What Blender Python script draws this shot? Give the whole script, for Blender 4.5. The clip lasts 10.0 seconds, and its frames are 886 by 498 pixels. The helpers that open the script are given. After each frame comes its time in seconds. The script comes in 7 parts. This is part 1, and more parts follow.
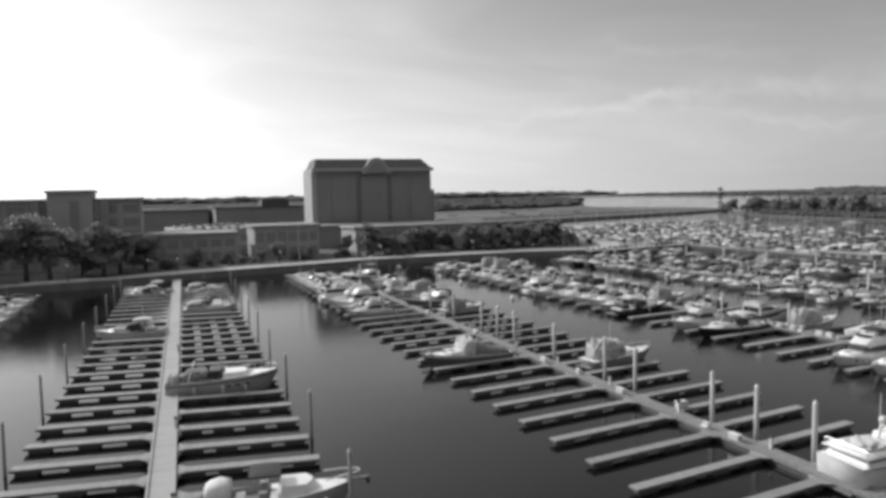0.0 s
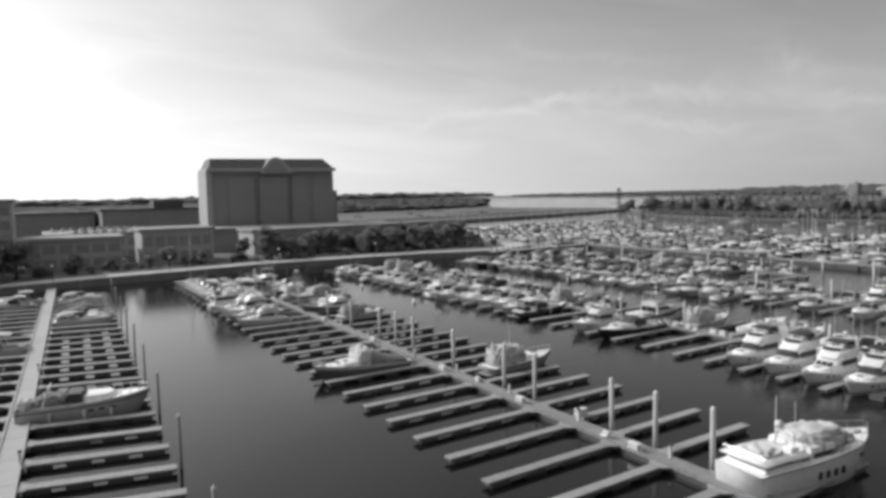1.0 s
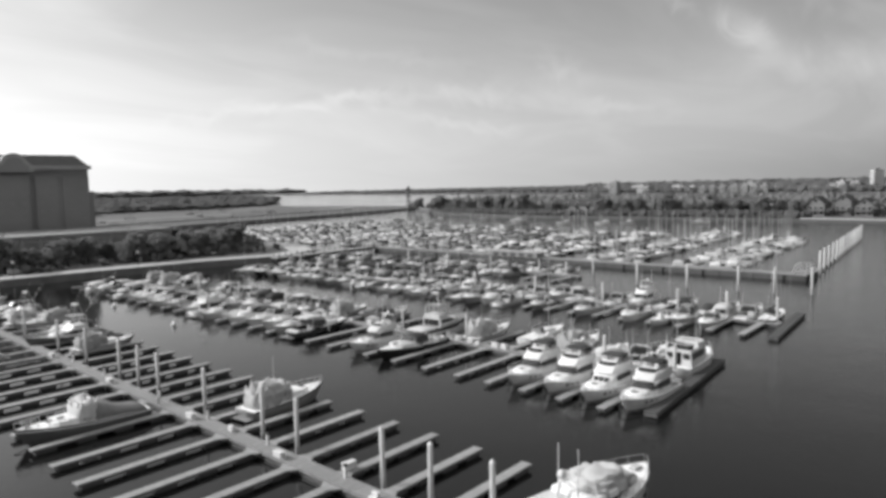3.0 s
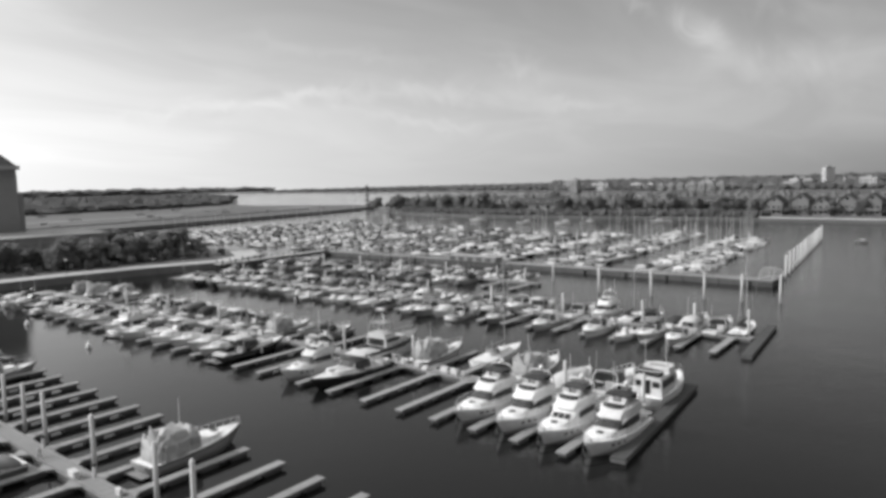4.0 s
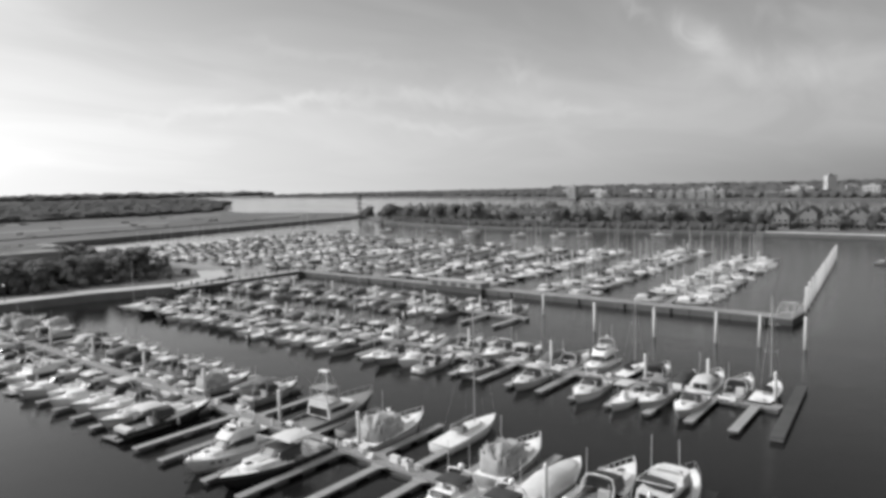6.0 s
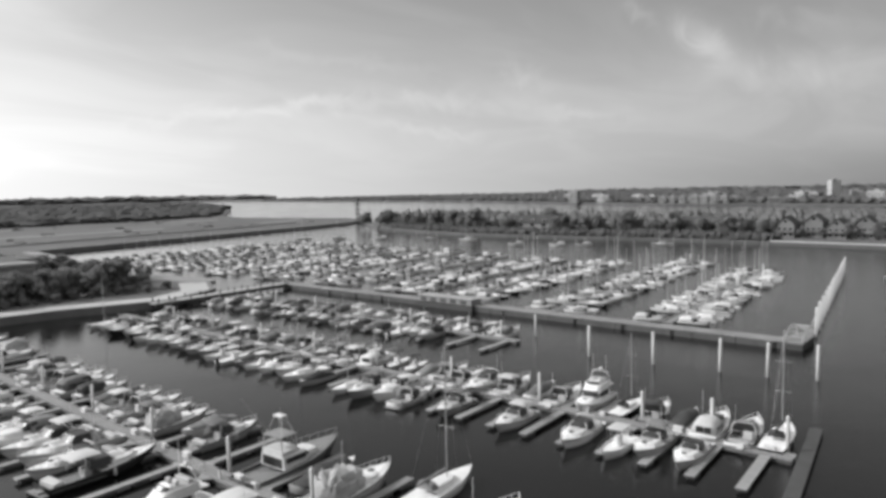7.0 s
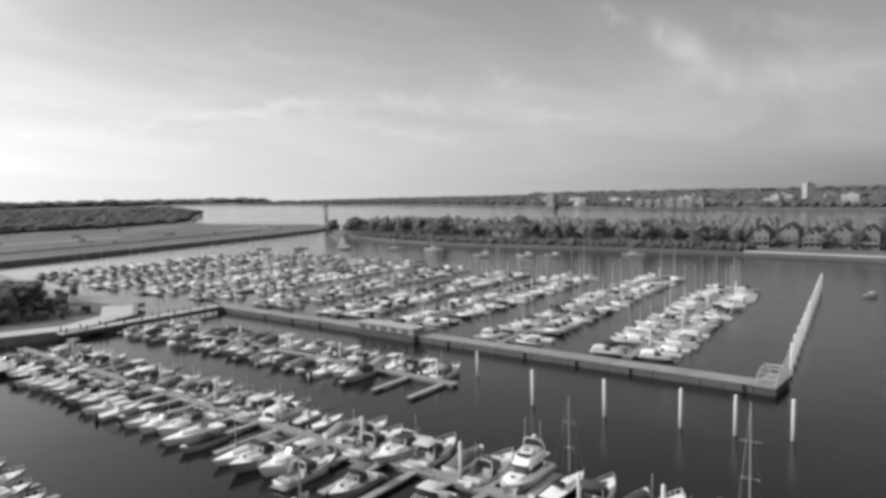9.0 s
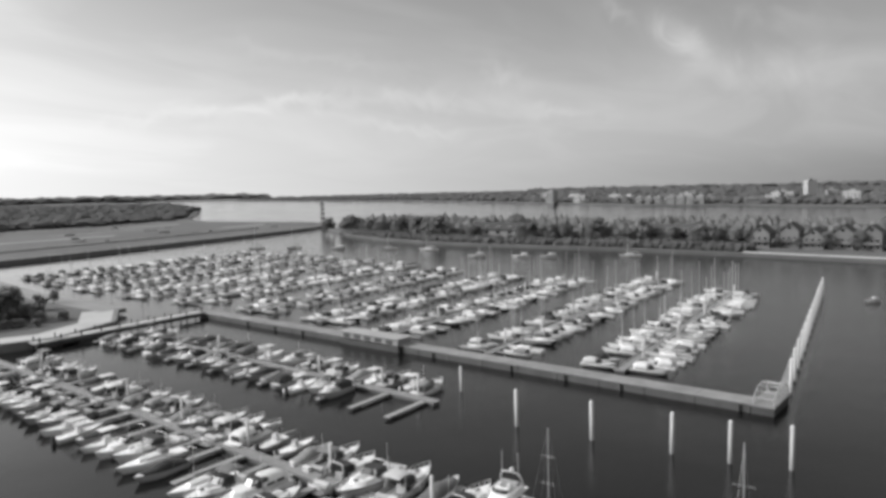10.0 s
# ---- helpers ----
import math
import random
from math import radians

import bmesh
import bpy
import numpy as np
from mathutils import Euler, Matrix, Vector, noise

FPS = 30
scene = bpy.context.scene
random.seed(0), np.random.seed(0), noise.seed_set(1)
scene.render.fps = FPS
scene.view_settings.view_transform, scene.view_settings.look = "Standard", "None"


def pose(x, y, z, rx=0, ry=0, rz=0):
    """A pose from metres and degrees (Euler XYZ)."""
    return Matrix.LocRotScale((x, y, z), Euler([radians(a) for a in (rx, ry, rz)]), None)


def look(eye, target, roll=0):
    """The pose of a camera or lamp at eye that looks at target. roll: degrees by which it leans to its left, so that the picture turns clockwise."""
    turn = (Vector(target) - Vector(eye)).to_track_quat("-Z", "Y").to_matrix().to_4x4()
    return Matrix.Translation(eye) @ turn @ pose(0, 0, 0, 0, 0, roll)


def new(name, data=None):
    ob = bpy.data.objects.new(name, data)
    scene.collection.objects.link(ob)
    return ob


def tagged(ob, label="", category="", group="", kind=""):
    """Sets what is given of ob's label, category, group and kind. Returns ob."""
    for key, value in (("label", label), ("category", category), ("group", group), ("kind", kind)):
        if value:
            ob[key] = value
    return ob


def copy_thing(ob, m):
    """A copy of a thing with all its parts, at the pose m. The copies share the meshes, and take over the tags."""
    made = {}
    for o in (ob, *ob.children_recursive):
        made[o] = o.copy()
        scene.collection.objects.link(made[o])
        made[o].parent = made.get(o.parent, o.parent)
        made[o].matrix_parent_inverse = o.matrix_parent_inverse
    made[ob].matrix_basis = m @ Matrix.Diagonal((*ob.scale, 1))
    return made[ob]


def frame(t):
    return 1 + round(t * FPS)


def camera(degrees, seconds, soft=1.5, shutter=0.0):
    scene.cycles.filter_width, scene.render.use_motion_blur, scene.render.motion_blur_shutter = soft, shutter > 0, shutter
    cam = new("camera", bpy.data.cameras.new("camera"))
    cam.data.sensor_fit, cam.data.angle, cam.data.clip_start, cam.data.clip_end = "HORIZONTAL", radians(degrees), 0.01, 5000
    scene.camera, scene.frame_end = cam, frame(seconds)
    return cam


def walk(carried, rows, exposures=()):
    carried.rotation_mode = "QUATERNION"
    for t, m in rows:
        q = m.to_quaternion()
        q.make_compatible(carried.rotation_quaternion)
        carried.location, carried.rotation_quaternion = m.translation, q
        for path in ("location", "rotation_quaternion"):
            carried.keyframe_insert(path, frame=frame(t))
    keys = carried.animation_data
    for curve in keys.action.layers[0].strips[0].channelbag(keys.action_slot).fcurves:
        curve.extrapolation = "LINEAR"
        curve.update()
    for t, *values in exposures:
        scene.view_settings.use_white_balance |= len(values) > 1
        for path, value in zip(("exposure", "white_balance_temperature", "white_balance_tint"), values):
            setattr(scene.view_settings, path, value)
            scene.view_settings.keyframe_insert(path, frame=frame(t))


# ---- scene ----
cam = camera(64.0, 10.0, soft=3.52)
PATH = [
    (0, pose(-13.09, -19.64, 21.18, 85.68, 1.20, -22.16)),
    (0.5, pose(-11.22, -17.70, 21.02, 85.66, 1.25, -25.54)),
    (1, pose(-9.66, -16.24, 21.12, 85.60, 1.29, -29.57)),
    (1.5, pose(-8.79, -15.65, 21.46, 85.52, 1.32, -33.26)),
    (2, pose(-7.12, -14.37, 21.89, 85.39, 1.35, -38.10)),
    (2.5, pose(-4.71, -12.44, 22.23, 85.19, 1.34, -42.23)),
    (3, pose(-0.97, -9.86, 22.56, 84.99, 1.31, -46.11)),
    (4.5, pose(12.91, -1.87, 24.32, 84.73, 1.44, -49.34)),
    (5, pose(17.53, 0.55, 25.17, 84.83, 1.44, -49.36)),
    (5.5, pose(21.46, 2.41, 25.96, 84.93, 1.34, -49.35)),
    (7, pose(34.69, 7.83, 28.60, 85.38, 1.15, -49.07)),
    (7.5, pose(39.78, 9.28, 29.36, 85.46, 1.16, -49.20)),
    (8, pose(44.94, 10.52, 30.07, 85.62, 1.20, -49.91)),
    (8.5, pose(49.41, 11.43, 30.70, 85.57, 1.26, -50.47)),
    (9, pose(53.45, 12.12, 31.53, 85.54, 1.30, -50.65)),
    (9.5, pose(56.73, 12.86, 32.29, 85.37, 1.35, -50.65)),
    (10, pose(60.19, 13.54, 33.33, 85.18, 1.33, -50.59)),
]
walk(cam, PATH, ((0.0, -0.2), (0.8, -0.16), (2.0, -0.02), (2.6, 0.08), (3.2, 0.05), (4.5, 0.02), (10.0, 0.02)))

# ---- sky and sun: a hazy morning, seen in black and white ----
SUN_YAW, SUN_UP = 38.0, 32.0      # degrees: to the left of +y, and above the horizon
HAZE = 5.7
world = bpy.data.worlds.new("sky")
scene.world = world
world.use_nodes = True
wn, wl = world.node_tree.nodes, world.node_tree.links
wn.clear()


sky = wn.new("ShaderNodeTexSky")
sky.sky_type = "NISHITA"
sky.sun_disc = False
sky.sun_elevation = radians(SUN_UP)
sky.sun_rotation = radians(-SUN_YAW)
sky.air_density, sky.dust_density, sky.ozone_density = 1.0, 3.0, 1.0
grey = wn.new("ShaderNodeRGBToBW")
wl.new(sky.outputs[0], grey.inputs[0])
place = wn.new("ShaderNodeTexCoord")
split = wn.new("ShaderNodeSeparateXYZ")
wl.new(place.outputs["Generated"], split.inputs[0])
lift = wn.new("ShaderNodeMath")
lift.operation = "MAXIMUM"
lift.inputs[1].default_value = 0.0
wl.new(split.outputs["Z"], lift.inputs[0])
lift2 = wn.new("ShaderNodeMath")
lift2.operation = "ADD"
lift2.inputs[1].default_value = 0.16
wl.new(lift.outputs[0], lift2.inputs[0])
flat = wn.new("ShaderNodeVectorMath")
flat.operation = "DIVIDE"
both = wn.new("ShaderNodeCombineXYZ")
for axis in "XYZ":
    wl.new(lift2.outputs[0], both.inputs[axis])
wl.new(place.outputs["Generated"], flat.inputs[0])
wl.new(both.outputs[0], flat.inputs[1])
turn = wn.new("ShaderNodeMapping")
turn.inputs["Rotation"].default_value = (0, 0, radians(25))
turn.inputs["Scale"].default_value = (0.62, 1.0, 0.2)
wl.new(flat.outputs[0], turn.inputs["Vector"])
cirrus = wn.new("ShaderNodeTexNoise")
cirrus.inputs["Scale"].default_value = 1.3
cirrus.inputs["Detail"].default_value = 7
cirrus.inputs["Roughness"].default_value = 0.55
cirrus.inputs["Distortion"].default_value = 0.9
wl.new(turn.outputs[0], cirrus.inputs["Vector"])
ramp = wn.new("ShaderNodeValToRGB")
ramp.color_ramp.elements[0].position, ramp.color_ramp.elements[0].color = 0.42, (0, 0, 0, 1)
ramp.color_ramp.elements[1].position, ramp.color_ramp.elements[1].color = 0.75, (1, 1, 1, 1)
wl.new(cirrus.outputs[0], ramp.inputs[0])
veil = wn.new("ShaderNodeMath")
veil.operation = "MULTIPLY_ADD"
veil.inputs[1].default_value = 0.27
veil.inputs[2].default_value = 1.0
wl.new(ramp.outputs[0], veil.inputs[0])
# long wisps of high cloud: azimuth and height of both ends in degrees, half width, strength
def skyward(azimuth, height):
    a, h = radians(azimuth), radians(height)
    return Vector((math.sin(a) * math.cos(h), math.cos(a) * math.cos(h), math.sin(h)))


fray = wn.new("ShaderNodeTexNoise")
fray.inputs["Scale"].default_value, fray.inputs["Detail"].default_value, fray.inputs["Distortion"].default_value = 14.0, 6, 1.5
wl.new(place.outputs["Generated"], fray.inputs["Vector"])
warp = wn.new("ShaderNodeVectorMath")
warp.operation = "MULTIPLY_ADD"
warp.inputs[1].default_value = (0.07, 0.07, 0.05)
wl.new(fray.outputs["Color"], warp.inputs[0])
wl.new(place.outputs["Generated"], warp.inputs[2])
wisp_sum = None
for az0, up0, az1, up1, wide, strength in ((28.5, 5.7, 45.0, 7.5, 0.45, 0.30), (44.0, 7.6, 55.5, 6.6, 0.7, 0.22), (67.4, 12.2, 71.3, 9.2, 0.8, 0.55), (63.2, 14.0, 65.2, 12.2, 0.5, 0.3), (34.0, 11.2, 47.0, 9.6, 0.5, 0.14),
                                           (54.5, 9.4, 57.5, 8.2, 0.9, 0.25), (44.5, 5.6, 51.5, 4.2, 0.4, 0.22), (57.0, 6.0, 64.0, 5.6, 0.5, 0.2), (66.0, 8.4, 84.0, 7.2, 1.6, 0.3), (73.5, 12.0, 78.5, 10.4, 0.8, 0.22)):
    a, b = skyward(az0, up0), skyward(az1, up1)
    along = (b - a).normalized()
    across = a.cross(b).normalized()
    half = (b - a).length / 2
    terms = []
    for axis, size in ((along, half), (across, radians(wide))):
        dot = wn.new("ShaderNodeVectorMath")
        dot.operation = "DOT_PRODUCT"
        dot.inputs[1].default_value = axis / size
        off = wn.new("ShaderNodeMath")
        off.operation = "SUBTRACT"
        off.inputs[1].default_value = ((a + b) / 2 + Vector((0.035, 0.035, 0.025))).dot(axis) / size
        square = wn.new("ShaderNodeMath")
        square.operation = "POWER"
        square.inputs[1].default_value = 2.0
        bend = wn.new("ShaderNodeMath")
        bend.operation = "ABSOLUTE"
        wl.new(warp.outputs[0], dot.inputs[0])
        wl.new(dot.outputs["Value"], off.inputs[0])
        wl.new(off.outputs[0], bend.inputs[0])
        wl.new(bend.outputs[0], square.inputs[0])
        terms.append(square)
    total = wn.new("ShaderNodeMath")
    total.operation = "ADD"
    wl.new(terms[0].outputs[0], total.inputs[0])
    wl.new(terms[1].outputs[0], total.inputs[1])
    minus = wn.new("ShaderNodeMath")
    minus.operation = "MULTIPLY"
    minus.inputs[1].default_value = -1.0
    wl.new(total.outputs[0], minus.inputs[0])
    bell = wn.new("ShaderNodeMath")
    bell.operation = "EXPONENT"
    wl.new(minus.outputs[0], bell.inputs[0])
    more = wn.new("ShaderNodeMath")
    more.operation = "MULTIPLY_ADD"
    more.inputs[1].default_value = strength * 2
    more.inputs[2].default_value = 0.0
    wl.new(bell.outputs[0], more.inputs[0])
    if wisp_sum is not None:
        wl.new(wisp_sum.outputs[0], more.inputs[2])
    wisp_sum = more
frayed = wn.new("ShaderNodeMath")
frayed.operation = "MULTIPLY_ADD"
wl.new(wisp_sum.outputs[0], frayed.inputs[0])
wl.new(fray.outputs[0], frayed.inputs[1])
wl.new(veil.outputs[0], frayed.inputs[2])
bright = wn.new("ShaderNodeMath")
bright.operation = "MULTIPLY"
wl.new(grey.outputs[0], bright.inputs[0])
wl.new(frayed.outputs[0], bright.inputs[1])
# pale haze that thins out upwards
thin = wn.new("ShaderNodeMath")
thin.operation = "MULTIPLY"
thin.inputs[1].default_value = -6.2
wl.new(lift.outputs[0], thin.inputs[0])
fall = wn.new("ShaderNodeMath")
fall.operation = "EXPONENT"
wl.new(thin.outputs[0], fall.inputs[0])
haze = wn.new("ShaderNodeMath")
haze.operation = "MULTIPLY_ADD"
haze.inputs[1].default_value = HAZE
# the haze is brighter on the sun's side
side = wn.new("ShaderNodeVectorMath")
side.operation = "DOT_PRODUCT"
side.inputs[1].default_value = (-math.sin(radians(SUN_YAW)), math.cos(radians(SUN_YAW)), 0)
wl.new(place.outputs["Generated"], side.inputs[0])
lean = wn.new("ShaderNodeMath")
lean.operation = "MULTIPLY_ADD"
lean.inputs[1].default_value = 1.05
lean.inputs[2].default_value = 0.93
wl.new(side.outputs["Value"], lean.inputs[0])
shine = wn.new("ShaderNodeMath")
shine.operation = "MULTIPLY"
wl.new(fall.outputs[0], shine.inputs[0])
floor_haze = wn.new("ShaderNodeMath")
floor_haze.operation = "MAXIMUM"
floor_haze.inputs[1].default_value = 0.12
wl.new(lean.outputs[0], floor_haze.inputs[0])
wl.new(floor_haze.outputs[0], shine.inputs[1])
wl.new(shine.outputs[0], haze.inputs[0])
wl.new(bright.outputs[0], haze.inputs[2])
back = wn.new("ShaderNodeBackground")
back.inputs["Strength"].default_value = 0.093
# a broad glow round the sun
near_sun = wn.new("ShaderNodeVectorMath")
near_sun.operation = "DOT_PRODUCT"
near_sun.inputs[1].default_value = (-math.sin(radians(SUN_YAW)) * math.cos(radians(SUN_UP)), math.cos(radians(SUN_YAW)) * math.cos(radians(SUN_UP)), math.sin(radians(SUN_UP)))
wl.new(place.outputs["Generated"], near_sun.inputs[0])
ahead = wn.new("ShaderNodeMath")
ahead.operation = "MAXIMUM"
ahead.inputs[1].default_value = 0.0
wl.new(near_sun.outputs["Value"], ahead.inputs[0])
narrow = wn.new("ShaderNodeMath")
narrow.operation = "POWER"
narrow.inputs[1].default_value = 4.0
wl.new(ahead.outputs[0], narrow.inputs[0])
glow = wn.new("ShaderNodeMath")
glow.operation = "MULTIPLY_ADD"
glow.inputs[1].default_value = 5.1
wl.new(narrow.outputs[0], glow.inputs[0])
wl.new(haze.outputs[0], glow.inputs[2])
# extra overhead brightness above the view, added to fill shaded faces
over = wn.new("ShaderNodeMath")
over.operation = "SUBTRACT"
over.inputs[1].default_value = 0.45
wl.new(lift.outputs[0], over.inputs[0])
over2 = wn.new("ShaderNodeMath")
over2.operation = "MAXIMUM"
over2.inputs[1].default_value = 0.0
wl.new(over.outputs[0], over2.inputs[0])
dome = wn.new("ShaderNodeMath")
dome.operation = "MULTIPLY_ADD"
dome.inputs[1].default_value = 13.0
wl.new(over2.outputs[0], dome.inputs[0])
wl.new(glow.outputs[0], dome.inputs[2])
wl.new(dome.outputs[0], back.inputs["Color"])
wout = wn.new("ShaderNodeOutputWorld")
wl.new(back.outputs[0], wout.inputs[0])

sun = new("sun", bpy.data.lights.new("sun", "SUN"))
sun.data.energy, sun.data.angle, sun.data.color = 3.2, radians(1.5), (1, 1, 1)
sun.matrix_world = look(
    (-math.sin(radians(SUN_YAW)) * math.cos(radians(SUN_UP)) * 900, math.cos(radians(SUN_YAW)) * math.cos(radians(SUN_UP)) * 900,
     math.sin(radians(SUN_UP)) * 900), (0, 0, 0))
scene.view_settings.exposure = 0.0

# ---- materials: the film is black and white, so every colour is a grey ----
def material(name, value, rough=0.6, metal=0.0, scale=3.0, amount=0.12, bump=0.0, fine=40.0, vary=0.0, spec=0.5, island=0.0, stretch=(1, 1, 1), through_light=0.0):
    """A grey surface with stains at one scale, grain at another, and relief."""
    m = bpy.data.materials.new(name)
    m.use_nodes = True
    n, l = m.node_tree.nodes, m.node_tree.links
    p = n["Principled BSDF"]
    p.inputs["Roughness"].default_value = rough
    p.inputs["Metallic"].default_value = metal
    p.inputs["Specular IOR Level"].default_value = spec
    tc = n.new("ShaderNodeTexCoord")
    mp = n.new("ShaderNodeMapping")
    mp.inputs["Scale"].default_value = stretch
    l.new(tc.outputs["Object"], mp.inputs["Vector"])
    big = n.new("ShaderNodeTexNoise")
    big.inputs["Scale"].default_value, big.inputs["Detail"].default_value = scale, 5
    small = n.new("ShaderNodeTexNoise")
    small.inputs["Scale"].default_value, small.inputs["Detail"].default_value = fine, 3
    for t in (big, small):
        l.new(mp.outputs[0], t.inputs["Vector"])
    add = n.new("ShaderNodeMath")
    add.operation = "MULTIPLY_ADD"
    add.inputs[1].default_value = 2 * amount * value
    add.inputs[2].default_value = value * (1 - amount * 1.5)
    l.new(big.outputs[0], add.inputs[0])
    add2 = n.new("ShaderNodeMath")
    add2.operation = "MULTIPLY_ADD"
    add2.inputs[1].default_value = amount * value
    l.new(small.outputs[0], add2.inputs[0])
    l.new(add.outputs[0], add2.inputs[2])
    last = add2.outputs[0]
    if vary or island:
        if island:
            src = n.new("ShaderNodeNewGeometry").outputs["Random Per Island"]
        else:
            src = n.new("ShaderNodeObjectInfo").outputs["Random"]
        v = n.new("ShaderNodeMath")
        v.operation = "MULTIPLY_ADD"
        v.inputs[1].default_value = -(vary or island)
        v.inputs[2].default_value = 1.0
        l.new(src, v.inputs[0])
        mul = n.new("ShaderNodeMath")
        mul.operation = "MULTIPLY"
        l.new(last, mul.inputs[0])
        l.new(v.outputs[0], mul.inputs[1])
        last = mul.outputs[0]
    l.new(last, p.inputs["Base Color"])
    if through_light:
        t = n.new("ShaderNodeBsdfTranslucent")
        l.new(last, t.inputs["Color"])
        mix = n.new("ShaderNodeMixShader")
        mix.inputs[0].default_value = through_light
        l.new(p.outputs[0], mix.inputs[1])
        l.new(t.outputs[0], mix.inputs[2])
        l.new(mix.outputs[0], n["Material Output"].inputs["Surface"])
    if bump:
        b = n.new("ShaderNodeBump")
        b.inputs["Strength"].default_value = bump
        b.inputs["Distance"].default_value = 0.02
        l.new(small.outputs[0], b.inputs["Height"])
        l.new(b.outputs[0], p.inputs["Normal"])
    return m


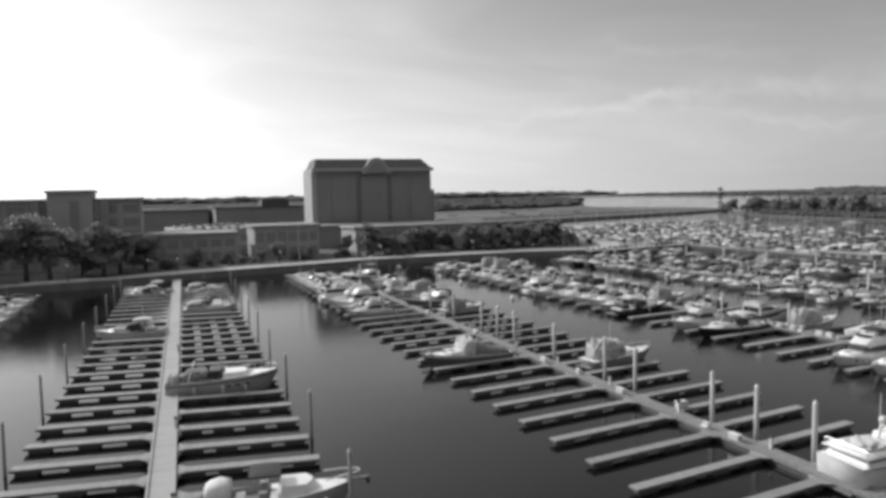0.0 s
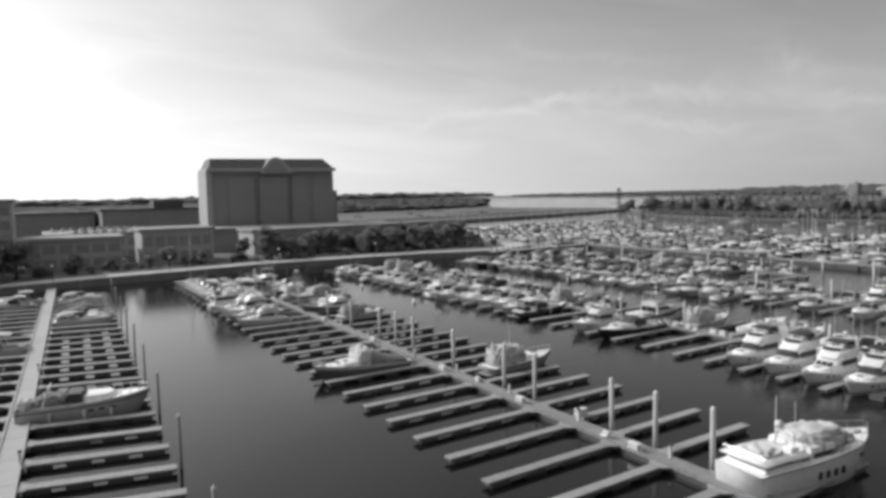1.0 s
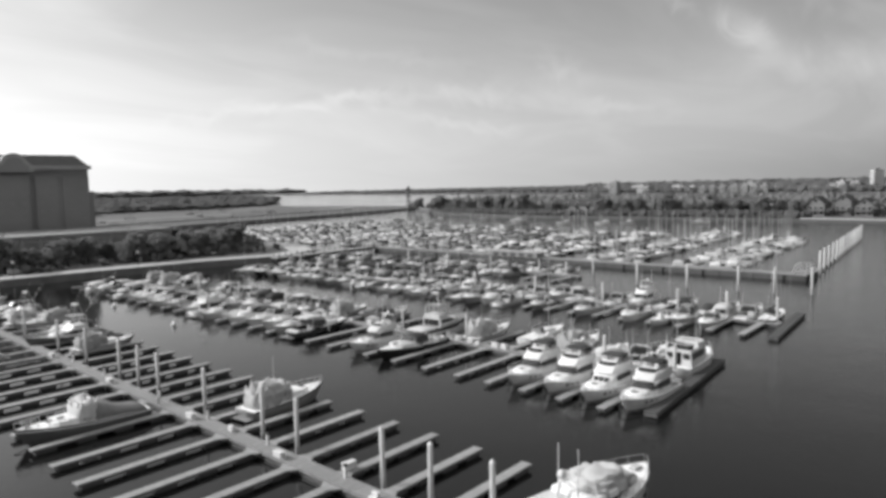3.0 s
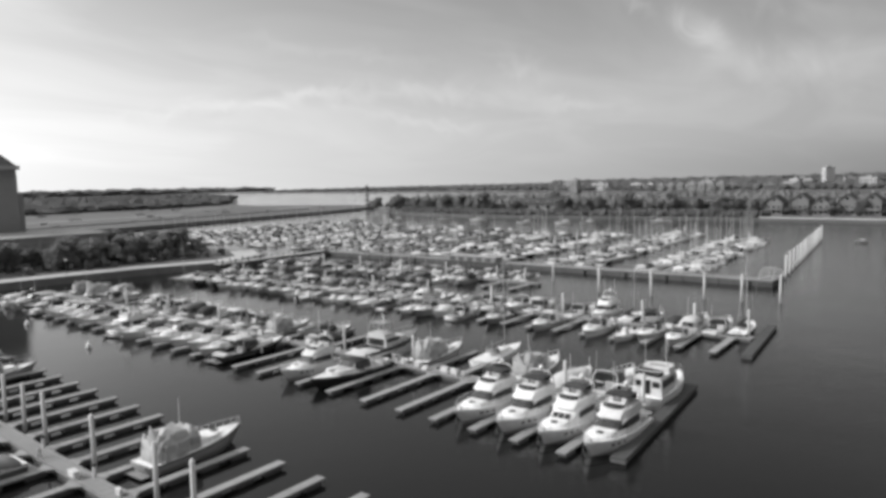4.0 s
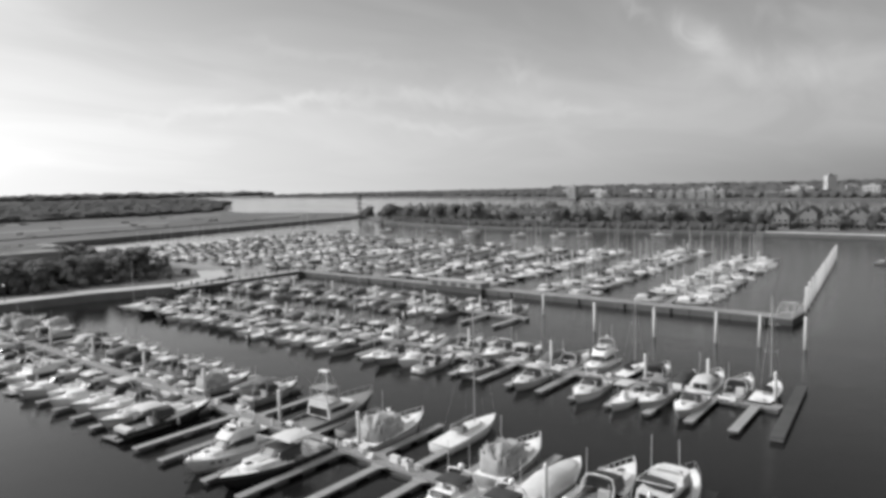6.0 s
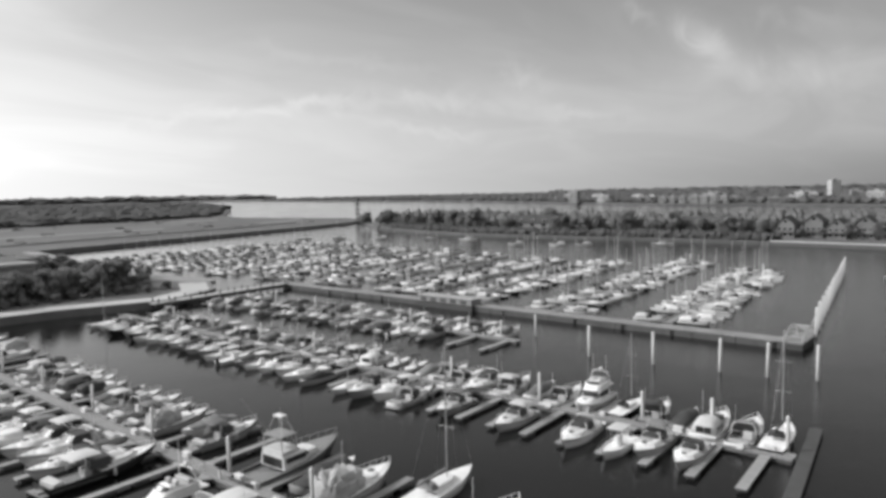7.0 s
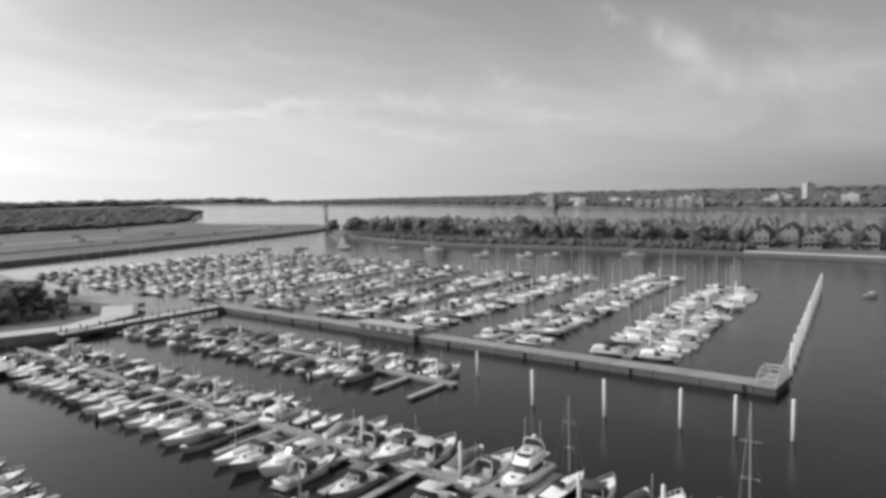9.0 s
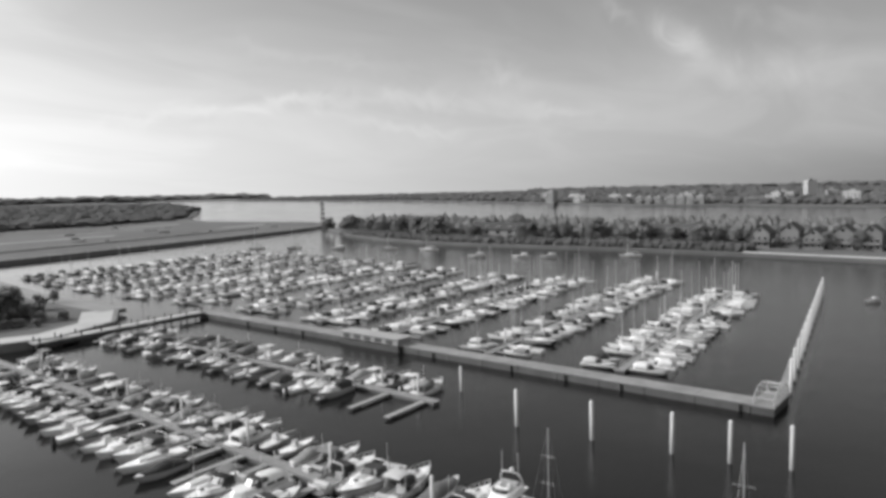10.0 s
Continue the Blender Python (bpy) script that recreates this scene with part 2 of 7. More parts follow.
M = {
    "gelcoat": material("white_gelcoat", 0.78, 0.4, scale=1.6, amount=0.16, fine=7, vary=0.3),
    "deck": material("moulded_deck", 0.82, 0.5, scale=2.4, amount=0.26, fine=9, vary=0.15),
    "far_deck": material("worn_deck", 0.52, 0.6, scale=1.5, amount=0.25, fine=6, vary=0.5),
    "dark_hull": material("dark_hull_paint", 0.045, 0.18, scale=0.7, amount=0.1, fine=9, vary=0.5),
    "mid_hull": material("grey_hull_paint", 0.42, 0.3, scale=0.7, amount=0.1, fine=9, vary=0.4),
    # grey hull paint made darker to carry the shade on the hull's side
    "shaded_grey_hull": material("grey_hull_shade_tone", 0.13, 0.25, scale=0.7, amount=0.1, fine=9, vary=0.3),
    "stripe": material("boot_stripe", 0.03, 0.4, amount=0.1),
    "glass": material("tinted_glass", 0.02, 0.32, amount=0.1, spec=0.5),
    "canvas_dark": material("dark_canvas", 0.05, 0.85, scale=2, amount=0.2, bump=0.3, fine=60, vary=0.5),
    "canvas_mid": material("grey_canvas", 0.26, 0.85, scale=2, amount=0.2, bump=0.3, fine=60, vary=0.6),
    "canvas_pale": material("faded_canvas", 0.42, 0.8, scale=2, amount=0.2, bump=0.3, fine=60, vary=0.3),
    "canvas_light": material("pale_canvas", 0.62, 0.8, scale=2, amount=0.12, bump=0.3, fine=60, vary=0.3),
    "steel": material("polished_steel", 0.6, 0.42, metal=1.0, amount=0.05),
    "alloy": material("mast_alloy", 0.5, 0.4, metal=0.6, amount=0.08),
    "seat": material("cushion_vinyl", 0.5, 0.6, amount=0.1, vary=0.5),
    "teak": material("teak_platform", 0.2, 0.6, amount=0.25, scale=2, stretch=(1, 9, 1)),
    "plank": material("weathered_dock_boards", 0.27, 0.8, scale=0.9, amount=0.4, bump=0.5, fine=5, vary=0.2, stretch=(7, 1, 1)),
    "plank_walk": material("weathered_walkway_boards", 0.22, 0.8, scale=0.8, amount=0.4, bump=0.5, fine=5, vary=0.12, stretch=(1, 7, 1)),
    "pale_walk": material("pale_walkway_boards", 0.36, 0.8, scale=0.35, amount=0.25, bump=0.5, fine=5, vary=0.12, stretch=(1, 7, 1)),
    "float": material("black_pontoon", 0.08, 0.5, amount=0.25, scale=1.5),
    "fascia": material("dock_side_timber", 0.11, 0.8, amount=0.3, scale=1.2, bump=0.3, fine=12),
    "pile": material("pile_concrete_sleeve", 0.5, 0.6, amount=0.2, scale=0.8, bump=0.2, fine=14, vary=0.25, stretch=(1, 1, 0.3)),
    "pile_wood": material("pile_timber", 0.30, 0.85, amount=0.3, scale=1.0, bump=0.5, fine=14, vary=0.4, stretch=(3, 3, 0.3)),
    "box": material("white_dock_box", 0.62, 0.4, amount=0.06, vary=0.15),
    "concrete": material("quay_concrete", 0.40, 0.85, scale=0.12, amount=0.25, bump=0.3, fine=2),
    "pier_deck": material("stained_pier_deck", 0.225, 0.85, scale=0.3, amount=0.5, bump=0.3, fine=3, vary=0.15),
    "seawall": material("wet_seawall_stone", 0.16, 0.8, scale=0.3, amount=0.4, bump=0.6, fine=3),
    "timber_dark": material("creosoted_timber", 0.06, 0.85, scale=0.6, amount=0.35, bump=0.5, fine=8, stretch=(1, 1, 3)),
    "wave_screen": material("weathered_wave_screen", 0.075, 0.85, scale=0.35, amount=0.45, bump=0.5, fine=5, stretch=(1, 1, 0.4)),
    "brick": material("dark_brick_wall", 0.26, 0.85, scale=0.08, amount=0.2, bump=0.3, fine=3),
    "brick_light": material("pale_brick_wall", 0.37, 0.85, scale=0.1, amount=0.2, bump=0.3, fine=3),
    "trim_dull": material("weathered_trim", 0.27, 0.8, scale=0.3, amount=0.15),
    "trim_stone": material("pale_stone_trim", 0.34, 0.8, scale=0.3, amount=0.15),
    "slate": material("dark_slate_roof", 0.075, 0.7, scale=0.3, amount=0.3, bump=0.4, fine=4, stretch=(1, 1, 4)),
    "roof_flat": material("pale_flat_roof", 0.3, 0.85, scale=0.15, amount=0.25, fine=2),
    "clapboard": material("painted_clapboard", 0.19, 0.7, scale=0.3, amount=0.12, vary=0.5),
    "shingle": material("asphalt_shingles", 0.07, 0.9, scale=0.5, amount=0.25, bump=0.4, fine=5, vary=0.4),
    "pane": material("window_pane", 0.02, 0.06, amount=0.1, spec=0.8),
    "curtained": material("curtained_window", 0.24, 0.6, amount=0.3, scale=0.4),
    "bark": material("bark", 0.08, 0.9, scale=3, amount=0.35, bump=0.6, fine=20, stretch=(1, 1, 0.25)),
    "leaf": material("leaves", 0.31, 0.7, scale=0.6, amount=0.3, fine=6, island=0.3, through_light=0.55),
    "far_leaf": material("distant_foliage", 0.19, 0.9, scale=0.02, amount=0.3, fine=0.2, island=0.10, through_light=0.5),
    "marsh_leaf": material("marsh_wood_foliage", 0.12, 0.9, scale=0.02, amount=0.3, fine=0.2, island=0.08, through_light=0.4),
    "grass": material("marsh_grass", 0.095, 0.95, scale=0.012, amount=0.5, bump=0.2, fine=0.08),
    "sand": material("pale_sand", 0.23, 0.95, scale=0.05, amount=0.3, bump=0.2, fine=2),
    "path": material("worn_gravel_path", 0.15, 0.95, scale=0.05, amount=0.3, bump=0.2, fine=2),
    "brick_bay": material("brick_bay_wall", 0.245, 0.85, scale=0.08, amount=0.2, bump=0.3, fine=3),
    "asphalt": material("asphalt", 0.05, 0.9, scale=0.1, amount=0.25, fine=4),
    "far_wall": material("distant_wall", 0.45, 0.8, scale=0.03, amount=0.15, vary=0.6),
    "car_white": material("car_paint_pale", 0.72, 0.25, amount=0.04, vary=0.45),
    "rubber": material("rubber", 0.02, 0.8),
    "marker": material("marker_paint", 0.06, 0.6, amount=0.2),
    "buoy": material("white_buoy", 0.8, 0.4, amount=0.05),
}


def water_material():
    m = bpy.data.materials.new("harbour_water")
    m.use_nodes = True
    n, l = m.node_tree.nodes, m.node_tree.links
    p = n["Principled BSDF"]
    p.inputs["Base Color"].default_value = (0.006, 0.006, 0.006, 1)
    p.inputs["Roughness"].default_value = 0.05
    p.inputs["IOR"].default_value = 1.46
    tc = n.new("ShaderNodeTexCoord")
    hs = []
    for scale, w in ((1.6, 0.30), (5.0, 0.16), (0.05, 1.5)):
        t = n.new("ShaderNodeTexNoise")
        t.inputs["Scale"].default_value, t.inputs["Detail"].default_value = scale, 4
        l.new(tc.outputs["Object"], t.inputs["Vector"])
        k = n.new("ShaderNodeMath")
        k.operation = "MULTIPLY"
        k.inputs[1].default_value = w
        l.new(t.outputs[0], k.inputs[0])
        hs.append(k)
    s1, s2 = n.new("ShaderNodeMath"), n.new("ShaderNodeMath")
    l.new(hs[0].outputs[0], s1.inputs[0])
    l.new(hs[1].outputs[0], s1.inputs[1])
    l.new(s1.outputs[0], s2.inputs[0])
    l.new(hs[2].outputs[0], s2.inputs[1])
    b = n.new("ShaderNodeBump")
    b.inputs["Distance"].default_value = 0.2
    where = n.new("ShaderNodeVectorMath")
    where.operation = "DOT_PRODUCT"
    where.inputs[1].default_value = (1, -0.5, 0)
    l.new(tc.outputs["Object"], where.inputs[0])
    breeze = n.new("ShaderNodeMapRange")
    breeze.inputs["From Min"].default_value, breeze.inputs["From Max"].default_value = 0.0, 170.0
    breeze.inputs["To Min"].default_value, breeze.inputs["To Max"].default_value = 0.14, 0.65
    l.new(where.outputs["Value"], breeze.inputs["Value"])
    l.new(breeze.outputs[0], b.inputs["Strength"])
    l.new(s2.outputs[0], b.inputs["Height"])
    l.new(b.outputs[0], p.inputs["Normal"])
    wind = n.new("ShaderNodeTexNoise")
    wind.inputs["Scale"].default_value, wind.inputs["Detail"].default_value = 0.012, 4
    wind.inputs["Distortion"].default_value = 1.2
    l.new(tc.outputs["Object"], wind.inputs["Vector"])
    r = n.new("ShaderNodeMapRange")
    r.inputs["From Min"].default_value, r.inputs["From Max"].default_value = 0.35, 0.7
    r.inputs["To Min"].default_value, r.inputs["To Max"].default_value = 0.04, 0.13
    l.new(wind.outputs[0], r.inputs["Value"])
    l.new(r.outputs[0], p.inputs["Roughness"])
    return m


M["water"] = water_material()

# ---- mesh tools ----
def mesh_of(name, bm, mat, smooth=False):
    me = bpy.data.meshes.new(name)
    bmesh.ops.recalc_face_normals(bm, faces=bm.faces)
    bm.to_mesh(me)
    bm.free()
    if mat is not None:
        me.materials.append(mat)
    if smooth:
        me.polygons.foreach_set("use_smooth", [True] * len(me.polygons))
    return me


def part(name, bm, mat, parent=None, label="", smooth=False):
    ob = new(name, mesh_of(name, bm, mat, smooth) if isinstance(bm, bmesh.types.BMesh) else bm)
    ob.parent = parent
    return tagged(ob, label)


def box(bm, x0, x1, y0, y1, z0, z1, taper=0.0):
    """A box; taper narrows its top by that much on each side."""
    t = taper
    v = [bm.verts.new(c) for c in ((x0, y0, z0), (x1, y0, z0), (x1, y1, z0), (x0, y1, z0),
                                   (x0 + t, y0 + t, z1), (x1 - t, y0 + t, z1), (x1 - t, y1 - t, z1), (x0 + t, y1 - t, z1))]
    for f in ((3, 2, 1, 0), (4, 5, 6, 7), (0, 1, 5, 4), (1, 2, 6, 5), (2, 3, 7, 6), (3, 0, 4, 7)):
        bm.faces.new([v[i] for i in f])
    return v


def boxes(*sides):
    bm = bmesh.new()
    for s in sides:
        box(bm, *s)
    return bm


def bevel(bm, w, seg=2):
    bmesh.ops.bevel(bm, geom=bm.edges[:], offset=w, segments=seg, affect="EDGES", profile=0.6)
    return bm


def tube(bm, a, b, r, r2=None, n=6, cap=True):
    a, b = Vector(a), Vector(b)
    r2 = r if r2 is None else r2
    q = (b - a).to_track_quat("Z", "Y")
    rings = []
    for p, rad in ((a, r), (b, r2)):
        rings.append([bm.verts.new(p + q @ Vector((rad * math.cos(i * math.tau / n), rad * math.sin(i * math.tau / n), 0))) for i in range(n)])
    for i in range(n):
        bm.faces.new((rings[0][i], rings[0][(i + 1) % n], rings[1][(i + 1) % n], rings[1][i]))
    if cap:
        bm.faces.new(rings[0][::-1])
        bm.faces.new(rings[1])


def loft(bm, rings, close=True, cap0=True, cap1=True):
    vs = [[bm.verts.new(p) for p in ring] for ring in rings]
    k = len(vs[0])
    for a, b in zip(vs, vs[1:]):
        for i in range(k if close else k - 1):
            bm.faces.new((a[i], a[(i + 1) % k], b[(i + 1) % k], b[i]))
    if cap0:
        bm.faces.new(vs[0][::-1])
    if cap1:
        bm.faces.new(vs[-1])
    return vs


def prism(bm, outline, z0, z1):
    """An upright solid over a plan outline."""
    lo = [bm.verts.new((x, y, z0)) for x, y in outline]
    hi = [bm.verts.new((x, y, z1)) for x, y in outline]
    k = len(lo)
    bm.faces.new(lo[::-1])
    bm.faces.new(hi)
    for i in range(k):
        bm.faces.new((lo[i], lo[(i + 1) % k], hi[(i + 1) % k], hi[i]))
    return bm


def thing(name, label, category, group="", kind=""):
    return tagged(new(name), label, category, group, kind)

# ---- water and land ----
bm = bmesh.new()
for c in ((-4900, -1500), (4900, -1500), (4900, 4900), (-4900, 4900)):
    bm.verts.new((*c, 0))
bm.faces.new(bm.verts[:])
tagged(part("water", bm, M["water"]), "calm dark harbour water with faint ripples", "water", kind="structure")


def land(name, outline, top, mat, label):
    """A flat piece of land with a sheer edge."""
    return tagged(part(name, prism(bmesh.new(), outline, -2.0, top), mat), label, "ground", kind="structure")


SHORE = [(-900, 115), (-300, 146), (-54, 169), (-21, 175), (-3, 181), (24, 186), (48, 191), (72, 190.5), (101, 189), (126, 182), (144, 191), (154, 210),
         (153, 266), (160, 330), (172, 410), (210, 420), (250, 432), (345, 460), (414, 482), (470, 503), (497, 522), (514, 521)]
land("ground_marina", SHORE + [(555, 600), (532, 760), (560, 850), (900, 1370), (1300, 2200), (2050, 4300), (-4800, 4300), (-4800, 100)], 1.7,
     M["grass"], "flat marshy shore land with grass and scrub")
EAST = [(372, -900), (380, -200), (383, 50), (386, 85), (389, 111), (391, 150), (390, 190), (387, 230), (385, 262), (388, 300), (396, 341), (420, 400), (452, 452), (470, 480), (506, 486), (545, 340), (545, -900)]
land("ground_peninsula", EAST, 1.9, M["grass"], "narrow wooded peninsula with grass")
land("ground_far_shore", [(1000, -1500), (1010, 0), (1030, 158), (1097, 312), (1110, 490), (1340, 869), (1680, 1535), (2080, 2997), (2200, 4300), (4800, 4300), (4800, -1500)], 2.5,
     M["grass"], "distant low wooded shore")


# stone edges, promenade and paths
def edge_strip(name, pts, inner, z0, z1, mat, label, category, over=0.0):
    bm = bmesh.new()
    n = len(pts)
    rows = []
    for i, (x, y) in enumerate(pts):
        a, b = Vector(pts[max(i - 1, 0)]), Vector(pts[min(i + 1, n - 1)])
        d = (b - a).normalized()
        nrm = Vector((-d.y, d.x))
        o = Vector((x, y)) - nrm * over
        q = Vector((x, y)) + nrm * inner
        rows.append([(o.x, o.y, z0), (q.x, q.y, z0), (q.x, q.y, z1), (o.x, o.y, z1)])
    loft(bm, rows)
    return tagged(part(name, bm, mat), label, category, kind="structure")


edge_strip("seawall_marina", SHORE[1:12], 0.9, -1.5, 2.0, M["seawall"], "dark wet stone seawall along the marina", "seawall", 0.35)
edge_strip("promenade", SHORE[1:12], 9.0, 1.2, 1.82, M["concrete"], "pale concrete promenade along the water", "pavement", -0.95)
edge_strip("beach", SHORE[11:15], 5.0, 0.6, 1.86, M["sand"], "pale sandy bank beside the boats", "ground", 2.5)
edge_strip("seawall_point", SHORE[14:], 2.0, -1.5, 2.3, M["seawall"], "dark boulder seawall along the marshy point", "seawall", 1.5)
edge_strip("path_point", SHORE[14:], 13.0, 1.4, 1.8, M["path"], "worn gravel path behind the seawall", "path", -9.0)
edge_strip("dike_point", [(x - 18, y + 55) for x, y in SHORE[14:20]], 2.0, 1.0, 2.5, M["seawall"], "low dark earth bank across the marsh", "bank", 3.0)
edge_strip("seawall_peninsula", EAST[1:5], -2.6, 1.5, 2.4, M["concrete"], "pale stone seawall of the wooded peninsula", "seawall", 0.3)
edge_strip("seawall_wood", EAST[4:11], -1.0, 1.46, 1.95, M["sand"], "low weathered stone edge of the wooded peninsula", "seawall", 0.3)
edge_strip("beach_peninsula", EAST[1:11], -0.31, -1.5, 1.45, M["seawall"], "dark wet foot of the peninsula's seawall", "seawall", 1.2)
for x0, x1, y0, y1 in ((300, 395, 640, 646), (180, 330, 560, 572), (380, 470, 700, 716), (100, 260, 690, 700), (430, 500, 590, 604)):
    bm = bmesh.new()
    prism(bm, [(x0, y0), (x1, y0 + 20), (x1 + 12, y1 + 24), (x0 + 25, y1 + 6)], 1.5, 1.83)
    tagged(part("sand_patch", bm, M["sand"]), "bare sandy patch in the marsh grass", "ground", kind="structure")


# ---- woods ----
def blob_template(level):
    b = bmesh.new()
    bmesh.ops.create_icosphere(b, subdivisions=level, radius=1.0)
    v = np.array([p.co[:] for p in b.verts])
    f = np.array([[q.index for q in p.verts] for p in b.faces])
    b.free()
    return v, f


BLOB1, BLOB2 = blob_template(1), blob_template(2)


def woods(name, spots, label, mat, level=BLOB2, seed=3):
    """A far wood: uneven crowns crowded together. spots: rows of x, y, ground, width, height."""
    g = np.random.default_rng(seed)
    bv, bf = level
    verts, faces = [], []
    k = 0
    for x, y, z, w, h in spots:
        v = bv * (1 + g.uniform(-0.28, 0.28, (len(bv), 1)))
        v = v * (w / 2 * g.uniform(0.8, 1.2), w / 2 * g.uniform(0.8, 1.2), h * 0.55) + (x, y, z + h * 0.45)
        verts.append(v)
        faces.append(bf + k)
        k += len(bv)
    me = bpy.data.meshes.new(name)
    me.from_pydata(np.concatenate(verts).tolist(), [], np.concatenate(faces).tolist())
    me.materials.append(mat)
    return tagged(new(name, me), label, "wood", kind="stuff")


g = np.random.default_rng(11)


def ribbon(pts, depth, step, w, h, z=1.7, rows=4, side=(0, 1)):
    out = []
    for (ax, ay), (bx, by) in zip(pts, pts[1:]):
        n = max(1, int(math.hypot(bx - ax, by - ay) / step))
        for i in range(n):
            for r in range(rows):
                t = (i + g.uniform(0, 1)) / n
                o = depth * (r + g.uniform(0, 0.9)) / rows
                k = g.uniform(0.7, 1.25)
                out.append((ax + (bx - ax) * t + side[0] * o, ay + (by - ay) * t + side[1] * o, z, w * k, h * g.uniform(0.7, 1.3)))
    return out


woods("marsh_wood", ribbon([(-1300, 640), (-300, 700), (120, 760), (420, 800), (545, 850)], 260, 9, 19, 6.2, rows=12), "low dark wood behind the marsh", M["marsh_leaf"])
woods("marsh_wood", ribbon([(545, 860), (900, 1390), (1290, 2210)], 500, 13, 24, 7.5, rows=9, side=(-0.75, 0.66)), "low dark wood behind the marsh", M["marsh_leaf"], seed=4)
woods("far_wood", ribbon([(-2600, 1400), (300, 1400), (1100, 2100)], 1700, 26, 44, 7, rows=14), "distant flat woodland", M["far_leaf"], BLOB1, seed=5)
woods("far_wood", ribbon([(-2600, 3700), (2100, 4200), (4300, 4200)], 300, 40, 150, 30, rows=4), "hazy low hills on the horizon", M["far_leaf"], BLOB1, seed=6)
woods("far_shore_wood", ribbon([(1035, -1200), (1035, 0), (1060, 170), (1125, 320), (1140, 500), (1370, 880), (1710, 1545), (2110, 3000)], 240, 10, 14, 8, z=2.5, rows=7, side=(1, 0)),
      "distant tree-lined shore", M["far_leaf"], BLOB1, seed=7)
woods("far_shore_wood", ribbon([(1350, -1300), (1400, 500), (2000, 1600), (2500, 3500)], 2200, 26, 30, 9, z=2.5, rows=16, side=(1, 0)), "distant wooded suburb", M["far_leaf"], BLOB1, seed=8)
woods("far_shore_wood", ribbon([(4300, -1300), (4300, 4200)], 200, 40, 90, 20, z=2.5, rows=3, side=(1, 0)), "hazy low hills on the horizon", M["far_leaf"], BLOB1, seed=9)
# scrub over the marsh
spots = []
for _ in range(80):
    x, y = g.uniform(60, 520), g.uniform(440, 790)
    if y > 432 + 0.29 * (x - 172) + 40 and not (x > 480 and y > 560):
        spots.append((x, y, 1.3, g.uniform(3, 11), g.uniform(0.8, 2.2)))
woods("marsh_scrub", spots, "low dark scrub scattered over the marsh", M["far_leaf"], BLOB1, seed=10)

# ---- floating docks ----
DECK_Z = 0.55
SKEW = 4.5      # degrees by which the finger piers lean from square


def finger_meshes(length, width):
    deck = mesh_of("finger_deck", bevel(boxes((0, length, -width / 2, width / 2, DECK_Z - 0.16, DECK_Z)), 0.03, 1), M["plank"])
    beam = mesh_of("side_beam", boxes((0.05, length - 0.05, -width / 2 + 0.04, width / 2 - 0.04, DECK_Z - 0.25, DECK_Z - 0.16)), M["fascia"])
    pontoon = mesh_of("pontoon", bevel(boxes((0, 1.75, -width / 2 + 0.1, width / 2 - 0.1, -0.35, DECK_Z - 0.25)), 0.06, 1), M["float"])
    knee = bmesh.new()
    prism(knee, [(0, -width / 2 - 0.6), (0, width / 2 + 0.6), (0.8, width / 2), (0.8, -width / 2)], DECK_Z - 0.13, DECK_Z - 0.01)
    return deck, beam, pontoon, mesh_of("knee_brace", knee, M["plank"])


def dock(label, x, width, y0, y1, sides, near=True, along="y", walk_mat="plank_walk", yaw=0.0, skew=SKEW):
    """A floating dock: a walkway with finger piers. sides: (direction, length, finger width, list of places along it)."""
    root = thing("floating_dock", label, "dock", "floating docks")
    if along == "y":
        root.matrix_world = pose(x, y0, 0, 0, 0, yaw)
    else:
        root.matrix_world = pose(y0, x, 0, 0, 0, yaw - 90)
    L = y1 - y0
    bay = 6.0 if near else 11.0
    nb = max(1, round(L / bay))
    bay = L / nb
    w, lo, hi = width / 2, DECK_Z - 0.14, DECK_Z + 0.03
    edge = [(-w, lo), (-w, hi + 0.13), (-w + 0.16, hi + 0.13), (-w + 0.18, hi), (w - 0.18, hi), (w - 0.16, hi + 0.13), (w, hi + 0.13), (w, lo)]
    bm = bmesh.new()
    loft(bm, [[(a, y, c) for a, c in edge] for y in (0.03, bay - 0.03)])
    sec = mesh_of("walkway_section", bm, M[walk_mat])
    for i in range(nb):
        s = part("walkway", sec, None, root)
        s.location = (0, i * bay, 0)
    part("float", boxes((-width / 2 + 0.1, width / 2 - 0.1, 0.1, L - 0.1, -0.3, DECK_Z - 0.14)), M["float"], root)
    for way, length, fw, places in sides:
        deck, beam, pontoon, knee = finger_meshes(length, fw)
        for p in places:
            f = part("finger_pier", deck, None, root)
            f.matrix_basis = pose(way * width / 2, p - y0 - way * length * math.sin(radians(skew)), 0, 0, 0, skew + (0 if way > 0 else 180))
            if near:
                part("side_beam", beam, None, f)
            if near and p < (113 if x < 0 else 92):
                part("knee_brace", knee, None, f)
                n = max(2, round(length / 3.1))
                for j in range(n):
                    q = part("pontoon", pontoon, None, f)
                    q.location = (0.35 + j * (length - 2.1 - 0.35) / (n - 1), 0, 0)
            elif length > 7.2 and p < 150:
                q = part("pontoon", pontoon, None, f)
                q.location = (length - 2.2, 0, 0)
    return root


def steps(a, b, d):
    n = int((b - a) / d + 1e-6)
    return [a + i * d for i in range(n + 1)]


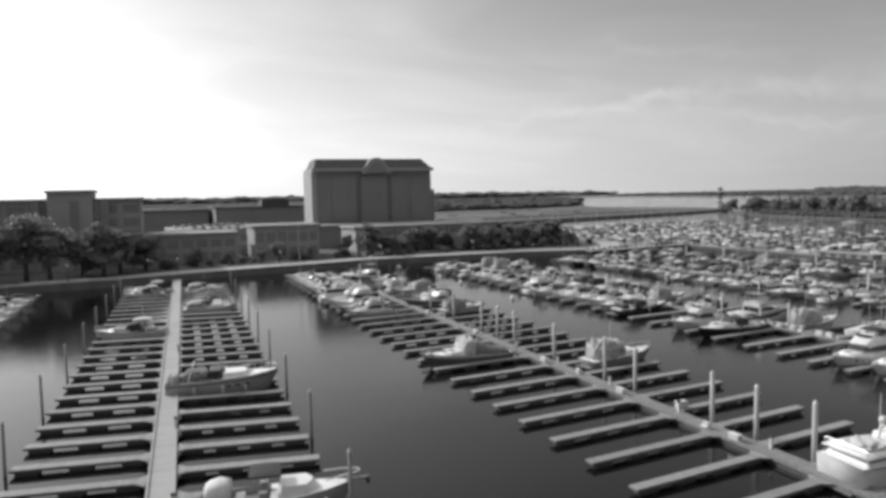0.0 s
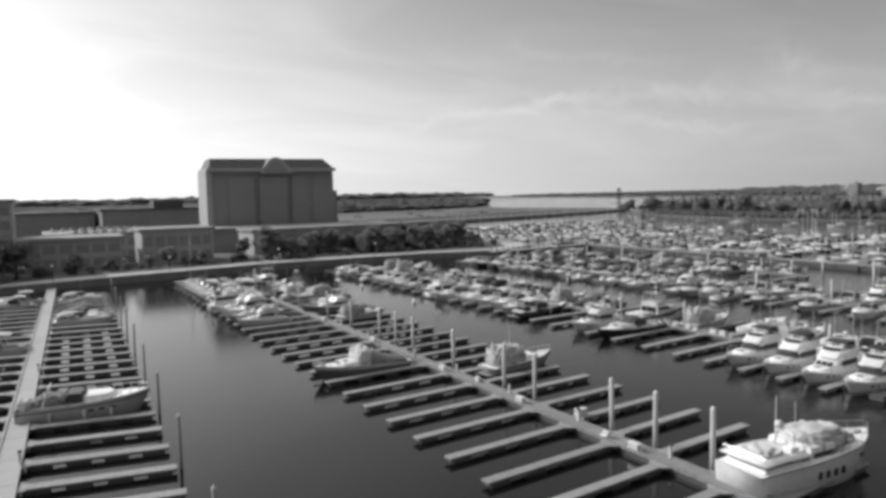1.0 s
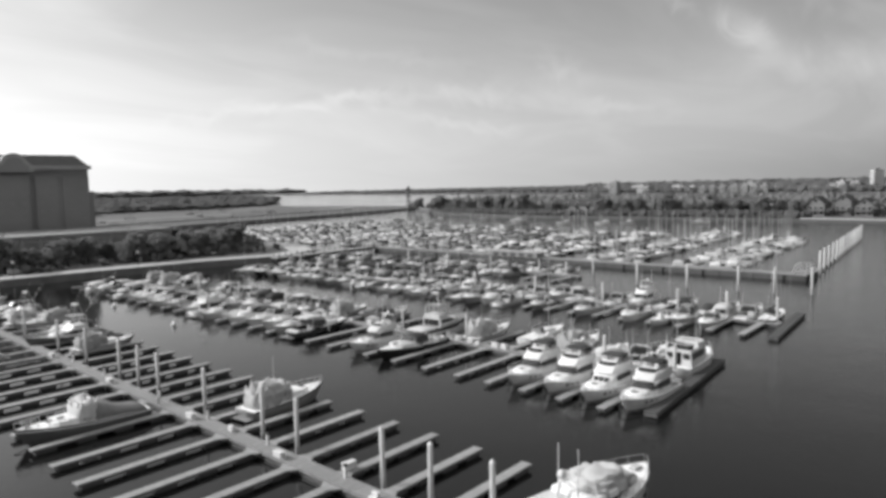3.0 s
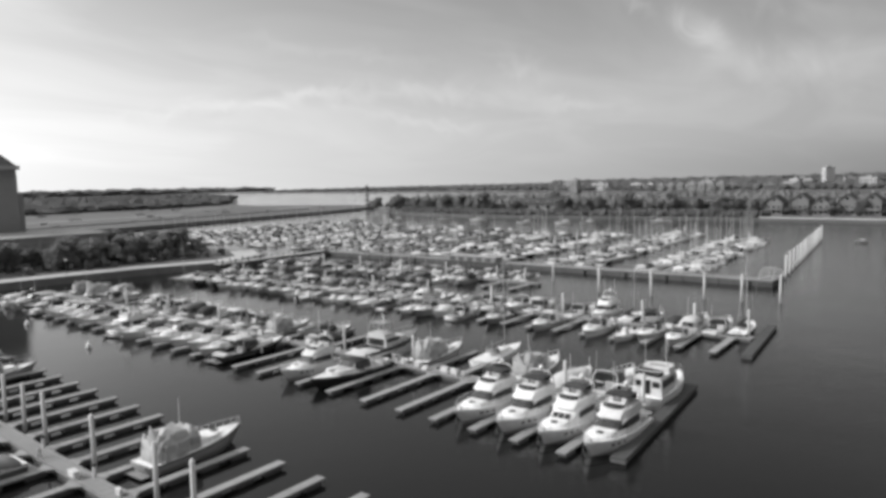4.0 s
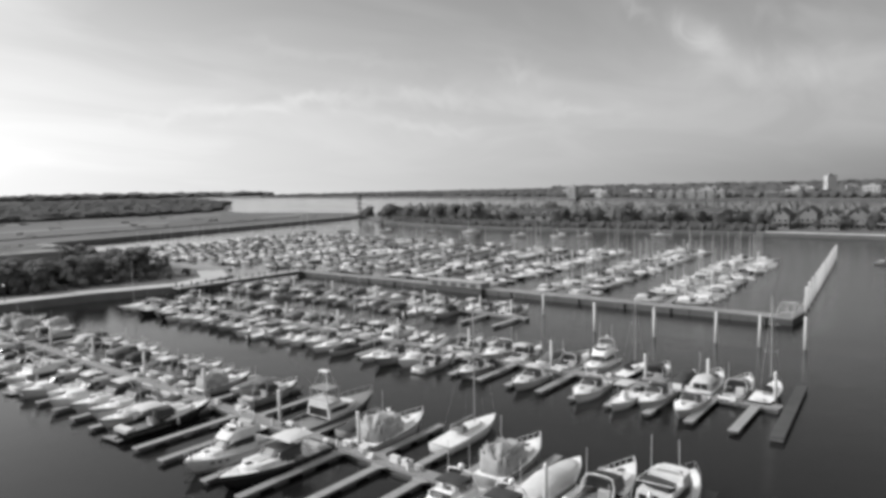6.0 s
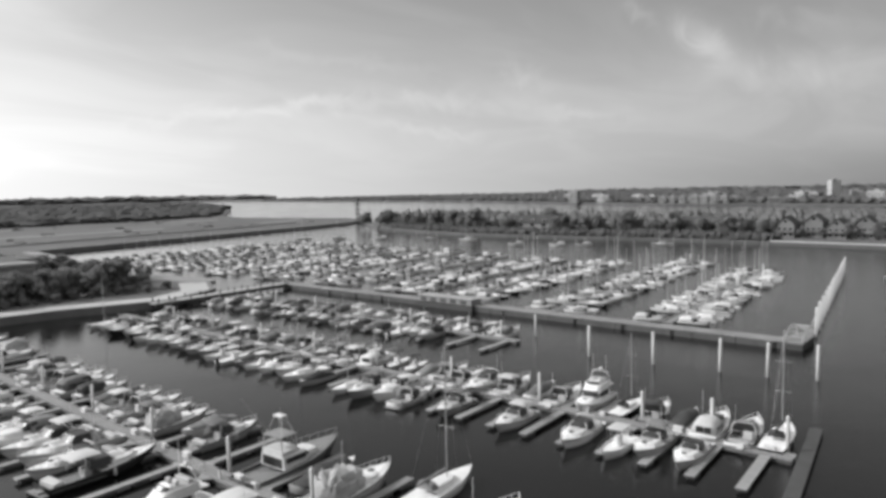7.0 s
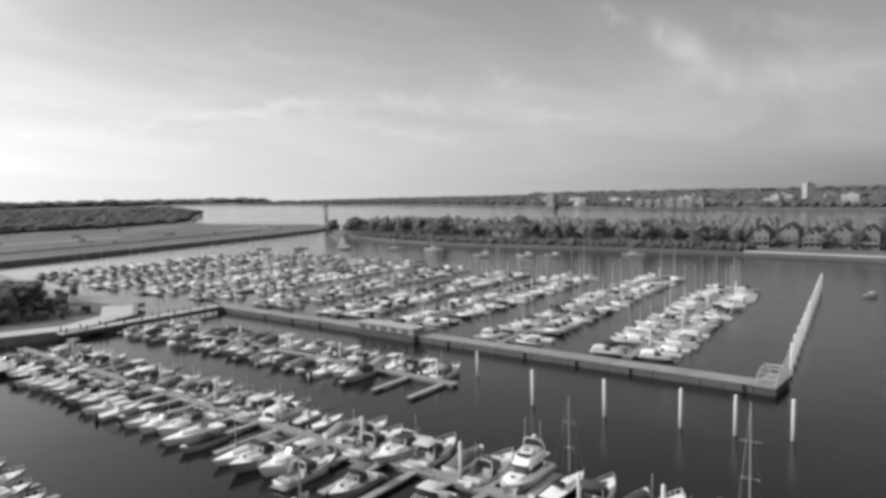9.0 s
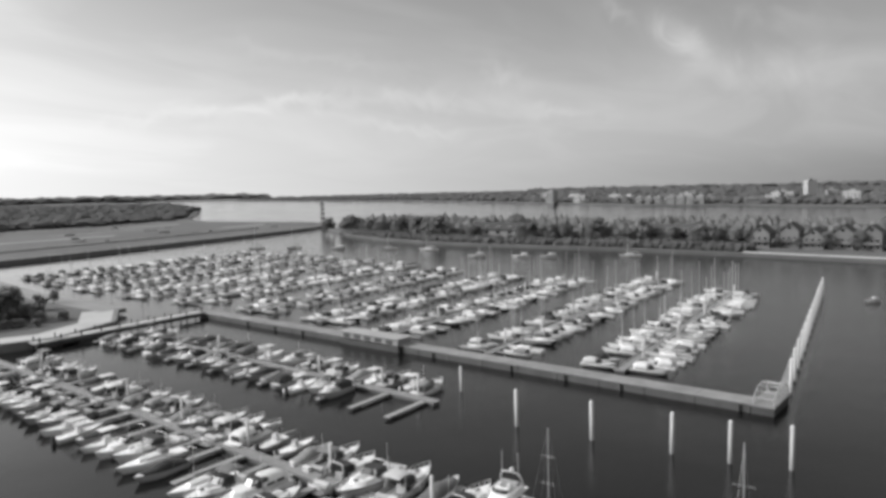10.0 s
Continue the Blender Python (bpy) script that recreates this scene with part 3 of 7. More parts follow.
L_R, L_L = steps(20.1, 160, 5.3), steps(21.8, 160, 5.3)
A_L, A_R = steps(14.7, 166, 5.43), steps(13.4, 160, 5.13)
B_L, B_R = [26.6, 31.5, 36.3, 41.2, 45.9, 51.3, 57.0, 62.6] + steps(70.6, 172, 5.3), steps(30.0, 172, 5.05)
C_L, C_R = steps(29.2, 174, 4.9), steps(31.4, 172, 4.9)
D_L, D_R = steps(84.4, 178, 7.7), steps(88.4, 178, 7.7)


def left_dock(y):
    """The line of the dock that the camera leaves first."""
    return -13.2 + 0.036 * (y - 45)


dock("grey timber floating dock with mostly empty finger piers", left_dock(14), 2.0, 14, 180, [(1, 10.9, 1.1, L_R), (-1, 10.3, 1.1, L_L)], walk_mat="pale_walk", yaw=-2.06, skew=-8.0)
dock("grey timber floating dock with many empty finger piers", 30.7, 1.5, 6, 174, [(-1, 13.0, 0.95, A_L), (1, 11.4, 0.95, A_R)])
dock("grey floating dock lined with motor yachts", 72.0, 1.6, 24.8, 176, [(-1, 12.7, 1.0, B_L), (1, 10.9, 1.0, B_R)])
dock("grey floating dock crowded with cruisers", 111.6, 1.7, 27.4, 178, [(-1, 10.0, 1.1, C_L), (1, 7.4, 1.1, C_R)], near=False)
dock("grey floating dock with small cruisers", 142.0, 1.6, 83.0, 178, [(-1, 9.0, 1.1, D_L), (1, 7.0, 1.1, D_R)], near=False)
dock("grey floating dock with moored boats by the promenade", -50.0, 2.3, 90, 172, [(1, 10.0, 1.2, steps(92, 165, 5.3)), (-1, 10.0, 1.2, steps(92, 165, 5.3))], near=False)
ROW_YAW = 6.8
ROW_DIR, ROW_OUT = Vector((math.cos(radians(ROW_YAW)), math.sin(radians(ROW_YAW)))), Vector((-math.sin(radians(ROW_YAW)), math.cos(radians(ROW_YAW))))
# each row beyond the breakwater: where it starts, and its length
ROWS = [(175, 68.4, 106), (173, 95.6, 124), (175, 124.6, 107), (177, 151.4, 104), (177, 181, 108), (174, 211, 122), (171, 241, 128), (170, 271, 132), (170, 301, 136), (174, 331, 124)]


def on_row(row, along, out=0.0):
    """A place on a row, along it from its start and out to one side."""
    p = Vector(row[:2]) + ROW_DIR * along + ROW_OUT * out
    return p.x, p.y


for row in ROWS:
    dock("grey floating dock full of sailing and motor boats", row[1], 2.0, row[0], row[0] + row[2],
         [(1, 6.5, 0.9, steps(row[0] + 2, row[0] + row[2] - 1, 11.7)), (-1, 6.5, 0.9, steps(row[0] + 2, row[0] + row[2] - 1, 11.7))], near=False, along="x", yaw=ROW_YAW, skew=0.0)


def end_float(x0, y0, x1, y1, label):
    """A broad float across the end of a dock, from one end of its middle line to the other."""
    L, w = math.hypot(x1 - x0, y1 - y0), 0.7
    root = thing("end_float", label, "dock", "end floats")
    root.matrix_world = pose(x0, y0, 0, 0, 0, math.degrees(math.atan2(y1 - y0, x1 - x0)))
    part("deck", bevel(boxes((0, L, -w, w, DECK_Z - 0.15, DECK_Z + 0.02)), 0.03, 1), M["timber_dark"], root)
    part("side_beam", boxes((0.04, L - 0.04, -w + 0.04, w - 0.04, DECK_Z - 0.45, DECK_Z - 0.15)), M["fascia"], root)
    n = int(L / 2.6)
    for i in range(n):
        a = 0.2 + i * (L - 0.4) / n
        part("pontoon", boxes((a, a + 2.2, -w + 0.12, w - 0.12, -0.4, DECK_Z - 0.45)), M["float"], root)


end_float(60.3, 22.2, 84.6, 25.6, "dark-edged end float beside the moored yachts")
end_float(101.3, 25.0, 122.8, 28.0, "dark-edged end float of a crowded dock")

# ---- piles ----
def pile_meshes(r, h, wood):
    bm = bmesh.new()
    tube(bm, (0, 0, -2.5), (0, 0, h), r, r * 0.97, n=12)
    cap = bmesh.new()
    tube(cap, (0, 0, h), (0, 0, h + 0.22), r * 1.06, r * 0.25, n=12)
    return (mesh_of("shaft", bm, M["pile_wood" if wood else "pile"], True), mesh_of("cap", cap, M["box"]))


PILES = {k: pile_meshes(*k) for k in ((0.2, 4.1, False), (0.2, 4.8, False), (0.25, 5.1, False), (0.14, 4.2, True), (0.24, 3.6, False), (0.28, 5.6, False))}


def pile(x, y, key, label, lean=0.0):
    shaft, cap = PILES[key]
    root = thing("mooring_pile", label, "pile", "mooring piles")
    root.matrix_world = pose(x, y, 0, random.uniform(-0.8, 0.8) + lean, random.uniform(-0.8, 0.8), random.uniform(0, 90))
    part("shaft", shaft, None, root)
    if x < 170 or y < 70:
        part("cap", cap, None, root, "pale conical cap")


NEAR_PILE = "pale round mooring pile with a conical cap beside a dock"
for y in (24.2, 29.2, 40.3, 45.7, 56.4, 67.0, 72.4, 77.8, 88.6, 99.4, 115, 131, 147):
    pile(32.5, y, (0.2, 4.8, False), NEAR_PILE)
pile(32.9, 18.9, (0.2, 4.8, False), NEAR_PILE)
for y in (26.0, 35.0, 57.4, 70.8, 87, 103, 120, 137, 155):
    pile(73.2, y, (0.2, 4.1, False), NEAR_PILE)
for x, y in ((113.6, 28.6), (115.2, 37.2), (113.2, 44.8), (113.2, 59.5), (113.2, 75), (113.2, 91), (113.2, 107), (113.2, 123), (113.2, 140), (113.2, 156)):
    pile(x, y, (0.2, 4.1, False), NEAR_PILE)
for y in (88, 96, 112, 128, 144, 160):
    pile(143.4, y, (0.24, 3.6, False), NEAR_PILE)
pile(150.2, 84.6, (0.2, 4.1, False), NEAR_PILE)
for x, y in ((146.9, 33.5), (144.8, 39.8), (143.8, 46.5), (142.4, 56.7), (141.2, 67.7)):
    pile(x, y, (0.25, 5.1, False), "pale round mooring pile standing alone in open water")
for p in L_R[1::3]:
    pile(left_dock(p) + 12.2, p + 0.4, (0.14, 4.2, True), "dark timber mooring pile at the end of a finger pier")
for p in L_L[1::3]:
    pile(left_dock(p) - 11.6, p + 0.4, (0.14, 4.2, True), "dark timber mooring pile at the end of a finger pier")
for r, row in enumerate(ROWS):
    for d in steps(10, row[2], 12.5 if r < 3 else 25):
        pile(*on_row(row, d, random.choice((-1.35, 1.35))), (0.24, 3.6, False), "pale mooring pile along a crowded dock")

# ---- long fixed breakwater pier, its corner platform and the outer arm ----
root = thing("breakwater_pier", "long concrete-topped breakwater pier on dark timber piles", "pier")
for i in range(18):
    a = 43.5 + i * 8.0
    s = part("deck", bevel(boxes((165.4, 169.3, a + 0.02, a + 7.98, 1.2, 1.4)), 0.04, 1), M["pier_deck"], root)
    part("wave_screen", boxes((165.5, 165.8, a + 0.05, a + 7.95, -1.0, 1.2)), M["wave_screen"], s)
    for j in ((1.5,), (), (4.1,), (6.4,), ())[i % 5]:
        bm = bmesh.new()
        tube(bm, (165.25, a + j, -2), (165.25, a + j, 1.15), 0.17, n=8)
        part("post", bm, M["timber_dark"], s)
root = thing("pier_platform", "square pier-head platform with a railed ramp at the corner", "platform")
part("deck", bevel(boxes((165.2, 173.8, 40.0, 43.46, 1.1, 1.5)), 0.04, 1), M["pier_deck"], root)
part("skirt", boxes((165.4, 173.6, 40.2, 43.3, -1.0, 1.1)), M["timber_dark"], root)
bm = bmesh.new()
for i in range(9):
    a = math.pi * i / 8
    b = math.pi * (i + 1) / 8
    for y in (40.3, 43.1):
        tube(bm, (169.6 - 3.9 * math.cos(a), y, 1.5 + 2.2 * math.sin(a)), (169.6 - 3.9 * math.cos(b), y, 1.5 + 2.2 * math.sin(b)), 0.09, n=5)
    if 0 < i < 8:
        for y in (40.3, 43.1):
            tube(bm, (169.6 - 3.9 * math.cos(a), y, 1.5), (169.6 - 3.9 * math.cos(a), y, 1.5 + 2.2 * math.sin(a)), 0.06, n=5)
        tube(bm, (169.6 - 3.9 * math.cos(a), 40.3, 1.5 + 2.2 * math.sin(a)), (169.6 - 3.9 * math.cos(a), 43.1, 1.5 + 2.2 * math.sin(a)), 0.05, n=5)
part("truss", bm, M["alloy"], root, "arched pale metal truss")
root = thing("floating_breakwater", "low floating breakwater lined with tall pale piles", "breakwater")
ARM0, ARM1 = Vector((174.0, 41.6)), Vector((283.0, 58.8))
for i in range(17):
    a, b = ARM0.lerp(ARM1, i / 17), ARM0.lerp(ARM1, (i + 0.97) / 17)
    d = (b - a)
    bm = boxes((0, d.length, -0.7, 0.7, -0.6, 0.6))
    s = part("float_section", bevel(bm, 0.05, 1), M["plank_walk"], root)
    s.matrix_basis = Matrix.Translation((a.x, a.y, 0)) @ Matrix.Rotation(math.atan2(d.y, d.x), 4, "Z")
for i in range(14):
    p = ARM0.lerp(ARM1, 0.04 + 0.96 * i / 13)
    pile(p.x, p.y - 1.2, (0.28, 5.6, False), "tall pale pile holding the floating breakwater")

FULL = [2.3]      # how full a hull stays towards the bow


# ---- boats: built once with the bow along +x and the waterline at z = 0 ----
def station(s, L, B, fs, fb):
    """Half widths and heights of a hull at s, from the stern (0) to the bow (1)."""
    w = B / 2 * (0.9 + 0.1 * min(1, s / 0.35)) * (1 - max(0, (s - 0.42) / 0.58) ** FULL[0])
    z = fs + (fb - fs) * s ** 1.7
    return max(w, 0.03), z


def hull_rings(L, B, fs, fb, rake, n=11, low=-0.45):
    rings = []
    for i in range(n + 1):
        s = i / n
        w, z = station(s, L, B, fs, fb)
        x = -L / 2 + s * L
        cut = 0.0 if s < 0.6 else ((s - 0.6) / 0.4) ** 1.6
        xl = x - rake * cut
        wl = w * (0.9 - 0.34 * cut)
        ring = [(x, w, z), (x - 0.18 * rake * cut, w * (0.985 - 0.1 * cut), z * 0.66), (xl + 0.35 * rake * cut, wl, 0.12), (xl, wl * 0.72, low * 0.6), (xl - 0.1 * cut, 0.0, low)]
        rings.append(ring + [(a, -b, c) for a, b, c in ring[-2::-1]])
    return rings


def sweep(bm, path, r, n=5):
    """One unbroken round bar along a path."""
    path = [Vector(p) for p in path]
    rings = []
    for i, p in enumerate(path):
        d = (path[min(i + 1, len(path) - 1)] - path[max(i - 1, 0)]).normalized()
        q = d.to_track_quat("Z", "Y")
        rings.append([p + q @ Vector((r * math.cos(a * math.tau / n), r * math.sin(a * math.tau / n), 0)) for a in range(n)])
    loft(bm, rings)


def hull(L, B, fs, fb, rake, decked=False):
    bm = bmesh.new()
    loft(bm, hull_rings(L, B, fs, fb, rake), close=decked, cap0=True, cap1=True)
    return bm


def decked_hull(o, L, B, fs, fb, rake, mat):
    """A small far hull whose deck is closed over and has its own paint."""
    me = mesh_of("hull", hull(L, B, fs, fb, rake, True), M[mat])
    me.materials.append(M["far_deck"])
    for p in me.polygons:
        if p.normal.z > 0.75:
            p.material_index = 1
    return part("hull", me, None, o)


def deck_mesh(L, B, fs, fb, drop=0.07, a=0.0, b=0.985):
    bm = bmesh.new()
    rows = []
    for i in range(11):
        s = a + (b - a) * i / 10
        w, z = station(s, L, B, fs, fb)
        x = -L / 2 + s * L
        w2 = max(0.01, w - 0.04)
        rows.append([(x, w2, z - drop), (x, 0, z - drop + 0.06), (x, -w2, z - drop), (x, -w2, z - drop - 0.06), (x, w2, z - drop - 0.06)])
    loft(bm, rows)
    return bm


def rub_rail(L, B, fs, fb, r=0.05, k=0.8):
    bm = bmesh.new()
    for side in (1, -1):
        pts = []
        for i in range(12):
            s = i / 11
            w, z = station(s, L, B, fs, fb)
            pts.append((-L / 2 + s * L, side * (w * 0.995), z * k))
        sweep(bm, pts, r, 4)
    return bm


def house(x0, x1, w0, w1, z0, z1, front, rear, inset=0.16):
    """A deckhouse: x0 the rear, x1 the front; w0 and w1 its half widths there; front and rear the rakes."""
    bm = bmesh.new()
    xm = x0 + (x1 - x0) * 0.62
    wm = w0 * 0.98
    def ring(t):
        z = z0 + (z1 - z0) * t
        i = inset * t
        a, c = x0 + rear * t, x1 - front * t
        b = min(xm, c - 0.2)
        return [(a, -(w0 - i), z), (b, -(wm - i), z), (c - 0.12, -(w1 - i) , z), (c, -(w1 - i) * 0.55, z), (c, (w1 - i) * 0.55, z), (c - 0.12, (w1 - i), z), (b, wm - i, z), (a, w0 - i, z)]
    loft(bm, [ring(0), ring(0.5), ring(0.93), [(x * 1.0, y * 0.94, z) for x, y, z in ring(1.0)]])
    return bm


def band(x0, x1, w0, w1, z0, z1, front, rear, t0, t1, inset=0.16, out=0.025):
    """A dark window band laid round a deckhouse of those sizes."""
    bm = bmesh.new()
    xm = x0 + (x1 - x0) * 0.62
    def ring(t, o):
        z = z0 + (z1 - z0) * t
        i = inset * t - o
        a, c = x0 + rear * t + 0.35, x1 - front * t + o
        b = min(xm, c - 0.2)
        wm = w0 * 0.98
        return [(a, -(w0 - i), z), (b, -(wm - i), z), (c - 0.12, -(w1 - i), z), (c, -(w1 - i) * 0.55, z), (c, (w1 - i) * 0.55, z), (c - 0.12, (w1 - i), z), (b, wm - i, z), (a, w0 - i, z)]
    loft(bm, [ring(t0, out), ring(t1, out)])
    return bm


def rail(L, B, fs, fb, s0=0.5, h=0.65, r=0.022):
    bm = bmesh.new()
    for side in (1, -1):
        top = []
        for i in range(8):
            s = s0 + (0.985 - s0) * i / 7
            w, z = station(s, L, B, fs, fb)
            p = (-L / 2 + s * L, side * max(0.02, w - 0.08), z)
            q = (p[0] + 0.05, p[1], z + h)
            top.append(q)
            tube(bm, p, q, r, n=4, cap=False)
        sweep(bm, top, r, 4)
    return bm


def awning(x0, x1, w, z, thick=0.09, crown=0.14):
    bm = bmesh.new()
    rows = []
    for i in range(5):
        x = x0 + (x1 - x0) * i / 4
        up = crown * math.sin(math.pi * (0.12 + 0.76 * i / 4))
        rows.append([(x, -w, z + up * 0.4), (x, -w * 0.5, z + up), (x, w * 0.5, z + up), (x, w, z + up * 0.4), (x, w, z + up * 0.4 - thick), (x, -w, z + up * 0.4 - thick)])
    loft(bm, rows)
    return bm


def canopy(x0, x1, w, z0, z1):
    """Canvas stretched over hoops: arched across, sloping down aft."""
    bm = bmesh.new()
    rows = []
    for i in range(6):
        t = i / 5
        top = z0 + (z1 - z0) * (0.62 + 0.38 * math.sin(math.pi * (0.15 + 0.6 * t)))
        sag = 0.0 if i % 2 else 0.05
        rows.append([(x0 + (x1 - x0) * t, w * c, z0 + (top - z0 - sag) * h) for c, h in ((1, 0), (0.97, 0.55), (0.8, 0.87), (0.4, 0.99), (-0.4, 0.99), (-0.8, 0.87), (-0.97, 0.55), (-1, 0))])
    loft(bm, rows)
    return bm


def posts(pts, z0, z1, r=0.03, lean=0.0):
    bm = bmesh.new()
    for x, y in pts:
        tube(bm, (x + lean, y, z0), (x, y * 0.96, z1), r, n=5)
    return bm


def arch(x, w, z0, z1, lean=-0.5, thick=0.14):
    bm = bmesh.new()
    pts = [(-1, 0.0), (-0.96, 0.6), (-0.78, 0.93), (-0.4, 1.0), (0.4, 1.0), (0.78, 0.93), (0.96, 0.6), (1, 0.0)]
    path = [(x + lean * t, y * w, z0 + (z1 - z0) * t) for y, t in pts]
    sweep(bm, path, thick, 6)
    return bm


def flybridge_yacht(L=11.0, B=3.8, mats=("gelcoat", "canvas_dark"), cover=True, triple=False, label=""):
    o = thing("motor_yacht", label or "white flybridge motor yacht with a dark wrap-round windscreen", "yacht", "moored boats")
    fs, fb = 1.05, 1.7
    FULL[0] = 2.8
    h = part("hull", hull(L, B, fs, fb, 1.7), M[mats[0]], o, smooth=True)
    part("boot_stripe", rub_rail(L, B, fs, fb, 0.05, 0.25), M["stripe"], h)
    part("rub_rail", rub_rail(L, B, fs, fb, 0.045, 0.9), M["steel"], h)
    for sy in (1, -1):
        for k in (0.12, 0.2, 0.27):
            w, z = station(0.5 + k, L, B, fs, fb)
            part("porthole", bevel(boxes((L * k - 0.25, L * k + 0.25, sy * w * 0.95 - 0.06, sy * w * 0.95 + 0.06, z * 0.62, z * 0.62 + 0.2)), 0.03, 1), M["glass"], h)
    part("foredeck", deck_mesh(L, B, fs, fb, 0.05), M["deck"], o)
    a = (-L * 0.26, L * 0.19, B * 0.43, B * 0.30, fs + 0.05, fs + 1.5, 1.5, 0.1)
    c = part("cabin", house(*a), M["gelcoat"], o)
    if triple:
        for k in (-0.62, 0.0, 0.62):
            w = boxes((0, 0.05, k - 0.25, k + 0.25, 0, 0.62))
            ob = part("window", w, M["glass"], c)
            ob.matrix_basis = Matrix.Translation((L * 0.19 - 1.5 * 0.42 + 0.03, 0, fs + 0.05 + 1.45 * 0.42)) @ Matrix.Rotation(radians(-46), 4, "Y")
        for sy in (1, -1):
            w = boxes((-2.6, 0.5, -0.02, 0.02, fs + 0.75, fs + 1.3))
            part("window", w, M["glass"], c).location = (0, sy * (B * 0.43 - 0.1), 0)
    else:
        part("windscreen", band(*a, 0.40, 0.86), M["glass"], c)
    part("saloon_door", boxes((-L * 0.26 - 0.04, -L * 0.26 + 0.16, -B * 0.32, B * 0.32, fs + 0.2, fs + 1.35)), M["glass"], c)
    part("trunk_cabin", house(L * 0.08, L * 0.34, B * 0.31, B * 0.15, fs + 0.2, fs + 0.72, 0.7, 0.0), M["deck"], o)
    part("deck_hatch", bevel(boxes((L * 0.22, L * 0.27, -0.28, 0.28, fs + 0.7, fs + 0.78)), 0.02, 1), M["glass"], o)
    part("windlass", bevel(boxes((L * 0.42, L * 0.45, -0.16, 0.16, fb - 0.1, fb + 0.15)), 0.03, 1), M["steel"], o)
    fz = fs + 1.5
    f = part("flybridge", house(-L * 0.30, L * 0.09, B * 0.40, B * 0.28, fz, fz + 0.75, 1.0, 0.0, 0.05), M["gelcoat"], o)
    part("overhang", boxes((-L * 0.40, -L * 0.28, -B * 0.39, B * 0.39, fz - 0.04, fz + 0.1)), M["deck"], f)
    part("flybridge_sole", boxes((-L * 0.29, -L * 0.04, -B * 0.33, B * 0.33, fz + 0.752, fz + 0.77)), M["seat"], f)
    part("helm_console", bevel(boxes((-L * 0.08, -L * 0.04, -B * 0.2, B * 0.24, fz + 0.74, fz + 1.05)), 0.05, 1), M["gelcoat"], f)
    for y in (-0.16, 0.16):
        part("helm_seat", bevel(boxes((-L * 0.14, -L * 0.10, y * B - 0.25, y * B + 0.25, fz + 0.74, fz + 1.3)), 0.06, 1), M["canvas_light"], f)
    part("bench_seat", bevel(boxes((-L * 0.27, -L * 0.21, -B * 0.3, B * 0.3, fz + 0.74, fz + 1.1)), 0.06, 1), M["seat"], f)
    part("venturi_screen", house(-L * 0.05, L * 0.02, B * 0.26, B * 0.2, fz + 0.7, fz + 1.0, 0.3, 0.4, 0.05), M["glass"], f)
    if cover:
        part("bimini", awning(-L * 0.26, -L * 0.10, B * 0.31, fz + 1.5, 0.12, 0.2), M[mats[1]], o, "dark canvas bimini")
        part("spray_curtain", boxes((-L * 0.26, -L * 0.24, -B * 0.30, B * 0.30, fz + 0.8, fz + 1.48)), M[mats[1]], o)
        part("bimini_frame", posts([(-L * 0.25, -B * 0.30), (-L * 0.25, B * 0.30), (-L * 0.11, -B * 0.30), (-L * 0.11, B * 0.30)], fz + 0.6, fz + 1.5), M["steel"], o)
    part("radar_arch", arch(-L * 0.29, B * 0.38, fz + 0.3, fz + 2.0, 0.35, 0.07), M["gelcoat"], o)
    for y in (-0.3, 0.26):
        part("antenna", posts([(-L * 0.26, y * B)], fz + 1.5, fz + 4.2, 0.025), M["gelcoat"], o)
    bm = bmesh.new()
    bmesh.ops.create_icosphere(bm, subdivisions=2, radius=0.26)
    bmesh.ops.translate(bm, vec=(-L * 0.26, 0.15, fz + 2.25), verts=bm.verts[:])
    part("radar_dome", bm, M["gelcoat"], o, smooth=True)
    part("bow_rail", rail(L, B, fs, fb, 0.42), M["steel"], o)
    part("cockpit_sole", boxes((-L * 0.48, -L * 0.27, -B * 0.36, B * 0.36, fs - 0.02, fs + 0.03)), M["teak"], o)
    for x, sy in ((-0.2, -1), (0.08, -1)):
        part("fender", fender_mesh(), M["canvas_light"], o).location = (L * x, sy * (B * 0.5 + 0.08), fs * 0.6)
    part("swim_platform", boxes((-L / 2 - 0.95, -L / 2 + 0.05, -B * 0.4, B * 0.4, 0.28, 0.36)), M["teak"], o)
    FULL[0] = 2.3
    return o


def fender_mesh():
    bm = bmesh.new()
    loft(bm, [[(math.cos(a * math.tau / 8) * r, math.sin(a * math.tau / 8) * r, z) for a in range(8)] for r, z in ((0.04, -0.45), (0.15, -0.32), (0.16, 0.3), (0.05, 0.45))])
    return bm


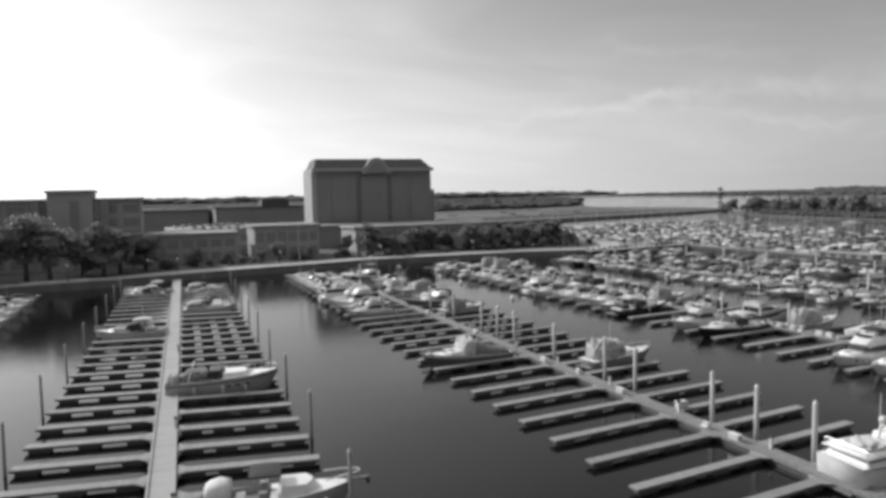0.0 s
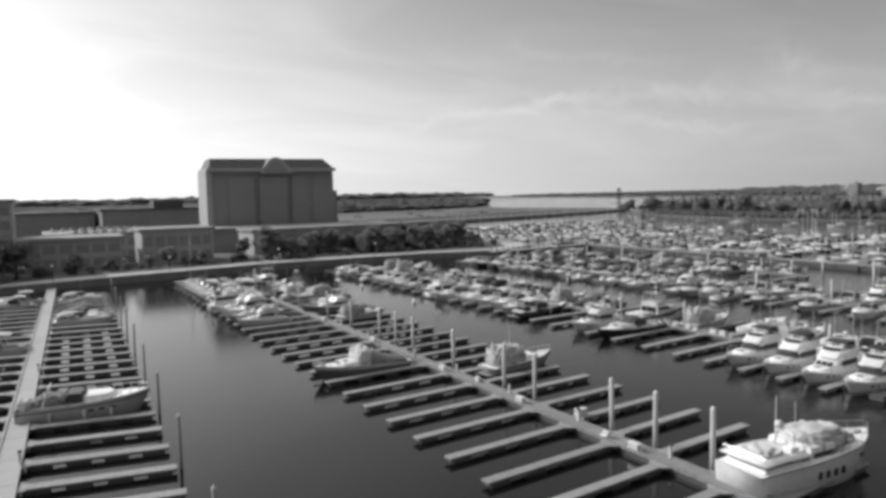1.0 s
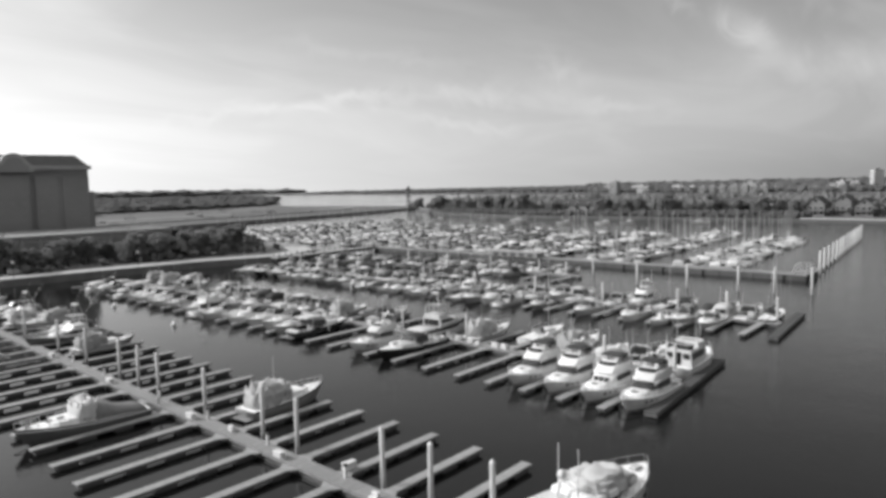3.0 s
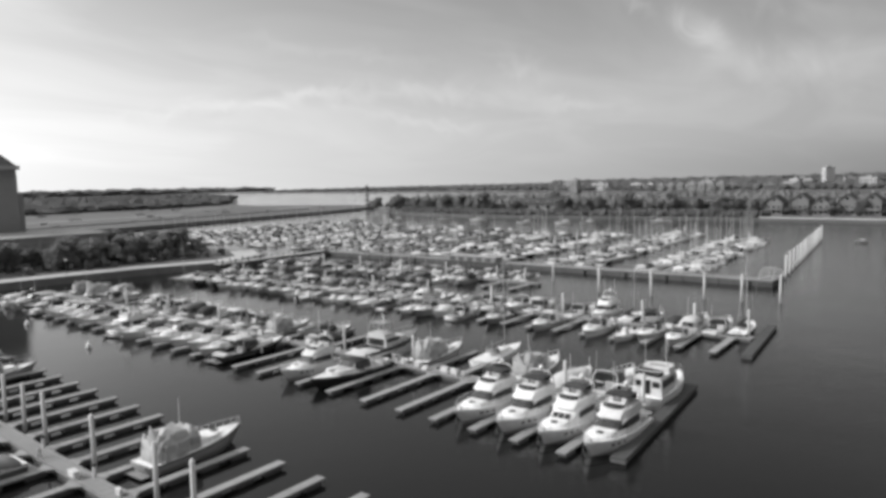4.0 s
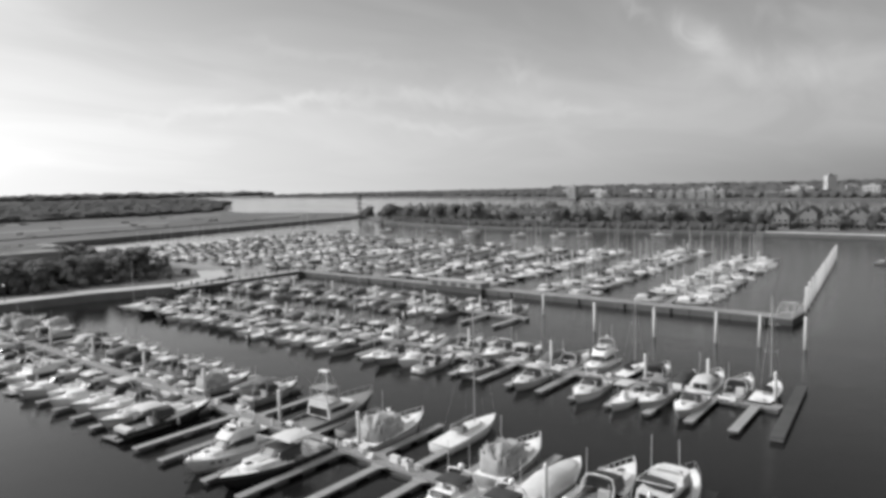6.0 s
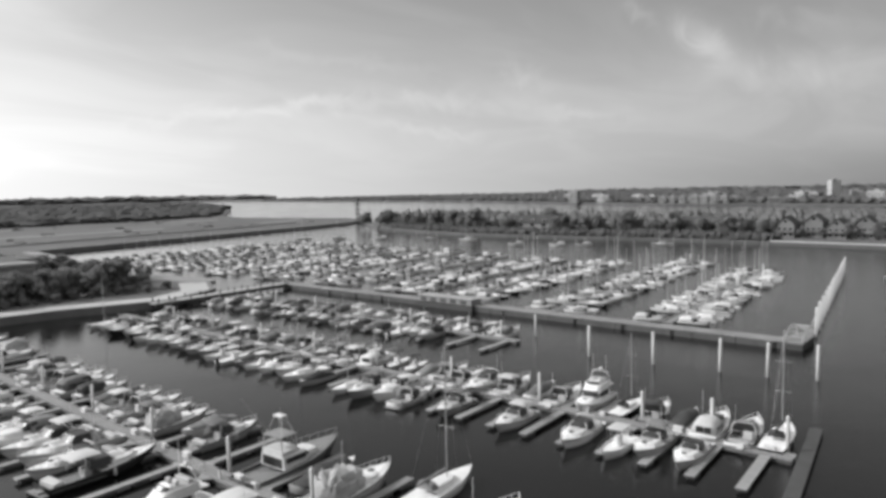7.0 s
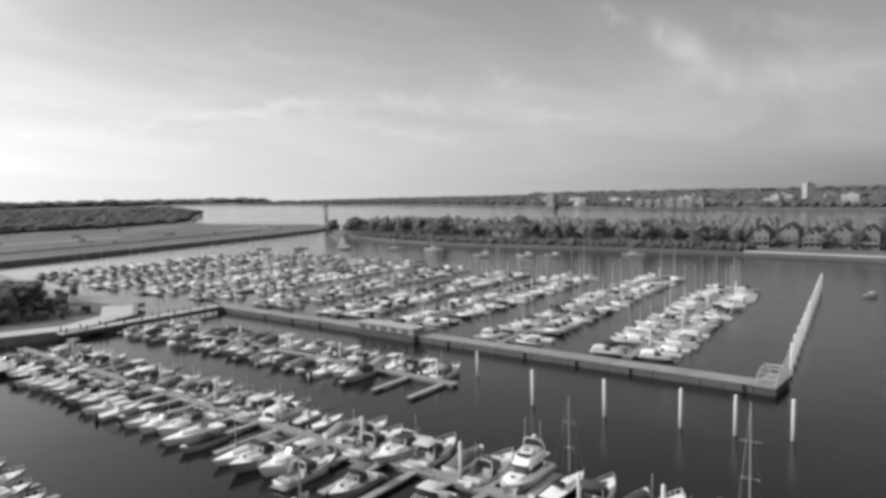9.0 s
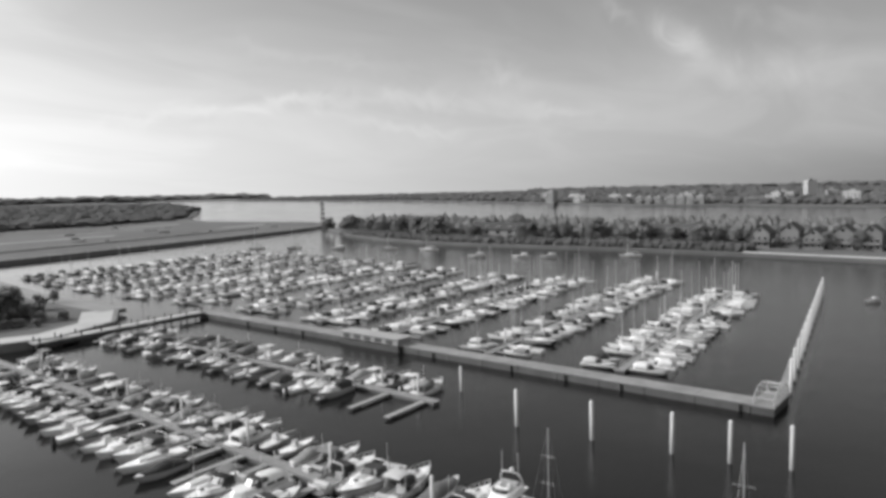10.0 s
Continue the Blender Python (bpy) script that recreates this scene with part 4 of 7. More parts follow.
def express_cruiser(L=10.4, B=3.5, mat="gelcoat", top="canvas_light", label="", name="express_cruiser", eye=False):
    o = thing(name, label or "white express cruiser with a raked windscreen and canvas top", "cruiser", "moored boats")
    fs, fb = 1.0, 1.55
    h = part("hull", hull(L, B, fs, fb, 1.6), M[mat], o, smooth=True)
    part("rub_rail", rub_rail(L, B, fs, fb, 0.045, 0.8), M["stripe"], h)
    part("foredeck", deck_mesh(L, B, fs, fb, 0.04, 0.42), M["deck"], o)
    part("cockpit_sole", deck_mesh(L, B, fs, fs, 0.45, 0.02, 0.45), M["teak"], o)
    a = (-L * 0.02, L * 0.34, B * 0.40, B * 0.14, fs + 0.1, fs + 0.75, 1.0, 0.0)
    part("trunk_cabin", house(*a), M["gelcoat"], o)
    b = (-L * 0.16, L * 0.10, B * 0.42, B * 0.30, fs + 0.45, fs + 1.35, 0.95, 0.1)
    w = part("windscreen", house(*b, 0.22), M["glass"], o)
    part("screen_frame", arch(L * 0.05, B * 0.33, fs + 0.75, fs + 1.3, -0.5, 0.05), M["gelcoat"], w)
    part("bow_rail", rail(L, B, fs, fb, 0.55, 0.55, 0.03), M["gelcoat"], o)
    part("hatch", bevel(boxes((L * 0.20, L * 0.26, -0.3, 0.3, fs + 0.72, fs + 0.8)), 0.02, 1), M["glass"], o)
    if eye:
        for sy in (1, -1):
            w = boxes((L * 0.10, L * 0.26, -0.03, 0.03, fs + 0.28, fs + 0.62))
            part("window", w, M["glass"], o).matrix_basis = Matrix.Translation((0, sy * B * 0.33, 0)) @ Matrix.Rotation(radians(-sy * 14), 4, "Z")
    part("sun_pad", bevel(boxes((L * 0.07, L * 0.18, -B * 0.17, B * 0.17, fs + 0.74, fs + 0.82)), 0.03, 1), M["seat"], o)
    for sy in (1, -1):
        if not eye:
            w = boxes((L * 0.02, L * 0.2, -0.03, 0.03, fs + 0.32, fs + 0.56))
            part("window", w, M["glass"], o).matrix_basis = Matrix.Translation((0, sy * B * 0.355, 0)) @ Matrix.Rotation(radians(-sy * 11), 4, "Z")
    part("antenna", posts([(-L * 0.20, B * 0.3)], fs + 1.4, fs + 4.0, 0.022), M["gelcoat"], o)
    part("radar_arch", arch(-L * 0.24, B * 0.42, fs + 0.1, fs + 1.75, 0.7, 0.065), M["gelcoat"], o)
    if top:
        part("canvas_top", awning(-L * 0.31, -L * 0.06, B * 0.37, fs + 1.85, 0.1, 0.34), M[top], o)
    part("helm_seat", bevel(boxes((-L * 0.20, -L * 0.14, -B * 0.30, B * 0.02, fs - 0.4, fs + 0.6)), 0.06, 1), M["seat"], o)
    bm = bmesh.new()
    loft(bm, [[(x, -B * 0.38, z), (x, B * 0.38, z), (x, B * 0.34, z + 0.45), (x, -B * 0.34, z + 0.45)] for x, z in ((-L * 0.46, fs - 0.35), (-L * 0.40, fs - 0.2), (-L * 0.37, fs - 0.35))])
    part("stern_bench", bm, M["seat"], o)
    for x, sy in ((0.02, -1),):
        part("fender", fender_mesh(), M["canvas_light"], o).location = (L * x, sy * (B * 0.5 + 0.06), fs * 0.7)
    part("swim_platform", boxes((-L / 2 - 0.8, -L / 2 + 0.05, -B * 0.4, B * 0.4, 0.25, 0.33)), M["teak"], o)
    return o


def canvas_cruiser(L=9.2, B=3.2, mat="gelcoat", top="canvas_mid", label=""):
    o = thing("cabin_cruiser", label or "white cabin cruiser closed in with grey canvas", "cruiser", "moored boats")
    fs, fb = 1.0, 1.5
    part("hull", hull(L, B, fs, fb, 1.3), M[mat], o, smooth=True)
    part("foredeck", deck_mesh(L, B, fs, fb, 0.04), M["deck"], o)
    part("trunk_cabin", house(-L * 0.05, L * 0.32, B * 0.38, B * 0.14, fs + 0.1, fs + 0.85, 0.8, 0.0), M["gelcoat"], o)
    part("windscreen", house(-L * 0.14, L * 0.08, B * 0.40, B * 0.28, fs + 0.6, fs + 1.45, 0.7, 0.0), M["glass"], o)
    e = part("canvas_enclosure", canopy(-L * 0.42, -L * 0.05, B * 0.42, fs - 0.05, fs + 1.6), M[top], o, smooth=True)
    for sy in (1, -1):
        for x in (-0.36, -0.22):
            part("clear_panel", bevel(boxes((L * x, L * (x + 0.11), sy * B * 0.405 - 0.05, sy * B * 0.405 + 0.05, fs + 0.5, fs + 0.82)), 0.03, 1), M["glass"], e)
    part("clear_panel", bevel(boxes((-L * 0.42 - 0.05, -L * 0.42 + 0.1, -B * 0.26, B * 0.26, fs + 0.15, fs + 0.9)), 0.03, 1), M["glass"], e)
    part("bow_rail", rail(L, B, fs, fb, 0.55, 0.55, 0.03), M["gelcoat"], o)
    part("antenna", posts([(-L * 0.05, B * 0.36)], fs + 0.8, fs + 4.2, 0.025), M["gelcoat"], o)
    return o


def centre_console(L=7.6, B=2.6, mat="gelcoat", top="canvas_light", label=""):
    o = thing("open_motorboat", label or "open white motorboat with a T-top and outboard engine", "motorboat", "moored boats")
    fs, fb = 0.75, 1.15
    part("hull", hull(L, B, fs, fb, 1.0), M[mat], o, smooth=True)
    part("deck", deck_mesh(L, B, fs, fb, 0.2), M["deck"], o)
    part("console", house(-L * 0.10, L * 0.06, 0.5, 0.42, fs - 0.15, fs + 0.95, 0.35, 0.0), M["gelcoat"], o)
    part("t_top", awning(-L * 0.24, L * 0.10, B * 0.36, fs + 2.0, 0.08, 0.08), M[top], o)
    part("top_frame", posts([(-L * 0.16, -0.55), (-L * 0.16, 0.55), (L * 0.05, -0.55), (L * 0.05, 0.55)], fs - 0.15, fs + 1.98, 0.035), M["steel"], o)
    part("outboard", bevel(boxes((-L / 2 - 0.55, -L / 2 + 0.05, -0.28, 0.28, 0.1, 1.25, 0.06)), 0.06, 1), M["canvas_dark"], o)
    return o


def covered_boat(L=8.2, B=2.9, mat="gelcoat", top="canvas_dark", label=""):
    o = thing("covered_motorboat", label or "motorboat under a stretched dark canvas cover", "motorboat", "moored boats")
    fs, fb = 0.85, 1.25
    part("hull", hull(L, B, fs, fb, 1.2), M[mat], o, smooth=True)
    bm = bmesh.new()
    rows = []
    for i in range(17):
        s = 0.01 + 0.84 * i / 16
        w, z = station(s, L, B, fs, fb)
        up = (0.25 + 0.75 * math.exp(-((s - 0.4) / 0.22) ** 2)) * (1.1 if i % 3 == 1 else 0.9 if i % 3 == 2 else 1.0)
        rows.append([(-L / 2 + s * L, w * 1.01, z - 0.1), (-L / 2 + s * L, w * 0.55, z + up * 0.7), (-L / 2 + s * L, 0, z + up), (-L / 2 + s * L, -w * 0.55, z + up * 0.7),
                     (-L / 2 + s * L, -w * 1.01, z - 0.1)])
    loft(bm, rows)
    part("canvas_cover", bm, M[top], o, smooth=True)
    part("foredeck", deck_mesh(L, B, fs, fb, 0.04, 0.78), M["deck"], o)
    return o


def sailboat(L=10.8, B=3.3, mat="gelcoat", mast=14.0, cover="canvas_mid", label=""):
    o = thing("sailing_boat", label or "white sailing boat with a bare mast and covered boom", "sailing boat", "moored boats")
    fs, fb = 0.85, 1.25
    part("hull", hull(L, B * 0.94, fs, fb, 1.5), M[mat], o, smooth=True)
    part("deck", deck_mesh(L, B * 0.94, fs, fb, 0.03), M["deck"], o)
    part("coachroof", house(-L * 0.16, L * 0.22, B * 0.30, B * 0.16, fs + 0.08, fs + 0.6, 0.5, 0.1), M["gelcoat"], o)
    m = bmesh.new()
    x = L * 0.10
    tube(m, (x, 0, fs), (x, 0, mast), 0.085, 0.06, n=6)
    for z in (0.45, 0.72):
        tube(m, (x, -0.9, mast * z), (x, 0.9, mast * z), 0.02, n=4)
    part("mast", m, M["alloy"], o)
    b = bmesh.new()
    tube(b, (x - 0.1, 0, fs + 1.35), (x - L * 0.42, 0, fs + 1.3), 0.2, 0.13, n=6)
    part("boom", b, M[cover], o, "boom under a furled sail cover")
    r = bmesh.new()
    for p in ((L / 2 - 0.1, 0, fb), (-L / 2 + 0.1, 0, fs), (x, B * 0.42, fs), (x, -B * 0.42, fs)):
        tube(r, p, (x, 0, mast * 0.98), 0.006, n=3, cap=False)
    part("rigging", r, M["steel"], o)
    part("sprayhood", house(-L * 0.22, -L * 0.10, B * 0.28, B * 0.24, fs + 0.5, fs + 1.15, 0.5, 0.0), M[cover], o)
    return o


def sport_fisher(L=13.0, B=4.4, mat="mid_hull", label=""):
    o = thing("sport_fishing_boat", label or "sport-fishing yacht with a tall tuna tower", "yacht", "moored boats")
    fs, fb = 0.95, 2.0
    h = part("hull", hull(L, B, fs, fb, 1.6), M[mat], o, smooth=True)
    part("rub_rail", rub_rail(L, B, fs, fb, 0.05, 0.95), M["gelcoat"], h)
    part("foredeck", deck_mesh(L, B, fs, fb, 0.04, 0.40), M["teak"], o)
    part("cockpit_sole", deck_mesh(L, B, fs, fs, 0.35, 0.01, 0.42), M["teak"], o)
    a = (-L * 0.20, L * 0.16, B * 0.42, B * 0.30, fs + 0.05, fs + 1.35, 1.5, 0.0)
    c = part("cabin", house(*a), M["gelcoat"], o)
    part("window_band", band(*a, 0.45, 0.85), M["glass"], c)
    part("saloon_door", boxes((-L * 0.20 - 0.04, -L * 0.20 + 0.12, -B * 0.34, B * 0.34, fs + 0.2, fs + 1.15)), M["glass"], c)
    part("trunk_cabin", house(L * 0.02, L * 0.28, B * 0.30, B * 0.14, fs + 0.25, fs + 0.95, 1.2, 0.0), M["gelcoat"], o)
    part("flybridge", house(-L * 0.20, L * 0.01, B * 0.36, B * 0.30, fs + 1.35, fs + 1.85, 0.4, 0.0, -0.02), M["gelcoat"], o)
    part("hardtop", awning(-L * 0.20, -L * 0.03, B * 0.32, fs + 3.3, 0.1, 0.06), M["canvas_mid"], o)
    bm = posts([(-L * 0.19, -B * 0.32), (-L * 0.19, B * 0.32), (-L * 0.04, -B * 0.30), (-L * 0.04, B * 0.30)], fs + 1.6, fs + 3.3, 0.06)
    for y in (-1, 1):
        tube(bm, (-L * 0.17, y * B * 0.28, fs + 3.3), (-L * 0.13, y * 0.5, fs + 5.1), 0.05, n=5)
        tube(bm, (-L * 0.05, y * B * 0.26, fs + 3.3), (-L * 0.09, y * 0.5, fs + 5.1), 0.05, n=5)
        tube(bm, (-L * 0.06, y * B * 0.36, fs + 1.9), (-L * 0.30, y * B * 0.7, fs + 7.0), 0.03, 0.015, n=4)
    part("tower_frame", bm, M["steel"], o)
    part("tower_platform", boxes((-L * 0.14, -L * 0.08, -0.65, 0.65, fs + 5.05, fs + 5.2)), M["gelcoat"], o)
    part("bow_rail", rail(L, B, fs, fb, 0.5), M["steel"], o)
    return o


def trawler(L=12.0, B=4.1, label=""):
    o = thing("houseboat_cruiser", label or "high-sided white cruiser with an enclosed aft deck", "yacht", "moored boats")
    fs, fb = 1.3, 1.9
    part("hull", hull(L, B, fs, fb, 1.1), M["gelcoat"], o, smooth=True)
    part("deck", deck_mesh(L, B, fs, fb, 0.05), M["deck"], o)
    a = (-L * 0.44, L * 0.16, B * 0.43, B * 0.32, fs, fs + 1.9, 0.9, 0.1)
    c = part("cabin", house(*a), M["gelcoat"], o)
    part("window_band", band(*a, 0.45, 0.82), M["glass"], c)
    part("saloon_door", boxes((-L * 0.44 - 0.04, -L * 0.44 + 0.16, -B * 0.08, B * 0.1, fs + 0.2, fs + 1.65)), M["glass"], c)
    for y in (-0.25, 0.26):
        part("window", bevel(boxes((-L * 0.44 - 0.04, -L * 0.44 + 0.16, y * B - 0.34, y * B + 0.34, fs + 0.95, fs + 1.55)), 0.03, 1), M["glass"], c)
    d = part("dinghy", hull(2.9, 1.4, 0.35, 0.5, 0.4, True), M["canvas_dark"], o, "upturned grey dinghy")
    d.matrix_basis = Matrix.Translation((-L * 0.33, 0.3, fs + 2.05)) @ Matrix.Rotation(radians(80), 4, "Z")
    part("seat", bevel(boxes((-L * 0.16, -L * 0.08, -B * 0.26, B * 0.26, fs + 1.95, fs + 2.6)), 0.06, 1), M["seat"], o)
    part("radar_arch", arch(-L * 0.22, B * 0.38, fs + 1.9, fs + 2.9, 0.4, 0.07), M["gelcoat"], o)
    bm = bmesh.new()
    sweep(bm, [(-L * 0.2, -B * 0.40, fs + 2.5), (-L * 0.43, -B * 0.40, fs + 2.6), (-L * 0.43, B * 0.40, fs + 2.6), (-L * 0.2, B * 0.40, fs + 2.5)], 0.035, 5)
    part("aft_rail", bm, M["gelcoat"], o)
    for y in (-0.3, 0.32):
        part("antenna", posts([(-L * 0.2, y * B)], fs + 2.6, fs + 5.6, 0.03), M["gelcoat"], o)
    part("upper_screen", house(-L * 0.2, L * 0.06, B * 0.40, B * 0.3, fs + 1.9, fs + 2.5, 0.4, 0.0, 0.05), M["gelcoat"], o)
    part("bow_rail", rail(L, B, fs, fb, 0.45), M["steel"], o)
    return o


def small_sailboat(L=9.6, B=3.0, mat="gelcoat", mast=12.5, cover="canvas_mid", label=""):
    o = thing("sailing_boat", label or "white sailing boat with a bare mast on a crowded dock", "sailing boat", "boats beyond the breakwater")
    fs, fb = 0.8, 1.2
    decked_hull(o, L, B, fs, fb, 1.4, mat)
    part("coachroof", house(-L * 0.16, L * 0.22, B * 0.30, B * 0.16, fs + 0.08, fs + 0.6, 0.5, 0.1), M["gelcoat"], o)
    m = bmesh.new()
    x = L * 0.10
    tube(m, (x, 0, fs), (x, 0, mast), 0.13, 0.09, n=5)
    part("mast", m, M["alloy"], o)
    b = bmesh.new()
    tube(b, (x - 0.1, 0, fs + 1.35), (x - L * 0.42, 0, fs + 1.3), 0.2, 0.13, n=6)
    part("boom", b, M[cover], o)
    return o


def small_motorboat(L=8.0, B=2.9, mat="gelcoat", top="canvas_mid", label=""):
    o = thing("small_motorboat", label or "small white motorboat with a canvas top on a crowded dock", "motorboat", "boats beyond the breakwater")
    fs, fb = 0.85, 1.25
    decked_hull(o, L, B, fs, fb, 1.2, mat)
    part("windscreen", house(-L * 0.12, L * 0.10, B * 0.40, B * 0.28, fs, fs + 0.9, 0.7, 0.0), M["glass"], o)
    part("canvas_top", canopy(-L * 0.43, -L * 0.04, B * 0.42, fs - 0.05, fs + 1.45), M[top], o, smooth=True)
    return o


def lumpy_cover(x0, x1, w, z, h, seed):
    """A loose cloth cover drawn over what stands below it."""
    bm = bmesh.new()
    bmesh.ops.create_icosphere(bm, subdivisions=4, radius=1.0)
    r = random.Random(seed)
    waves = [(r.uniform(-18, 18), r.uniform(-18, 18), r.uniform(0, 6)) for _ in range(9)]
    for v in bm.verts:
        x, y, c = v.co
        fold = sum(math.sin(a * x + b * y + p) for a, b, p in waves) * 0.042
        sx = math.copysign(abs(x) ** 0.5, x)
        sy = math.copysign(abs(y) ** 0.5, y)
        v.co = ((x0 + x1) / 2 + sx * (x1 - x0) / 2, sy * w * (1 + fold), z + math.sqrt(max(0.0, c)) * h * (1 + 1.8 * fold))
    return bm


def large_yacht(L=15.2, B=4.9):
    o = thing("motor_yacht", "large white motor yacht with high sides and a flared bow", "yacht", "moored boats")
    fs, fb = 2.25, 2.95
    FULL[0] = 3.3
    h = part("hull", hull(L, B, fs, fb, 2.4), M["gelcoat"], o, smooth=True)
    part("rub_rail", rub_rail(L, B, fs, fb, 0.05, 0.97), M["stripe"], h)
    for k in (-1.6, -0.7, 0.2, 1.1):
        part("porthole", bevel(boxes((k, k + 0.32, -B / 2 - 0.03, -B / 2 + 0.12, 1.0, 1.6)), 0.03, 1), M["glass"], h)
    part("porthole", bevel(boxes((3.4, 4.3, -B * 0.405, -B * 0.36, 1.75, 2.0)), 0.03, 1), M["glass"], h)
    part("foredeck", deck_mesh(L, B, fs, fb, 0.06), M["deck"], o)
    part("deckhouse", bevel(house(-L * 0.46, -L * 0.10, B * 0.42, B * 0.42, fs - 0.05, fs + 0.4, 0.3, 0.4, 0.3), 0.12, 2), M["gelcoat"], o, smooth=True)
    a = (-L * 0.14, L * 0.18, B * 0.42, B * 0.26, fs - 0.05, fs + 1.15, 1.6, 0.2)
    c = part("cabin", house(*a), M["gelcoat"], o)
    part("window_band", band(*a, 0.30, 0.62), M["glass"], c)
    part("upper_cover", lumpy_cover(-L * 0.10, L * 0.22, B * 0.37, fs + 0.75, 1.0, 4), M["canvas_light"], o, "crinkled white cover over the upper helm", True)
    part("foredeck_cover", lumpy_cover(L * 0.17, L * 0.30, B * 0.26, fs + 0.40, 0.6, 5), M["canvas_light"], o, "", True)
    for k, z in ((0.38, 0.16), (0.30, 0.12)):
        part("deck_hatch", bevel(boxes((L * k - 0.3, L * k + 0.3, -0.3, 0.3, fb - 0.3 + z, fb - 0.18 + z)), 0.03, 1), M["seat"], o)
    part("aft_hardtop", awning(-L * 0.47, -L * 0.13, B * 0.44, fs + 0.62, 0.1, 0.3), M["gelcoat"], o, smooth=True)
    part("life_raft", bevel(boxes((-L * 0.22, -L * 0.16, -1.3, -0.5, fs + 0.82, fs + 1.2)), 0.08, 2), M["deck"], o, "white life-raft canister")
    part("roof_cover", lumpy_cover(-L * 0.42, -L * 0.25, B * 0.27, fs + 0.78, 0.4, 6), M["canvas_light"], o, "loose white cloth over the aft roof", True)
    part("roof_hatch", bevel(boxes((-L * 0.36, -L * 0.31, 0.3, 1.1, fs + 0.84, fs + 0.95)), 0.03, 1), M["seat"], o)
    bm = bmesh.new()
    sweep(bm, [(-L * 0.46, -B * 0.40, fs + 0.7), (-L * 0.46, -B * 0.40, fs + 1.2), (-L * 0.46, B * 0.40, fs + 1.2), (-L * 0.46, B * 0.40, fs + 0.7)], 0.03, 5)
    part("aft_rail", bm, M["steel"], o)
    for y in (-0.9, 0.9):
        part("antenna", posts([(-L * 0.16, y)], fs + 1.6, fs + 4.6, 0.03), M["gelcoat"], o)
    m = bmesh.new()
    sweep(m, [(-L * 0.17, -0.9, fs + 0.8), (-L * 0.16, -0.75, fs + 1.9), (-L * 0.155, 0, fs + 2.2), (-L * 0.16, 0.75, fs + 1.9), (-L * 0.17, 0.9, fs + 0.8)], 0.12, 6)
    part("radar_arch", m, M["gelcoat"], o)
    bm = bmesh.new()
    bmesh.ops.create_icosphere(bm, subdivisions=2, radius=0.36)
    bmesh.ops.translate(bm, vec=(-L * 0.165, 0.5, fs + 2.45), verts=bm.verts[:])
    part("radar_dome", bm, M["gelcoat"], o, smooth=True)
    part("bow_rail", rail(L, B, fs, fb, 0.5, 0.6), M["steel"], o)
    part("anchor_locker", bevel(boxes((L * 0.36, L * 0.42, -0.35, 0.35, fb - 0.15, fb + 0.1)), 0.05, 1), M["seat"], o)
    part("swim_platform", boxes((-L / 2 - 1.1, -L / 2 + 0.05, -B * 0.42, B * 0.42, 0.3, 0.4)), M["teak"], o)
    FULL[0] = 2.3
    return o


def trunk_yacht(L=11.8, B=3.9):
    o = thing("motor_yacht", "high-sided grey motor yacht with a pale foredeck and folded canvas", "yacht", "moored boats")
    fs, fb = 1.75, 2.35
    FULL[0] = 3.0
    h = part("hull", hull(L, B, fs, fb, 1.7), M["mid_hull"], o, smooth=True)
    part("rub_rail", rub_rail(L, B, fs, fb, 0.06, 0.82), M["stripe"], h)
    for k in (0.05, 0.13, 0.21):
        for sy in (1, -1):
            w, z = station(0.5 + k, L, B, fs, fb)
            part("porthole", bevel(boxes((L * k - 0.28, L * k + 0.28, sy * w * 0.97 - 0.06, sy * w * 0.97 + 0.06, z * 0.55, z * 0.55 + 0.22)), 0.03, 1), M["glass"], h)
    part("foredeck", deck_mesh(L, B, fs, fb, 0.04, 0.40), M["deck"], o)
    part("cockpit_sole", deck_mesh(L, B, fs, fs, 0.6, 0.02, 0.42), M["teak"], o)
    part("trunk_cabin", house(L * 0.0, L * 0.30, B * 0.36, B * 0.16, fs + 0.15, fs + 0.75, 1.0, 0.0), M["deck"], o)
    part("windscreen", house(-L * 0.12, L * 0.05, B * 0.40, B * 0.30, fs + 0.3, fs + 1.1, 0.7, 0.0), M["glass"], o)
    part("folded_canvas", lumpy_cover(-L * 0.36, -L * 0.12, B * 0.34, fs + 0.1, 0.8, 8), M["canvas_mid"], o, "folded grey canvas", True)
    part("stern_cover", lumpy_cover(-L * 0.49, -L * 0.40, B * 0.34, fs - 0.1, 0.75, 9), M["canvas_light"], o, "crumpled pale canvas", True)
    part("radar_arch", arch(-L * 0.30, B * 0.40, fs + 0.1, fs + 1.9, 0.5, 0.07), M["gelcoat"], o)
    part("bow_rail", rail(L, B, fs, fb, 0.5, 0.55, 0.03), M["steel"], o)
    for x in (-0.25, 0.0, 0.2):
        part("fender", fender_mesh(), M["canvas_light"], o).location = (L * x, -B * 0.5 - 0.06, fs * 0.5)
    part("swim_platform", boxes((-L / 2 - 0.9, -L / 2 + 0.05, -B * 0.4, B * 0.4, 0.3, 0.4)), M["teak"], o)
    FULL[0] = 2.3
    return o


